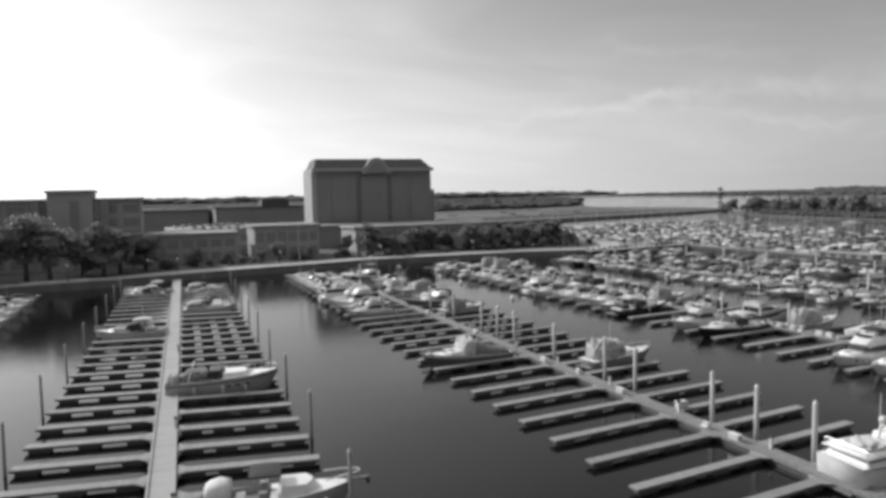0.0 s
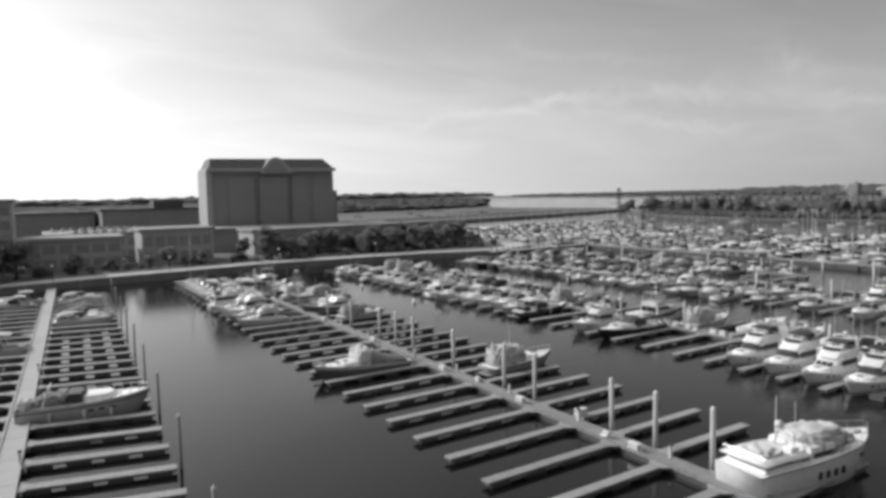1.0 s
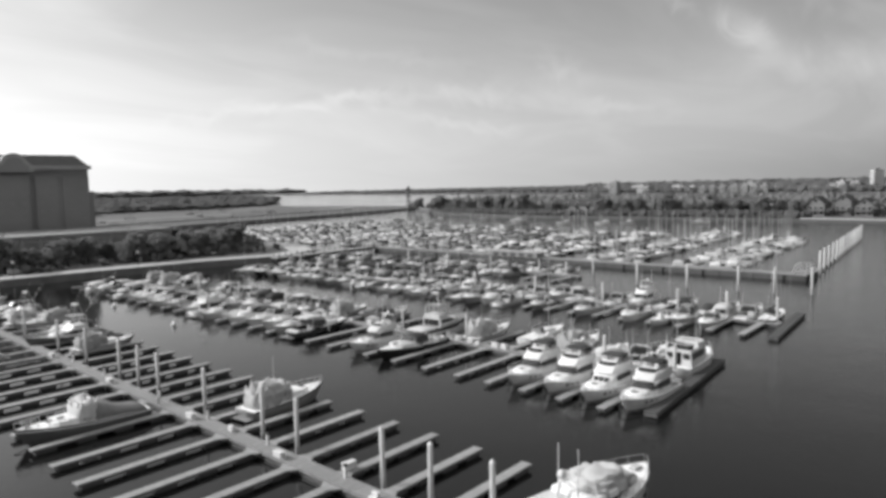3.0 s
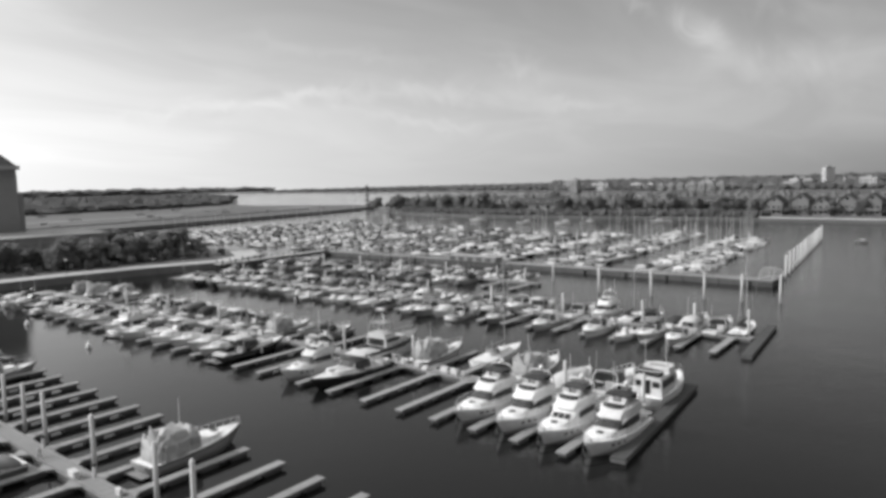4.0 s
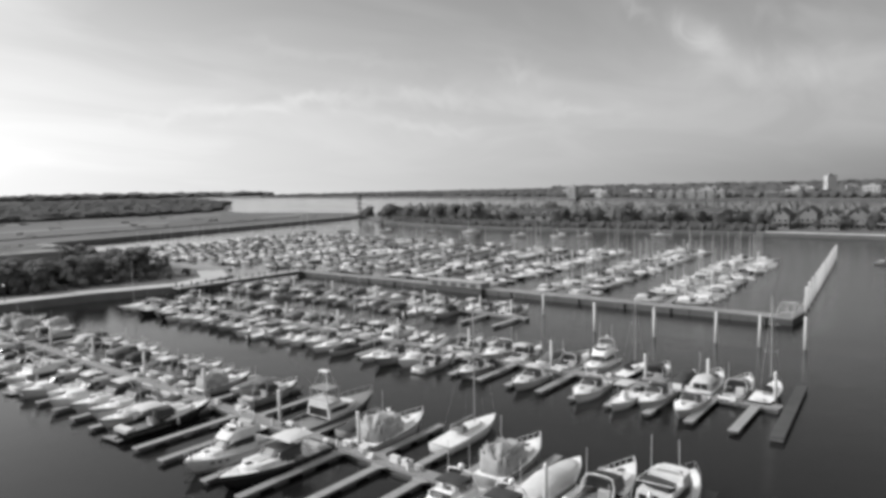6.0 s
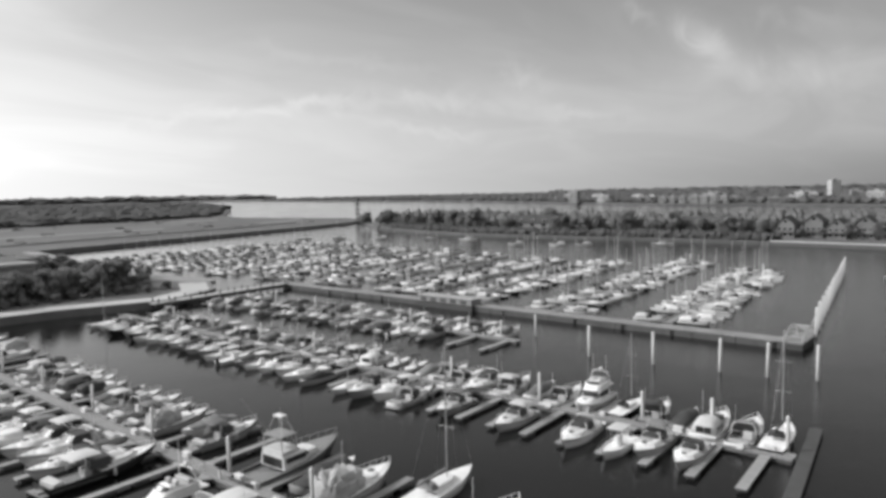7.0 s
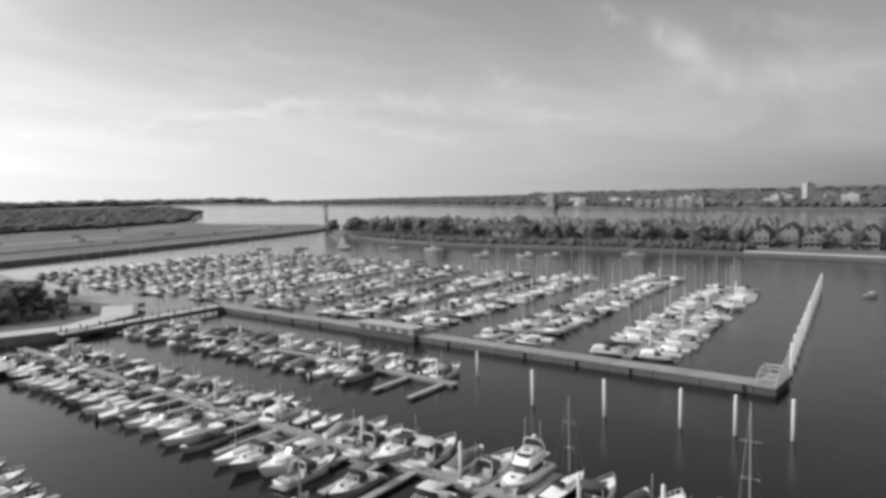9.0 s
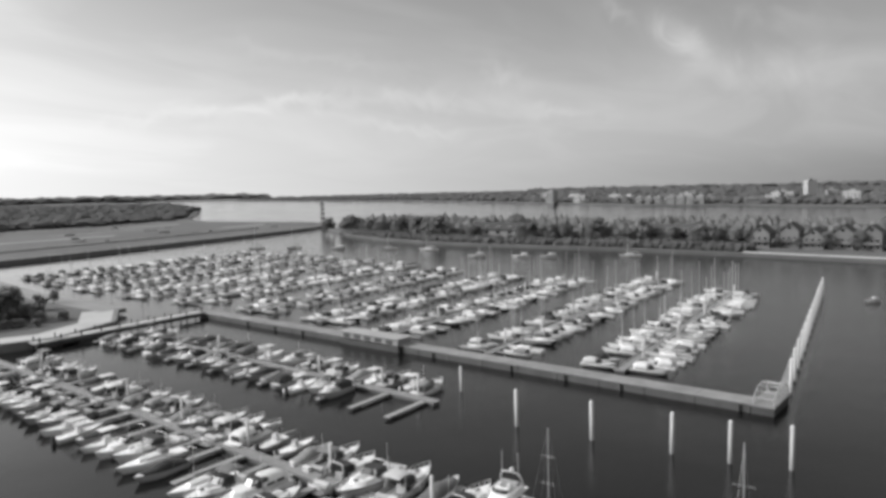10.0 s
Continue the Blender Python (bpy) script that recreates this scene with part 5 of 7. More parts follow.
def pulpit_boat(L=10.4, B=3.4):
    o = thing("fishing_boat", "grey-hulled fishing boat with a white cuddy and a long bow pulpit", "motorboat", "moored boats")
    fs, fb = 1.0, 1.6
    part("hull", hull(L, B, fs, fb, 1.3), M["mid_hull"], o, smooth=True)
    part("foredeck", deck_mesh(L, B, fs, fb, 0.04, 0.45), M["deck"], o)
    part("cockpit_sole", deck_mesh(L, B, fs, fs, 0.4, 0.02, 0.47), M["teak"], o)
    part("cuddy", house(L * 0.02, L * 0.28, B * 0.36, B * 0.2, fs + 0.2, fs + 0.95, 0.6, 0.0), M["gelcoat"], o)
    part("aft_shelter", canopy(-L * 0.46, -L * 0.30, B * 0.34, fs - 0.2, fs + 1.5), M["canvas_light"], o, "rounded white canvas shelter", True)
    part("bait_well", bevel(boxes((-L * 0.27, -L * 0.21, -B * 0.3, B * 0.1, fs - 0.35, fs + 0.35)), 0.05, 1), M["deck"], o)
    for x in (-0.1, 0.12, 0.3):
        part("fender", fender_mesh(), M["canvas_light"], o).location = (L * x, -B * 0.5, fs * 0.7)
    part("canvas_top", awning(-L * 0.18, L * 0.02, B * 0.36, fs + 1.8, 0.12), M["canvas_dark"], o)
    part("top_frame", posts([(-L * 0.17, -B * 0.34), (-L * 0.17, B * 0.34), (L * 0.01, -B * 0.34), (L * 0.01, B * 0.34)], fs, fs + 1.75), M["steel"], o)
    for y in (-0.3, 0.25):
        part("helm_seat", bevel(boxes((-L * 0.12, -L * 0.06, y * B - 0.3, y * B + 0.3, fs - 0.35, fs + 0.7)), 0.06, 1), M["seat"], o)
    bm = bmesh.new()
    sweep(bm, [(L * 0.3, -B * 0.28, fb + 0.4), (L * 0.42, -B * 0.2, fb + 0.55), (L * 0.52, -0.3, fb + 0.6), (L * 0.535, 0, fb + 0.6), (L * 0.52, 0.3, fb + 0.6), (L * 0.42, B * 0.2, fb + 0.55), (L * 0.3, B * 0.28, fb + 0.4)], 0.06)
    part("bow_rail", bm, M["gelcoat"], o)
    part("pulpit", boxes((L * 0.44, L * 0.58, -0.16, 0.16, fb - 0.02, fb + 0.06)), M["teak"], o)
    bm = boxes((L * 0.575, L * 0.60, -0.3, 0.3, fb - 0.35, fb + 0.1))
    tube(bm, (L * 0.52, 0, fb + 0.1), (L * 0.59, 0, fb - 0.2), 0.05)
    part("anchor", bm, M["marker"], o)
    return o


def shelter_cruiser(L=10.2, B=3.5, label=""):
    o = thing("shelter_cruiser", label or "grey-hulled cruiser with a tall lumpy canvas shelter over its stern", "cruiser", "moored boats")
    fs, fb = 1.05, 1.7
    h = part("hull", hull(L, B, fs, fb, 1.6), M["mid_hull"], o, smooth=True)
    part("rub_rail", rub_rail(L, B, fs, fb, 0.05, 0.85), M["stripe"], h)
    part("foredeck", deck_mesh(L, B, fs, fb, 0.03), M["deck"], o)
    part("trunk_cabin", house(-L * 0.02, L * 0.30, B * 0.36, B * 0.15, fs + 0.1, fs + 0.7, 0.8, 0.0), M["gelcoat"], o)
    e = part("canvas_shelter", lumpy_cover(-L * 0.45, L * 0.02, B * 0.44, fs - 0.1, 2.0, 8), M["canvas_pale"], o, "crinkled pale grey canvas shelter", True)
    for x in (-0.36, -0.24, -0.12):
        part("clear_panel", bevel(boxes((L * x, L * (x + 0.09), -B * 0.445, -B * 0.40, fs + 0.7, fs + 1.3)), 0.03, 1), M["seat"], e)
    part("deck_hatch", bevel(boxes((L * 0.18, L * 0.24, -0.28, 0.28, fs + 0.68, fs + 0.76)), 0.02, 1), M["glass"], o)
    part("bow_rail", rail(L, B, fs, fb, 0.55, 0.55, 0.03), M["gelcoat"], o)
    part("antenna", posts([(-L * 0.05, B * 0.36)], fs + 0.8, fs + 4.2, 0.025), M["gelcoat"], o)
    part("swim_platform", boxes((-L / 2 - 0.8, -L / 2 + 0.05, -B * 0.4, B * 0.4, 0.25, 0.33)), M["teak"], o)
    return o


def tent_cruiser(L=12.0, B=3.9):
    o = thing("tent_cruiser", "cruiser with a grey hull darkened for shade, white windscreen cover and peaked grey tent", "cruiser", "moored boats")
    fs, fb = 1.2, 1.85
    h = part("hull", hull(L, B, fs, fb, 1.8), M["shaded_grey_hull"], o, smooth=True)
    part("rub_rail", rub_rail(L, B, fs, fb, 0.05, 0.85), M["gelcoat"], h)
    part("boot_stripe", rub_rail(L, B, fs, fb, 0.05, 0.25), M["stripe"], h)
    part("foredeck", deck_mesh(L, B, fs, fb, 0.03), M["deck"], o)
    part("trunk_cabin", house(L * 0.0, L * 0.33, B * 0.38, B * 0.15, fs + 0.1, fs + 0.7, 0.9, 0.0), M["deck"], o)
    part("windscreen_cover", lumpy_cover(-L * 0.10, L * 0.08, B * 0.40, fs + 0.3, 1.65, 12), M["canvas_light"], o, "bright white cover over the windscreen", True)
    bm = bmesh.new()
    rows = []
    for x, k in ((-L * 0.46, 0.35), (-L * 0.38, 0.6), (-L * 0.24, 1.0), (-L * 0.14, 1.75), (-L * 0.06, 1.6)):
        rows.append([(x, B * 0.44, fs - 0.05), (x, B * 0.36, fs + k * 0.6), (x, 0, fs + k), (x, -B * 0.36, fs + k * 0.6), (x, -B * 0.44, fs - 0.05)])
    loft(bm, rows)
    part("peaked_tent", bm, M["canvas_mid"], o, "peaked grey canvas tent", True)
    for x in (0.16, 0.25):
        part("deck_hatch", bevel(boxes((L * x - 0.3, L * x + 0.3, -0.3, 0.3, fs + 0.68, fs + 0.76)), 0.02, 1), M["glass"], o)
    for sy in (1, -1):
        w = boxes((L * 0.04, L * 0.2, -0.03, 0.03, fs + 0.28, fs + 0.5))
        part("window", w, M["glass"], o).matrix_basis = Matrix.Translation((0, sy * B * 0.335, 0)) @ Matrix.Rotation(radians(-sy * 12), 4, "Z")
    part("bow_rail", rail(L, B, fs, fb, 0.5, 0.6, 0.03), M["steel"], o)
    part("anchor_locker", bevel(boxes((L * 0.38, L * 0.43, -0.25, 0.25, fb - 0.12, fb + 0.05)), 0.04, 1), M["seat"], o)
    for x in (-0.15, 0.1):
        part("fender", fender_mesh(), M["canvas_light"], o).location = (L * x, -B * 0.5 - 0.08, fs * 0.6)
    part("swim_platform", boxes((-L / 2 - 0.9, -L / 2 + 0.05, -B * 0.4, B * 0.4, 0.28, 0.36)), M["teak"], o)
    return o


proto = {}


def keep(key, ob):
    """The first boat of a kind waits to be placed; later ones are copies of it."""
    proto[key] = [ob, False]


def put(key, x, y, yaw, scale=1.0, label=""):
    ob, used = proto[key]
    m = Matrix.Translation((x, y, random.uniform(-0.05, 0.05))) @ Matrix.Rotation(radians(yaw), 4, "Z")
    if used:
        ob = copy_thing(ob, m)
    else:
        ob.matrix_basis = m
        proto[key][1] = True
    ob.scale = (scale, scale, scale)
    if label:
        ob["label"] = label
    return ob


keep("fly", flybridge_yacht())
keep("fly3", flybridge_yacht(L=10.8, B=3.8, triple=True, label="white flybridge motor yacht with three dark front windows"))
keep("fly_small", flybridge_yacht(L=10.0, B=3.5, cover=False, label="smaller white flybridge cruiser with an open upper helm"))
keep("express", express_cruiser())
keep("express_open", express_cruiser(L=10.8, B=3.5, top=None, label="open white express cruiser with a raked radar arch"))
keep("express_eye", express_cruiser(L=12.8, B=4.0, mat="dark_hull", top="canvas_light", label="long dark-hulled sports cruiser with eye-shaped side windows", eye=True))
keep("express_dark", express_cruiser(L=10.0, B=3.4, mat="dark_hull", top="canvas_dark", label="dark-hulled express cruiser with a dark canvas top"))
keep("express_mid", express_cruiser(L=9.6, B=3.3, mat="mid_hull", top="canvas_mid", label="grey-hulled express cruiser with a grey canvas top"))
keep("grey_cruiser", trunk_yacht())
keep("canvas", canvas_cruiser())
keep("canvas_light", canvas_cruiser(L=10.0, B=3.4, top="canvas_light", label="white cabin cruiser closed in with pale canvas"))
keep("canvas_dark", canvas_cruiser(L=8.6, B=3.0, mat="mid_hull", top="canvas_dark", label="grey cabin cruiser closed in with dark canvas"))
keep("console", centre_console())
keep("console_dark", centre_console(L=7.0, B=2.5, mat="mid_hull", top="canvas_dark", label="open grey motorboat with a dark T-top"))
keep("covered", covered_boat(mat="mid_hull"))
keep("covered_mid", covered_boat(L=7.6, B=2.7, top="canvas_mid", label="motorboat under a stretched grey canvas cover"))
keep("covered_light", covered_boat(L=10.4, B=3.6, top="canvas_light", label="motorboat under a broad stretched white cover"))
keep("sail", sailboat())
keep("sail_dark", sailboat(L=9.8, B=3.1, mat="dark_hull", mast=12.6, cover="canvas_dark", label="dark-hulled sailing boat with a bare mast"))
keep("shelter", shelter_cruiser())
keep("tent", tent_cruiser())
keep("sport", sport_fisher(mat="shaded_grey_hull"))
keep("trawler", trawler(L=10.4, B=3.7))
keep("large", large_yacht())
keep("pulpit", pulpit_boat())
keep("far_sail", small_sailboat())
keep("far_sail_dark", small_sailboat(L=9.0, B=2.9, mat="dark_hull", mast=11.5, cover="canvas_dark", label="dark-hulled sailing boat with a bare mast on a crowded dock"))
keep("far_sail_long", small_sailboat(L=11.0, B=3.3, mast=14.5, cover="canvas_light", label="long white sailing boat with a tall mast on a crowded dock"))
keep("far_motor", small_motorboat())
keep("far_motor_dark", small_motorboat(L=7.4, top="canvas_dark", label="small white motorboat with a dark canvas top on a crowded dock"))
keep("far_motor_light", small_motorboat(L=8.8, B=3.0, top="canvas_light", label="small white motorboat with a pale canvas top on a crowded dock"))


def slip(key, x_tip, y, way, bow_out=True, jitter=0.3, lean=SKEW):
    """Moors a boat with its outer end at x_tip; way -1: the slip opens to -x, 1: to +x."""
    L = {"fly": 11.0, "fly3": 10.8, "fly_small": 10.0, "express": 10.4, "express_open": 10.8, "express_eye": 12.8, "express_dark": 10.0, "express_mid": 9.6, "canvas": 9.2, "canvas_light": 10.0,
         "canvas_dark": 8.6, "console": 7.6, "console_dark": 7.0, "covered": 8.2, "covered_mid": 7.6, "covered_light": 10.4, "sail": 10.8, "sail_dark": 9.8, "sport": 13.0, "shelter": 10.2, "tent": 12.0, "trawler": 10.4, "pulpit": 11.2, "grey_cruiser": 11.8}[key]
    yaw = (180 if way < 0 else 0) + (0 if bow_out else 180)
    s = 1.0 if not jitter else random.uniform(0.8, 0.97) if x_tip > 90 else random.uniform(0.86, 1.04) if y > 70 else 1.0
    half = way * L * s / 2
    return put(key, x_tip - half * math.cos(radians(lean)), y - half * math.sin(radians(lean)) + random.uniform(-jitter, jitter) * 0.5,
               yaw + lean + random.uniform(-2.5, 2.5) * (1 if jitter else 0.5), s)


rng = random.Random(7)
# first dock, with few boats
slip("grey_cruiser", left_dock(60) + 11.6, 59.8, 1, True, lean=-10)
put("large", 37.6, 14.6, -4, 0.9)
slip("pulpit", left_dock(28) + 13.2, 27.6, 1, True, lean=-10)
slip("covered_mid", left_dock(24) - 10.5, 24.4, -1, lean=-10)
slip("express", left_dock(100) - 11.4, 101.0, -1, True, lean=-10)
for y in steps(119.5, 156, 5.3):
    slip(rng.choice(("covered_mid", "canvas", "canvas_light", "covered")), left_dock(y) + 11.0, y, 1, lean=-10)
for y in (150, 155):
    slip(rng.choice(("express", "console")), left_dock(y) - 11, y, -1, lean=-10)
# second dock: a white cruiser, a canvas cruiser, a large yacht near its end and a crowd by the shore
slip("tent", 16.4, 60.6, -1, True, 0.0)
slip("shelter", 44.6, 53.0, 1, True, 0.0)
for i, y in enumerate(steps(101, 163, 5.2)):
    slip(rng.choice(("fly_small", "trawler", "express_open", "express", "canvas_light", "fly", "express_mid", "covered")), 17.2, y, -1, rng.random() < 0.85)
for i, y in enumerate(steps(97, 160, 5.2)):
    if rng.random() < 0.75:
        slip(rng.choice(("covered", "shelter", "canvas", "sport", "canvas_dark", "express")), 42.4, y, 1, rng.random() < 0.4)
for x, y, w in ((42.8, 163.5, 1), (42.6, 168.0, 1), (17.6, 167.6, -1)):
    slip("sail", x, y, w)
# third dock: four yachts at its end, then empty slips, then more and more boats
for y, k in ((24.5, "fly"), (29.1, "fly3"), (33.8, "fly"), (38.7, "fly")):
    slip(k, 59.2, y, -1, True, 0.0)
slip("express_eye", 58.4, 59.8, -1, True, 0.0)
slip("fly_small", 58.4, 65.6, -1, True, 0.0)
for y in steps(81.5, 168, 4.3):
    if rng.random() < 0.97:
        slip(rng.choice(("express", "express_open", "canvas_light", "fly_small", "express_mid", "express_open", "covered", "canvas", "express_eye")), 59.0 + rng.uniform(-1, 1), y, -1, rng.random() < 0.85)
slip("trawler", 85.4, 27.4, 1, True, 0.0)
slip("express_open", 84.2, 32.6, 1, True)
slip("covered_light", 83.2, 37.6, 1, True)
slip("shelter", 84.4, 42.6, 1, True)
slip("sail", 88.6, 51.4, 1, True, 0.0)
slip("shelter", 83.4, 57.8, 1, True)
slip("covered", 83.0, 62.6, 1, True)
slip("sport", 85.0, 67.8, 1, True)
for y in steps(81.0, 168, 4.5):
    if rng.random() < 0.93:
        slip(rng.choice(("express", "covered_mid", "canvas_dark", "express_open", "express_mid", "canvas", "canvas_light", "shelter")), 82.6 + rng.uniform(-1, 1), y, 1, rng.random() < 0.85)
# fourth dock: crowded on both sides
for y, k in ((35.7, "express_open"), (39.9, "express_mid"), (43.0, "console"), (48.0, "express_open"), (57.0, "express"), (66.3, "express_mid")):
    slip(k, 101.6 if y < 41 else 99.8, y, -1, True)
for y in steps(73.6, 170, 3.75):
    if rng.random() < 0.96:
        slip(rng.choice(("express", "express_open", "express_mid", "express_open", "canvas", "covered", "canvas_light", "express_dark", "console", "express_mid", "sail")), 99.0 + rng.uniform(-1, 1), y, -1,
             rng.random() < 0.9)
slip("sail_dark", 121.6, 30.6, 1, True, 0.0)
put("sail_dark", 117.2, 48.6, 0, 0.8)
for y, k in ((34.0, "express_open"), (37.8, "canvas_light"), (41.4, "covered"), (44.8, "express_dark"), (53.4, "fly_small"), (57.6, "express_open"), (61.8, "covered_mid"), (66.0, "express")):
    slip(k, 120.8, y, 1, k != "fly_small")
for y in steps(70.2, 170, 3.9):
    if rng.random() < 0.95:
        slip(rng.choice(("express", "canvas", "covered", "canvas_light", "console", "covered_mid", "express_mid", "express_open", "console_dark", "sail")), 119.9 + rng.uniform(-0.8, 0.8), y, 1,
             rng.random() < 0.8)
# fifth dock
for y in steps(100.0, 178, 3.85):
    slip(rng.choice(("console", "canvas", "express_mid", "covered", "covered_mid", "express", "canvas_dark")), 133.2 + rng.uniform(-0.8, 0.8), y, -1, rng.random() < 0.8)
for y in steps(89.0, 178, 3.85):
    if rng.random() < 0.9:
        slip(rng.choice(("console", "canvas", "covered", "covered_mid", "console_dark", "express_mid")), 150.3 + rng.uniform(-0.8, 0.8), y, 1, rng.random() < 0.8)
# boats by the promenade, at the edge of the view
for y in steps(95, 162, 9.0):
    slip(rng.choice(("express", "fly_small", "covered", "canvas_light")), -37.0, y, 1)
    rng.random()
# rows beyond the breakwater
for r, row in enumerate(ROWS):
    kinds = ("far_sail", "far_sail_dark", "far_motor_light", "far_sail_long", "far_motor", "far_motor_dark", "far_motor_light") if r < 4 else ("far_motor", "far_motor_dark", "far_sail", "far_motor_light", "far_motor")
    for side in (1, -1):
        d = 3
        while d < row[2] - 1:
            if rng.random() < 0.92:
                put(rng.choice(kinds), *on_row(row, d, side * 4.8), ROW_YAW + (90 if side > 0 else -90) + (180 if rng.random() < 0.4 else 0) + rng.uniform(-2, 2), rng.uniform(0.72, 0.86))
            d += 3.9 if r < 4 else 4.6 if r < 6 else 5.4
for x, y in ((330, 352), (338, 322), (350, 292), (356, 268), (344, 200), (348, 187), (336, 220), (370, 156), (318, 372)):
    put(rng.choice(("far_motor_light", "far_sail_long", "far_sail")), x, y, 140 + rng.uniform(-25, 25))
put("far_motor_light", 281.0, 45.2, 150, 0.6, "small pale skiff drifting on open water")

for key, (ob, used) in proto.items():
    if not used:
        for o in (*ob.children_recursive, ob):
            bpy.data.objects.remove(o)

# ---- trees ----
def tree_meshes(h, w, seed, low=0.25):
    r = random.Random(seed)
    t = bmesh.new()
    tube(t, (0, 0, -0.3), (0.1, 0.05, h * 0.45), 0.035 * h, 0.018 * h, n=8)
    tube(t, (0.1, 0.05, h * 0.45), (0.0, 0.15, h * 0.8), 0.018 * h, 0.006 * h, n=6)
    for i in range(7):
        a = r.uniform(0, math.tau)
        z = h * r.uniform(0.28, 0.6)
        tube(t, (0.05, 0.05, z), (math.cos(a) * w * 0.33, math.sin(a) * w * 0.33, z + h * r.uniform(0.12, 0.28)), 0.01 * h, 0.004 * h, n=5)
    trunk = mesh_of("trunk", t, M["bark"], True)
    gg = np.random.default_rng(seed)
    bv, bf = BLOB1
    verts, faces, k = [], [], 0
    lobes = [(0.0, 0.0, h * 0.72, w * 0.24)]
    for i in range(11):
        a, z = r.uniform(0, math.tau), low + (1 - low) * r.uniform(0.12, 0.82)
        d = w * r.uniform(0.14, 0.34) * (1.15 - 0.6 * z)
        lobes.append((math.cos(a) * d, math.sin(a) * d, h * z, w * r.uniform(0.13, 0.23)))
    for x, y, z, q in lobes:
        for i in range(3):
            c = gg.normal(size=3) * q * 0.4
            v = bv * (1 + gg.uniform(-0.35, 0.35, (len(bv), 1))) * q * r.uniform(0.45, 0.7) * (1, 1, 0.8) + np.array((x, y, z)) + c
            verts.append(v)
            faces += (bf + k).tolist()
            k += len(bv)
        for i in range(130):
            c = gg.normal(size=3)
            c = c / np.linalg.norm(c) * q * (0.65 + 0.55 * r.random()) * (1, 1, 0.85)
            verts.append(np.array((x, y, z)) + c + gg.normal(size=(4, 3)) * 0.022 * h)
            faces.append([k, k + 1, k + 2, k + 3])
            k += 4
    me = bpy.data.meshes.new("crown")
    me.from_pydata(np.concatenate(verts).tolist(), [], faces)
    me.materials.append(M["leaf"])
    return trunk, me


TREES = [tree_meshes(h, w, s, lo) for h, w, s, lo in ((9, 8, 1, 0.2), (11, 8.5, 2, 0.22), (7.5, 7.5, 3, 0.12), (10, 6.5, 4, 0.15), (12, 10, 5, 0.25))]
tr = random.Random(5)


def tree(x, y, z, scale, label, group, pick=None):
    trunk, crown = TREES[tr.randrange(5) if pick is None else pick]
    root = thing("tree", label, "tree", group)
    root.matrix_world = Matrix.Translation((x, y, z)) @ Matrix.Rotation(tr.uniform(0, 6.28), 4, "Z") @ Matrix.Diagonal((scale * tr.uniform(0.95, 1.25), scale * tr.uniform(0.95, 1.25), scale * tr.uniform(0.7, 1.0), 1))
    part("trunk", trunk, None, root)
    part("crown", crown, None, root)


def bush(x, y, z, s):
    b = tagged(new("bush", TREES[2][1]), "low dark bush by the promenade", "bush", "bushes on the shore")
    b.matrix_world = Matrix.Translation((x, y, z - 0.9 * s)) @ Matrix.Rotation(tr.uniform(0, 6.28), 4, "Z") @ Matrix.Diagonal((s, s, s * 0.75, 1))


SHORE_TREE = "full dark-leaved tree behind the promenade"
for x in (-75, -68, -61, -55, -49, -44, -38, -33, -28, -23):
    tree(x + 6 + tr.uniform(-2, 2), 192 + 0.25 * (x + 25) + tr.uniform(-3, 5), 1.7, tr.uniform(1.4, 1.8), SHORE_TREE, "trees on the shore")
for x in (-16, -8, 1, 12, 19, 27):
    tree(x + 5 + tr.uniform(-2, 2), 196 + 0.2 * x + tr.uniform(0, 6), 1.7, tr.uniform(0.4, 0.7), "small dark-leaved tree behind the promenade", "trees on the shore")
for x in (46, 51, 56, 60, 64, 69, 73, 78, 83, 88, 92, 97, 103, 108, 113, 119, 124, 129):
    tree(x + tr.uniform(-2, 2), 210 + tr.uniform(-3, 7), 1.7, tr.uniform(0.7, 1.05), SHORE_TREE, "trees on the shore")
for i in range(40):
    x = tr.uniform(90, 131)
    tree(x, tr.uniform(222, 262), 1.7, tr.uniform(0.5, 0.9), SHORE_TREE, "trees on the shore")
for i in range(10):
    tree(tr.uniform(96, 132), tr.uniform(262, 330), 1.7, tr.uniform(0.45, 0.75), SHORE_TREE, "trees on the shore")
for i in range(26):
    bush(tr.uniform(40, 140), tr.uniform(201, 208), 1.7, tr.uniform(0.3, 0.55))
for i in range(20):
    x = tr.uniform(-20, 44)
    bush(x + 4, 200 + 0.22 * x + tr.uniform(0, 5), 1.7, tr.uniform(0.3, 0.6))
for i in range(30):
    tree(tr.uniform(58, 134), tr.uniform(208, 224), 1.7, tr.uniform(0.55, 0.85), SHORE_TREE, "trees on the shore")
for i in range(34):
    tree(tr.uniform(116, 142), tr.uniform(236, 330), 1.7, tr.uniform(0.5, 0.8), SHORE_TREE, "trees on the shore")
for i in range(40):
    bush(tr.uniform(84, 136), tr.uniform(206, 236), 1.7, tr.uniform(0.45, 0.9))
for x, y in ((142.5, 231), (140.5, 228), (149, 240)):
    tree(x, y, 1.8, tr.uniform(0.45, 0.6), SHORE_TREE, "trees on the shore")

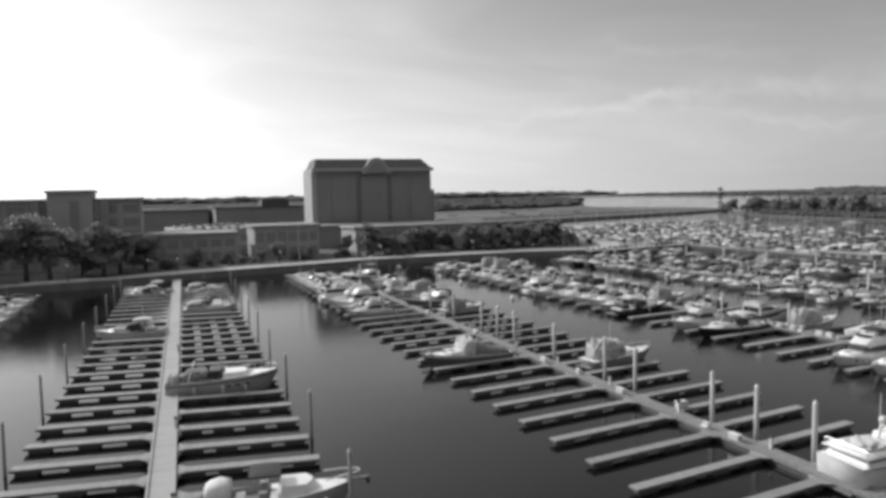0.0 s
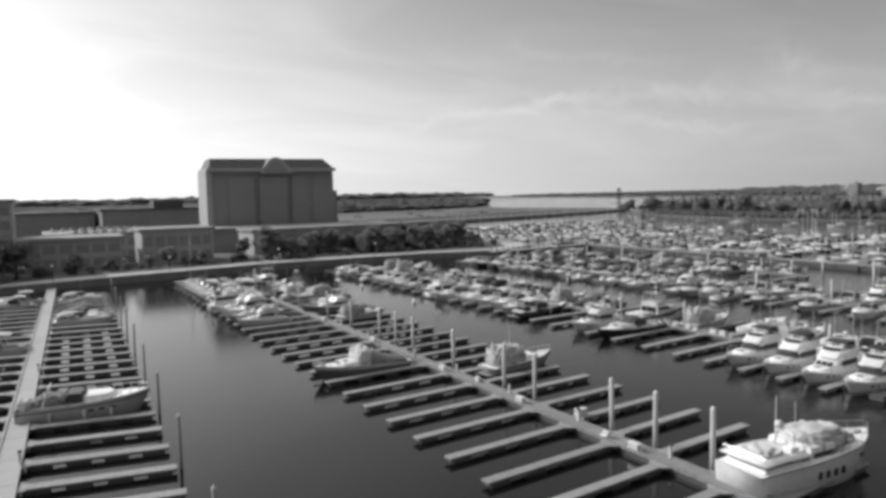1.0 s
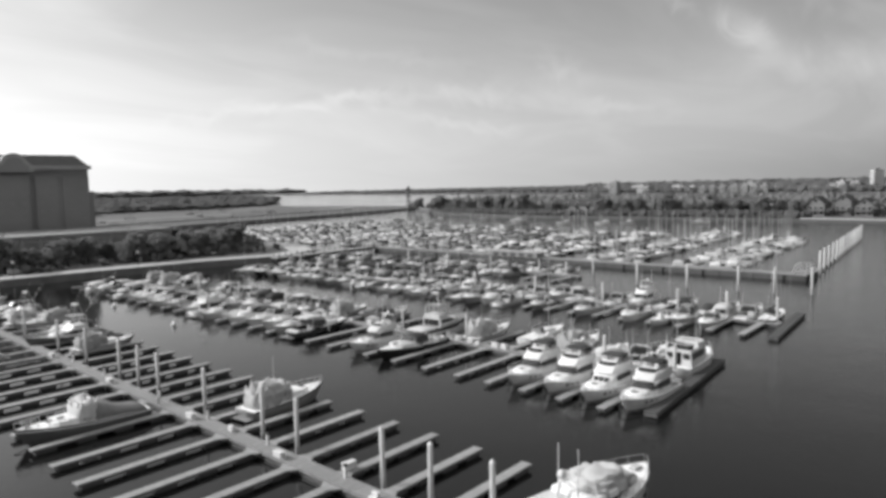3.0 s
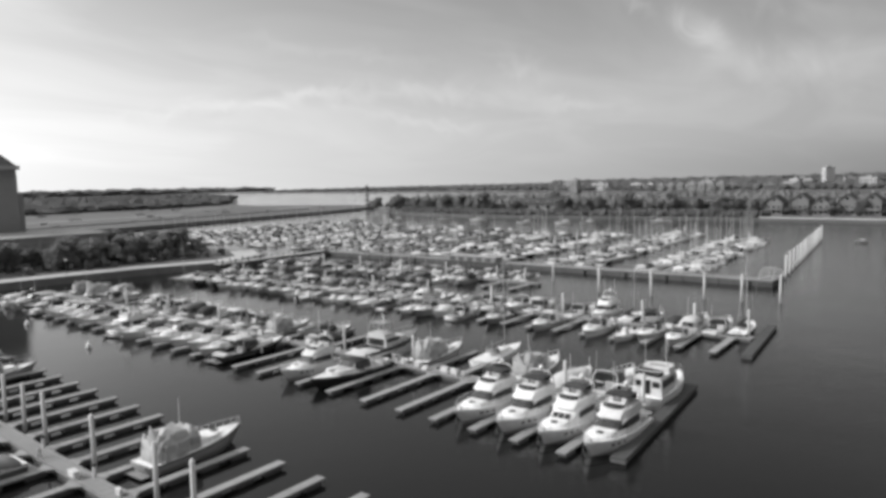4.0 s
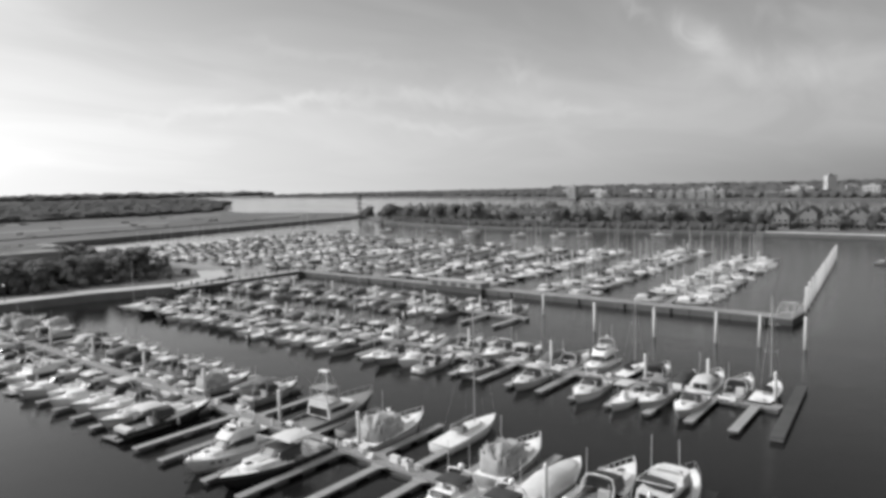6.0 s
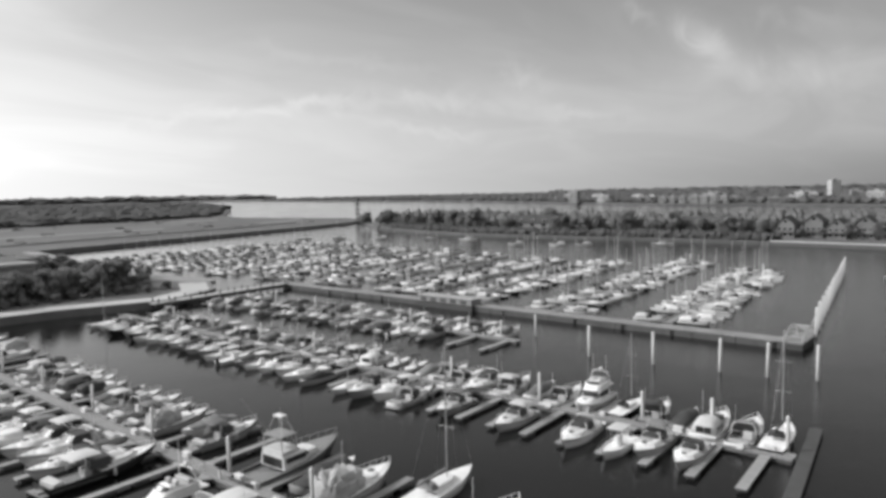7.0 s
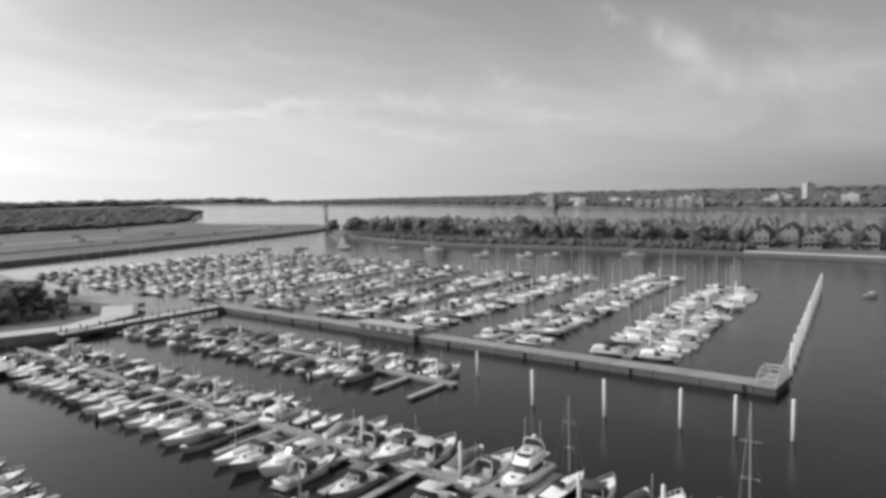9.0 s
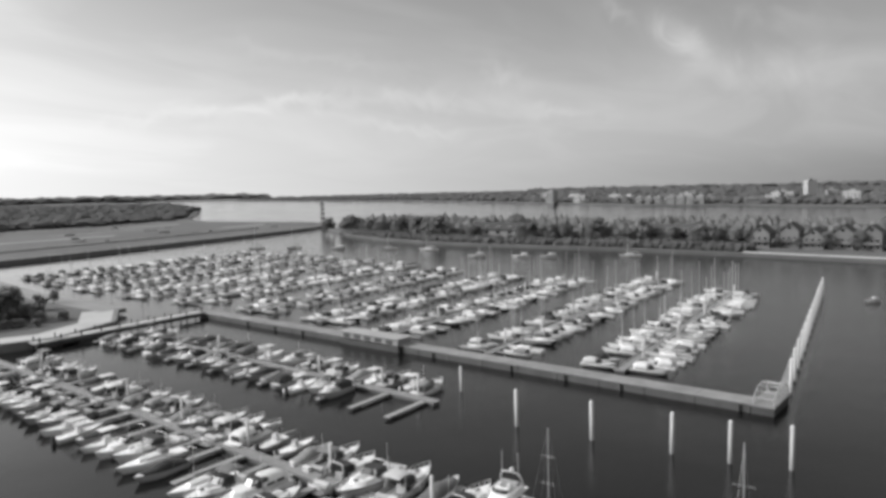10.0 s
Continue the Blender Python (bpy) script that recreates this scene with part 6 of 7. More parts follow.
for y in (118, 106, 94, 82.5, 71, 60, 48, 36):
    tree(419 + tr.uniform(-3, 6), y, 1.9, tr.uniform(0.6, 0.95), "dense dark-leaved tree between the houses", "trees on the peninsula")
PEN_TREE = "dense dark-leaved tree on the peninsula"
HOMES = [(432, 112, 10), (434, 100, 9.5), (433, 88.5, 10), (432, 77, 10), (432, 65.5, 9.5), (431, 54, 10), (430, 42, 10)]
for i in range(84):
    y = -90 + 530 * i / 84 + tr.uniform(-2, 2)
    if y < 122:
        x = tr.uniform(436, 474)
    else:
        x = (407 if y < 330 else 420) + tr.uniform(0, 26)
    if 134 < y < 175 and x < 440 or 240 < y < 289 and x < 434:
        x = (420 if y < 220 else 414) if tr.random() < 0.3 else x + 28
    tree(x, y, 1.9, tr.uniform(1.0, 1.4), PEN_TREE, "trees on the peninsula")
spots = ribbon([(442, -90), (442, 116), (452, 190)], 40, 3.5, 6.5, 9.5, z=1.9, rows=5, side=(1, 0)) + ribbon([(440, 116), (452, 136), (452, 176), (430, 180), (428, 238)], 50, 3.5, 6.5, 10, z=1.9, rows=6, side=(1, 0))
spots += ribbon([(444, 238), (444, 292), (430, 296), (446, 400), (462, 440)], 45, 3.5, 6.5, 10, z=1.9, rows=6, side=(1, 0))
edge = [(x + 3.5, y) for x, y in EAST[4:12]]
woods("peninsula_undergrowth", ribbon(edge, 13, 1.6, 4.6, 3.4, z=1.7, rows=5, side=(1, 0)), "dense dark undergrowth along the peninsula's edge", M["marsh_leaf"], BLOB1, seed=22)
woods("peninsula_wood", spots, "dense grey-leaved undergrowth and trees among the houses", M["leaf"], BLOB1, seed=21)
for i in range(18):
    k = tr.uniform(0, 1)
    tree(440 + 34 * k + tr.uniform(-3, 8), 400 + 78 * k + tr.uniform(-8, 2), 1.9, tr.uniform(0.55, 0.9), PEN_TREE, "trees on the peninsula")


# ---- houses on the peninsula ----
def gable_house(x, y, w, d, h, label, name="house"):
    """A gabled house whose gable faces -x."""
    root = thing(name, label, "house", "houses on the peninsula")
    root.matrix_world = Matrix.Translation((x, y, 1.9))
    bm = bmesh.new()
    rows = [[(a, -w / 2, -0.3), (a, w / 2, -0.3), (a, w / 2, h), (a, 0, h + w * 0.42), (a, -w / 2, h)] for a in (0, d)]
    loft(bm, rows)
    part("wall", bm, M["clapboard"], root)
    for sy in (1, -1):
        bm = bmesh.new()
        a, b = Vector((0, 0, h + w * 0.42 + 0.25)), Vector((0, sy * (w / 2 + 0.5), h - 0.2))
        n = 0.22
        loft(bm, [[(-0.6, a.y, a.z), (-0.6, b.y, b.z), (-0.6, b.y, b.z - n), (-0.6, a.y, a.z - n)], [(d + 0.6, a.y, a.z), (d + 0.6, b.y, b.z), (d + 0.6, b.y, b.z - n), (d + 0.6, a.y, a.z - n)]])
        part("roof_slope", bm, M["shingle"], root)
    for z in (0.9, 3.6):
        for k in (-0.3, 0.02, 0.32):
            wd = part("window", boxes((-0.1, 0.05, k * w - 0.75, k * w + 0.75, z, z + 1.6)), M["trim_dull"], root)
            part("pane", boxes((-0.13, -0.09, k * w - 0.6, k * w + 0.6, z + 0.15, z + 1.45)), M["pane"], wd)
    part("window", boxes((-0.1, 0.05, -0.7, 0.7, h + 0.7, h + 2.0)), M["pane"], root)
    part("balcony", boxes((-1.6, -0.02, -w * 0.42, w * 0.42, 2.9, 3.1), (-1.6, -1.5, -w * 0.42, w * 0.42, 3.1, 4.0)), M["clapboard"], root)
    part("chimney", boxes((d * 0.6, d * 0.6 + 0.9, 0.8, 1.6, h + 1, h + w * 0.42 + 1.6)), M["brick"], root)


for k, (x, y, w) in enumerate(HOMES):
    gable_house(x + (0, 3, -2, 2, 0, 4, 1)[k] - 14, y, w - 1.5, 12, (7.0, 8.2, 6.2, 7.6, 8.0, 6.6, 7.4)[k], "pale clapboard house with a steep gable and balcony by the water")


def row_houses(x, y0, y1, n, label):
    root = thing("row_houses", label, "house", "houses on the peninsula")
    root.matrix_world = Matrix.Translation((x, y0, 1.9))
    L = y1 - y0
    part("wall", boxes((0, 11, 0, L, -0.3, 6.0)), M["clapboard"], root)
    bm = bmesh.new()
    loft(bm, [[(-0.8, a, 5.9), (5.5, a, 10.2), (11.8, a, 5.9), (11.8, a, 5.6), (-0.8, a, 5.6)] for a in (-0.5, L + 0.5)])
    part("roof", bm, M["shingle"], root)
    for i in range(n):
        c = L * (i + 0.5) / n
        dm = part("dormer", boxes((0.4, 4.0, c - 1.3, c + 1.3, 6.0, 8.0)), M["trim_dull"], root)
        part("pane", boxes((0.34, 0.41, c - 0.9, c + 0.9, 6.5, 7.7)), M["pane"], dm)
        for z in (0.8, 3.4):
            wd = part("window", boxes((-0.08, 0.05, c - 1.5, c + 1.5, z, z + 1.7)), M["pane"], root)
        part("balcony", boxes((-1.4, -0.02, c - 1.9, c + 1.9, 2.7, 2.9)), M["trim_dull"], root)


row_houses(418, 243, 286, 5, "long row of shingled town houses with dormers among trees")
row_houses(424, 137, 172, 4, "long row of shingled town houses with dormers among trees")
row_houses(438, 345, 372, 3, "long row of shingled town houses with dormers among trees")


# ---- far buildings across the bay ----
def far_block(x, y, w, d, h, mat, yaw=0.0, label="distant pale apartment block among trees"):
    root = thing("apartment_block", label, "building", "buildings across the bay")
    root.matrix_world = pose(x, y, 2.5, 0, 0, yaw)
    part("wall", boxes((-d / 2, d / 2, -w / 2, w / 2, -0.5, h)), mat, root)
    part("roof", boxes((-d / 2 - 0.3, d / 2 + 0.3, -w / 2 - 0.3, w / 2 + 0.3, h, h + 0.7), (-d * 0.2, d * 0.2, -w * 0.15, w * 0.15, h + 0.7, h + 3.2)), M["roof_flat"], root)
    n = max(1, int(h / 3.2))
    bm = bmesh.new()
    for i in range(n):
        z = 1.2 + i * 3.2
        for j in range(max(2, int(w / 4))):
            c = -w / 2 + (j + 0.5) * w / max(2, int(w / 4))
            box(bm, -d / 2 - 0.06, -d / 2 + 0.1, c - 1.1, c + 1.1, z, z + 1.5)
    tagged(part("glazing", bm, M["pane"], root), kind="stuff")


far_block(1320, 284, 7.5, 22, 31, M["box"], -25, "distant pale high-rise with a dark side across the bay")
far_block(1318, 308, 20, 14, 6, M["box"], 8)
fr = random.Random(12)
for i in range(34):
    y = fr.uniform(130, 900)
    x = 1075 + max(0, (y - 300) * 0.42) + fr.uniform(15, 300)
    far_block(x, y, fr.uniform(10, 28), fr.uniform(9, 14), fr.choice((6, 7, 8, 9, 12, 15)), M[fr.choice(("far_wall", "far_wall", "clapboard", "brick_light", "box"))], fr.uniform(-25, 25))
far_block(1235, 712, 15, 14, 22, M["brick"], 0, "distant dark tower block among trees")
for y in (395, 410, 425, 440):
    far_block(1138, y, 12, 14, 12, M["brick"], 5)
for y in (470, 486, 502):
    far_block(1160, y, 12, 12, 10, M["brick"], 5)

# ---- skeletal beacon at the end of the marshy point ----
root = thing("beacon_tower", "dark skeletal beacon tower with banded platforms on the point", "beacon")
root.matrix_world = Matrix.Translation((505, 527, 1.7))
for i in range(4):
    a = i * math.pi / 2 + 0.6
    bm = bmesh.new()
    tube(bm, (math.cos(a) * 1.5, math.sin(a) * 1.5, -0.5), (math.cos(a) * 0.7, math.sin(a) * 0.7, 20), 0.16, 0.12, n=6)
    part("leg", bm, M["marker"], root)
for z in (1.5, 6.0, 10.5, 15.0, 19.0):
    part("platform", boxes((-1.6, 1.6, -1.6, 1.6, z, z + 1.9)), M["marker"], root)
part("lantern", boxes((-0.5, 0.5, -0.5, 0.5, 20.9, 22.6, 0.1)), M["marker"], root)
root = thing("hut", "small dark hut beside the beacon", "hut")
root.matrix_world = Matrix.Translation((512, 527, 1.7))
part("wall", boxes((-3, 3, -3, 3, -0.3, 4.2)), M["marker"], root)
part("roof", boxes((-3.4, 3.4, -3.4, 3.4, 4.2, 6.0, 2.2)), M["slate"], root)

# ---- the hotel ----
HA, HB = Vector((47.2, 268.0)), Vector((97.4, 265.6))
hd = (HB - HA)
HW = hd.length
root = thing("hotel_building", "large dark brick hotel block with a slate mansard and curved gable", "building")
root.matrix_world = Matrix.Translation((HA.x, HA.y, 1.7)) @ Matrix.Rotation(math.atan2(hd.y, hd.x), 4, "Z")
EAVE, DEEP = 30.2, 20.0
part("wall", boxes((0, HW, 0, DEEP, -0.5, EAVE)), M["brick"], root)
bays = [(1.5, 7.5, 0.35), (7.5, 17.5, 0.9), (19.5, 30.5, 1.2), (32.5, 39.5, 0.9), (41.5, HW, 0.35)]
for a, b, o in bays:
    part("bay", boxes((a, b, -o, -0.003, -0.3, EAVE - 2.2 if o < 2 else EAVE - 1.2)), M["brick_bay"], root)
pane = mesh_of("window", boxes((-0.75, 0.75, -0.05, 0.1, 0, 1.7)), M["curtained"])
for a, b, o in bays:
    n = max(2, int((b - a) / 3.0))
    for f in range(8):
        for j in range(n):
            part("window", pane, None, root).location = (a + (j + 0.5) * (b - a) / n, -o, 2.2 + f * 3.05)
part("cornice", boxes((-0.6, HW + 0.6, -2.3, DEEP + 0.6, EAVE, EAVE + 1.3)), M["trim_stone"], root, "pale stone cornice")
# left side alone is pale, its colour standing in for sun on the wall
part("corner_pilaster", boxes((-0.8, 1.4, -0.9, DEEP + 0.8, -0.3, EAVE - 0.004)), M["trim_stone"], root, "corner and left side toned pale for the sun on it")
bm = bmesh.new()
loft(bm, [[(0.2, -1.9, EAVE + 1.3), (HW - 0.2, -1.9, EAVE + 1.3), (HW - 0.2, DEEP, EAVE + 1.3), (0.2, DEEP, EAVE + 1.3)], [(1.6, 2.6, EAVE + 5.2), (HW - 3.4, 2.6, EAVE + 5.2), (HW - 3.4, DEEP - 4, EAVE + 5.2), (1.6, DEEP - 4, EAVE + 5.2)]])
part("roof", bm, M["slate"], root, "dark slate mansard roof")
gx = HW * 0.52
for name, mat, k, o, dz in (("gable", M["trim_stone"], 1.0, -2.6, 0.0), ("gable_panel", M["brick_bay"], 0.72, -2.9, -0.2)):
    out = []
    for i in range(17):
        u = -1 + i / 8
        z = 4.2 * math.sqrt(max(0, 1 - (u / 0.72) ** 2)) if abs(u) < 0.6 else 2.2 * (1 - (abs(u) - 0.6) / 0.4) ** 1.6 * 0.9
        out.append((gx + u * 6.0 * k, EAVE + 1.0 + (z + 0.3) * k + dz))
    out = [(gx - 6.0 * k, EAVE - 1.0)] + out + [(gx + 6.0 * k, EAVE - 1.0)]
    bm = bmesh.new()
    loft(bm, [[(x, o, z) for x, z in out], [(x, 3.0, z) for x, z in out]])
    part(name, bm, mat, root, "curved stone gable" if name == "gable" else "")
part("side_wing", boxes((HW - 0.004, HW + 2.6, 3, DEEP - 3, -0.3, EAVE - 8)), M["brick"], root)
part("podium", boxes((-3, HW + 18, -18, -4.2, -0.3, 8.2)), M["brick"], root)
part("podium_roof", boxes((-4, HW + 19, -19, -3.6, 8.2, 9.0)), M["roof_flat"], root, "pale flat roof")

# ---- waterfront buildings ----
def flat_block(name, x0, x1, y0, y1, h, storeys, mat, label, cols, roof="roof_flat", yaw=0.0, group="waterfront buildings"):
    root = thing(name, label, "building", group)
    root.matrix_world = Matrix.Translation((x0, y0, 1.7)) @ Matrix.Rotation(radians(yaw), 4, "Z")
    w, d = x1 - x0, y1 - y0
    part("wall", boxes((0, w, 0, d, -0.5, h)), mat, root)
    part("roof", boxes((-0.7, w + 0.7, -0.7, d + 0.7, h, h + 0.8)), M[roof], root)
    sh = (h - 0.6) / storeys
    for f in range(storeys):
        for j in range(cols):
            c = w * (j + 0.5) / cols
            ww = w / cols * 0.34
            wd = root if name == "parking_garage" else part("window", boxes((c - ww - 0.15, c + ww + 0.15, -0.09, 0.05, 0.8 + f * sh, 0.8 + f * sh + sh * 0.62)), M["trim_dull"], root)
            part("pane" if wd is not root else "opening", boxes((c - ww, c + ww, -0.12, -0.08, 0.95 + f * sh, 0.65 + f * sh + sh * 0.62)), M["curtained"], wd)
    for j in range(cols + 1):
        c = min(max(w * j / cols, 0.35), w - 0.35)
        part("pilaster", boxes((c - 0.35, c + 0.35, -0.35, -0.003, -0.3, h - 0.01)), mat, root)
    return root


r = flat_block("office_building", -64.0, -16.5, 211, 234, 20.0, 5, M["brick_light"], "five-storey brick waterfront building with a raised centre bay", 8)
part("centre_bay", boxes((22.7, 34.4, -1.2, 14, 0, 22.5)), M["brick_light"], r)
part("bay_roof", boxes((22.2, 34.9, -1.7, 14.5, 22.5, 23.2)), M["roof_flat"], r)
# projecting strips in darker brick, their tone standing in for shaded recesses
for a in (18.5, 28.5, 36.5):
    part("recess", boxes((a, a + 2.2, -1.5, -0.004 if a != 28.5 else -1.203, 0, 20.1)), M["brick"], r)
flat_block("office_building", -119, -64.5, 202, 226, 19.0, 5, M["brick_light"], "five-storey brick waterfront building", 8)
flat_block("restaurant_building", -14.5, 11.0, 215, 232, 8.6, 2, M["brick_light"], "low two-storey waterfront restaurant with a pale flat roof", 6)
flat_block("restaurant_building", 16.4, 37.4, 215, 233, 10.2, 2, M["brick_light"], "two-storey waterfront restaurant with a pale flat roof", 6)
flat_block("pavilion_building", 53.0, 111.0, 226, 242, 8.2, 2, M["brick_light"], "long low waterfront pavilion with a pale flat roof", 11, yaw=4)
flat_block("parking_garage", 13.8, 66.0, 332, 382, 15.4, 5, M["brick"], "long dark parking garage with open decks", 12, "slate")
r = flat_block("parking_garage", -62.0, 12.0, 352, 402, 14.4, 4, M["brick"], "long dark parking garage with open decks", 8, "slate")
root = thing("roof_shed", "dark plant room on the garage roof", "shed")
part("wall", boxes((36, 49, 336, 348, 17.9, 21.2)), M["slate"], root)

flat_block("parking_deck", -9.0, 24.0, 242, 274, 8.6, 2, M["brick_light"], "low parking deck with cars on its open roof", 7)


def car_meshes():
    body = bmesh.new()
    rows = []
    for x, z0, z1, w in ((-2.2, 0.35, 0.85, 0.8), (-2.0, 0.25, 0.98, 0.88), (-0.9, 0.25, 0.98, 0.9), (0.9, 0.25, 0.95, 0.9), (1.9, 0.25, 0.85, 0.86), (2.2, 0.35, 0.65, 0.75)):
        rows.append([(x, -w, z0), (x, w, z0), (x, w, z1 * 0.85), (x, w * 0.93, z1), (x, -w * 0.93, z1), (x, -w, z1 * 0.85)])
    loft(body, rows)
    cab = bmesh.new()
    loft(cab, [[(-1.9, -0.8, 0.95), (1.0, -0.8, 0.93), (1.0, 0.8, 0.93), (-1.9, 0.8, 0.95)], [(-1.35, -0.66, 1.48), (0.25, -0.66, 1.48), (0.25, 0.66, 1.48), (-1.35, 0.66, 1.48)]])
    wh = bmesh.new()
    tube(wh, (0, -0.11, 0), (0, 0.11, 0), 0.33, n=10)
    return mesh_of("body", body, M["car_white"], True), mesh_of("glasshouse", cab, M["glass"]), mesh_of("wheel", wh, M["rubber"])


CAR = car_meshes()
for row, y in enumerate((246, 255, 264, 271)):
    for i in range(10):
        if tr.random() < 0.75:
            root = thing("car", "parked car on the roof of the parking deck", "car", "parked cars")
            root.matrix_world = pose(-6 + i * 2.9, y, 11.1 - 0.25, 0, 0, 90 + tr.uniform(-3, 3))
            part("body", CAR[0], None, root)
            part("glasshouse", CAR[1], None, root)

for i, y in enumerate((219, 223, 227, 231, 236)):
    root = thing("car", "pale car parked between the restaurants", "car", "parked cars")
    root.matrix_world = pose(13.8 + (0.5 if i % 2 else -0.3), y, 1.72, 0, 0, 90 + tr.uniform(-4, 4))
    part("body", CAR[0], None, root)
    part("glasshouse", CAR[1], None, root)
    for a in (-1.4, 1.4):
        for b in (-0.82, 0.82):
            part("wheel", CAR[2], None, root).location = (a, b, 0.33)
root = thing("car", "dark car parked beside the promenade", "car", "parked cars")
root.matrix_world = pose(116.6, 209, 1.72, 0, 0, 12)
part("body", CAR[0], None, root)
part("glasshouse", CAR[1], None, root)
for x in (-1.4, 1.4):
    for y in (-0.82, 0.82):
        part("wheel", CAR[2], None, root).location = (x, y, 0.33)

# ---- gangway, pier shed and small things on the water ----
root = thing("gangway_pier", "timber gangway pier from the shore to the breakwater", "pier")
ga, gb = Vector((121.0, 181.5)), Vector((165.4, 186.0))
gd = gb - ga
root.matrix_world = Matrix.Translation((ga.x, ga.y, 0)) @ Matrix.Rotation(math.atan2(gd.y, gd.x), 4, "Z")
part("deck", boxes((0, gd.length, -1.5, 1.5, 1.45, 1.8)), M["concrete"], root)
part("side_beam", boxes((0, gd.length, -1.4, -1.2, 0.6, 1.45)), M["timber_dark"], root)
for i in range(10):
    for s in (-1.3, 1.3):
        bm = bmesh.new()
        tube(bm, (1 + i * (gd.length - 2) / 9, s, -2), (1 + i * (gd.length - 2) / 9, s, 2.9), 0.17, n=8)
        part("post", bm, M["timber_dark"], root)
root = thing("pier_shed", "low dark shed with a pale flat roof on the breakwater", "shed")
part("wall", boxes((164.7, 168.4, 112.4, 129.6, 1.4, 2.65)), M["brick"], root)
part("roof", bevel(boxes((164.4, 168.7, 112, 130, 2.65, 2.9)), 0.05, 1), M["roof_flat"], root)
part("fender_wall", boxes((164.6, 165.2, 112.2, 129.8, -1.0, 1.19)), M["timber_dark"], root)
for y in (114.0, 117.2, 120.4, 123.6, 126.8):
    part("shutter", boxes((164.62, 164.72, y, y + 1.8, 1.55, 2.45)), M["slate"], root)


def mooring_buoy(x, y, s):
    root = thing("mooring_buoy", "small white mooring buoy on calm water", "buoy", "mooring buoys")
    root.matrix_world = Matrix.Translation((x, y, 0))
    bm = bmesh.new()
    loft(bm, [[(math.cos(a * 0.6283) * r, math.sin(a * 0.6283) * r, z) for a in range(10)] for r, z in ((0.25 * s, -0.3), (0.5 * s, 0.0), (0.52 * s, 0.35 * s), (0.3 * s, 0.75 * s), (0.12 * s, 1.1 * s))])
    part("float", bm, M["buoy"], root, smooth=True)
    bm = bmesh.new()
    tube(bm, (0, 0, 1.05 * s), (0, 0, 1.35 * s), 0.05, n=6)
    part("ring", bm, M["steel"], root)


mooring_buoy(52.8, 106.2, 0.85)
mooring_buoy(54.2, 135.4, 0.85)


def dock_box(x, y, yaw):
    root = thing("dock_box", "white fibreglass dock box on the walkway", "dock box", "dock boxes")
    root.matrix_world = pose(x, y, DECK_Z + 0.03, 0, 0, yaw)
    part("body", boxes((-0.55, 0.55, -0.28, 0.28, 0, 0.5, 0.04)), M["box"], root)
    part("lid", bevel(boxes((-0.58, 0.58, -0.3, 0.3, 0.5, 0.6)), 0.03, 1), M["box"], root)


def pedestal(x, y):
    root = thing("power_pedestal", "slim white power pedestal on the walkway", "pedestal", "power pedestals")
    root.matrix_world = Matrix.Translation((x, y, DECK_Z + 0.03))
    part("post", boxes((-0.12, 0.12, -0.12, 0.12, 0, 0.95, 0.02)), M["box"], root)
    part("cap", boxes((-0.16, 0.16, -0.16, 0.16, 0.95, 1.12, 0.05)), M["canvas_dark"], root)


def boarding_steps(x, y, yaw):
    root = thing("boarding_steps", "white moulded boarding steps on the walkway", "steps", "boarding steps")
    root.matrix_world = pose(x, y, DECK_Z + 0.03, 0, 0, yaw)
    part("lower_step", bevel(boxes((-0.35, 0.35, -0.3, 0.0, 0, 0.28)), 0.02, 1), M["box"], root)
    part("upper_step", bevel(boxes((-0.35, 0.35, 0.002, 0.3, 0, 0.56)), 0.02, 1), M["box"], root)


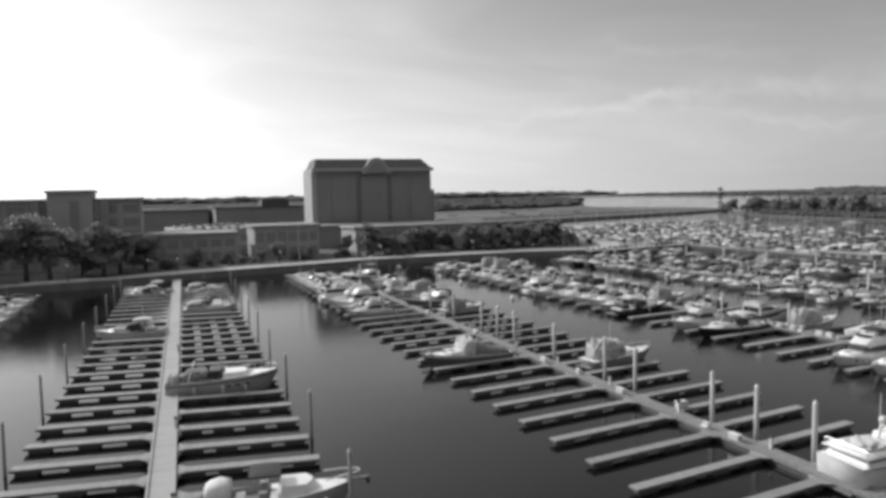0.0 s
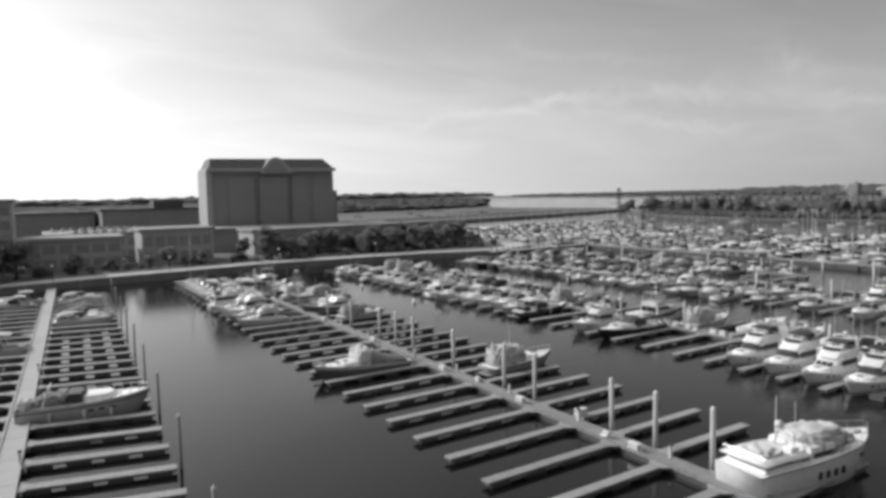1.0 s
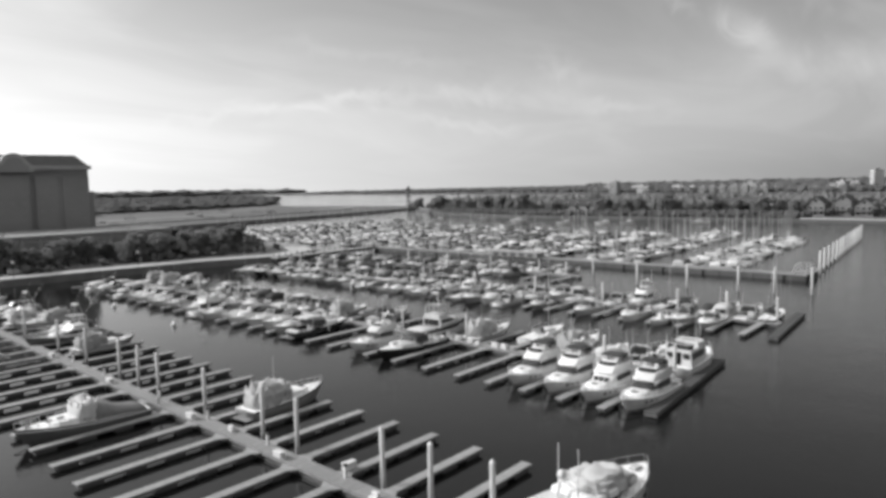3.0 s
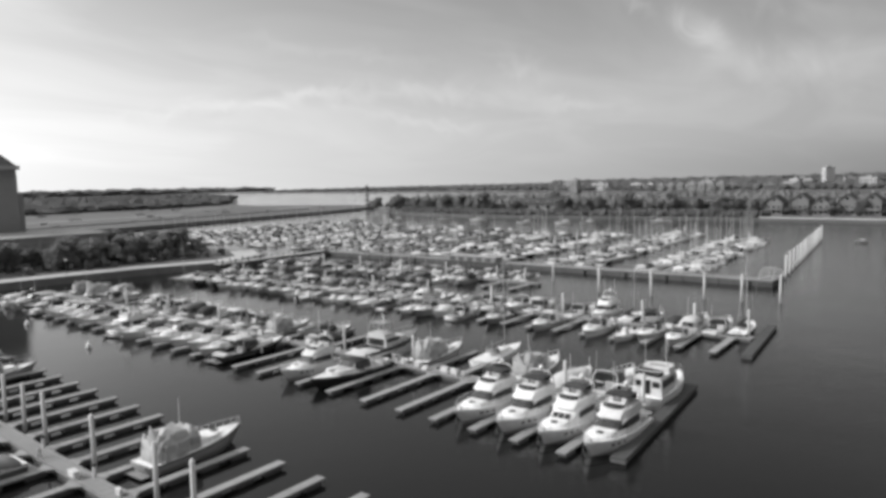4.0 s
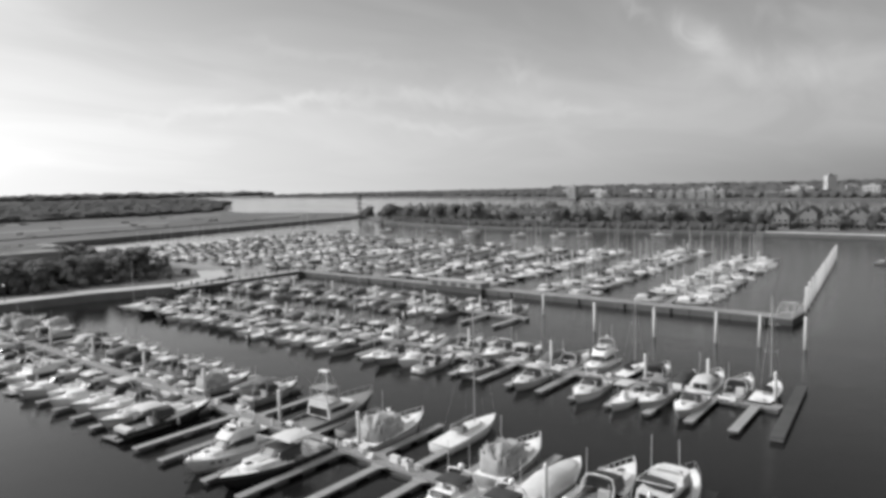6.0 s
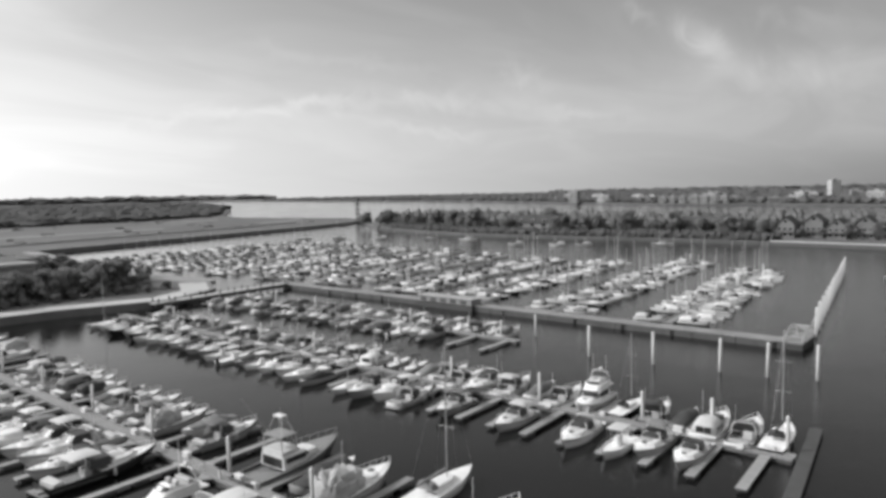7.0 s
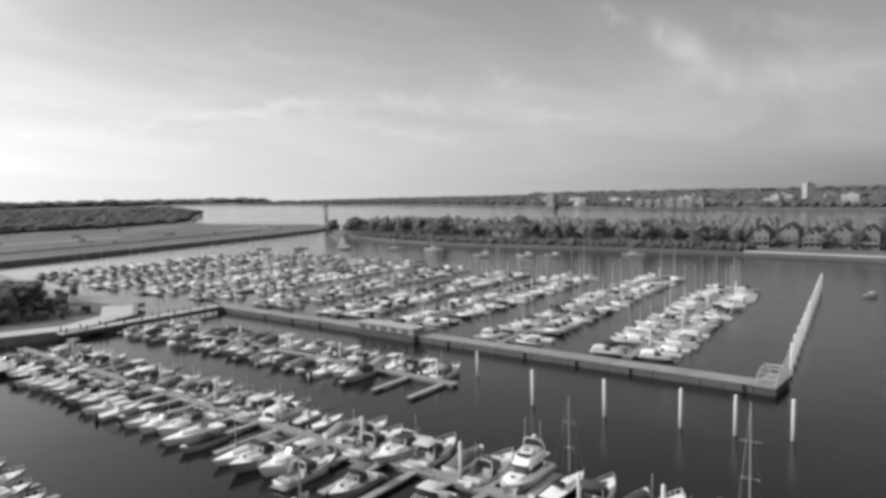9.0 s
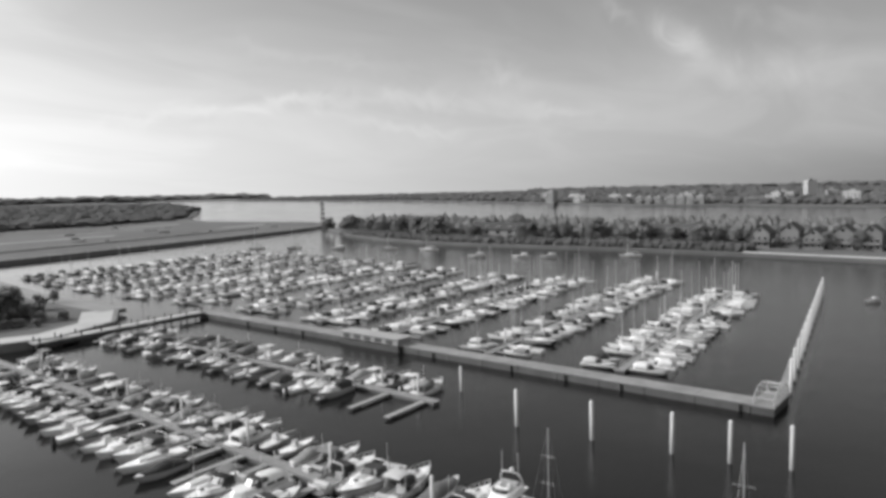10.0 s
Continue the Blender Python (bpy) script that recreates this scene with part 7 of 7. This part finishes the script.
def hose_reel(x, y):
    root = thing("hose_reel", "coiled pale hose on a low stand", "hose reel", "hose reels")
    root.matrix_world = pose(x, y, DECK_Z + 0.03, 0, 0, random.uniform(0, 180))
    bm = bmesh.new()
    for r, z in ((0.3, 0.5), (0.27, 0.44), (0.31, 0.38)):
        sweep(bm, [(r * math.cos(i * math.tau / 10), z * 0.0 + 0.12, z + r * math.sin(i * math.tau / 10)) for i in range(11)], 0.035, 4)
    part("hose", bm, M["canvas_light"], root)
    part("stand", boxes((-0.05, 0.05, -0.05, 0.05, 0, 0.8), (-0.2, 0.2, -0.15, 0.15, 0, 0.05)), M["steel"], root)


for x, side, ys in ((72.0, 0.5, (31, 37, 43.4, 47.8, 53.4, 54.8, 60.2, 64.6, 73, 82)), (30.7, 0.45, (27, 48, 62)), (111.6, 0.7, (32, 38, 43, 49, 56, 62, 70, 80))):
    for i, y in enumerate(ys):
        if i % 3 == 2:
            hose_reel(x - side, y)
        else:
            boarding_steps(x + side * (1 if i % 2 else -1), y + 0.6, 90 if i % 2 else -90)
for y in (24.2, 39.6, 55, 75, 95):
    dock_box(30.25, y, 90)
for y in (21.5, 32.2, 43, 53.6, 64.2, 79.4, 90):
    pedestal(31.3, y)
dock_box(32.6, 33.4, 0)
for y in (34, 44.5, 50, 51.6, 56, 58.4, 68, 78, 90, 104):
    dock_box(72.55, y, 90)
for y in (29, 39, 49, 59, 70, 84):
    pedestal(71.6, y)
for y in (30, 40, 52, 64, 78, 96):
    dock_box(112.2, y, 90)
for y in (30, 48, 64, 82):
    pedestal(left_dock(y) + 0.9, y)

for x in (-33.5, -8, 20, 52, 84):
    root = thing("lamp_post", "slim promenade lamp post with a white globe", "lamp post", "promenade lamps")
    root.matrix_world = Matrix.Translation((x, 176 + 0.21 * (x + 30) if x < 60 else 194, 1.82))
    bm = bmesh.new()
    tube(bm, (0, 0, 0), (0, 0, 3.8), 0.09, 0.06, n=8)
    part("post", bm, M["marker"], root)
    bm = bmesh.new()
    bmesh.ops.create_icosphere(bm, subdivisions=2, radius=0.32)
    bmesh.ops.translate(bm, vec=(0, 0, 4.05), verts=bm.verts[:])
    part("globe", bm, M["buoy"], root, "white globe", True)
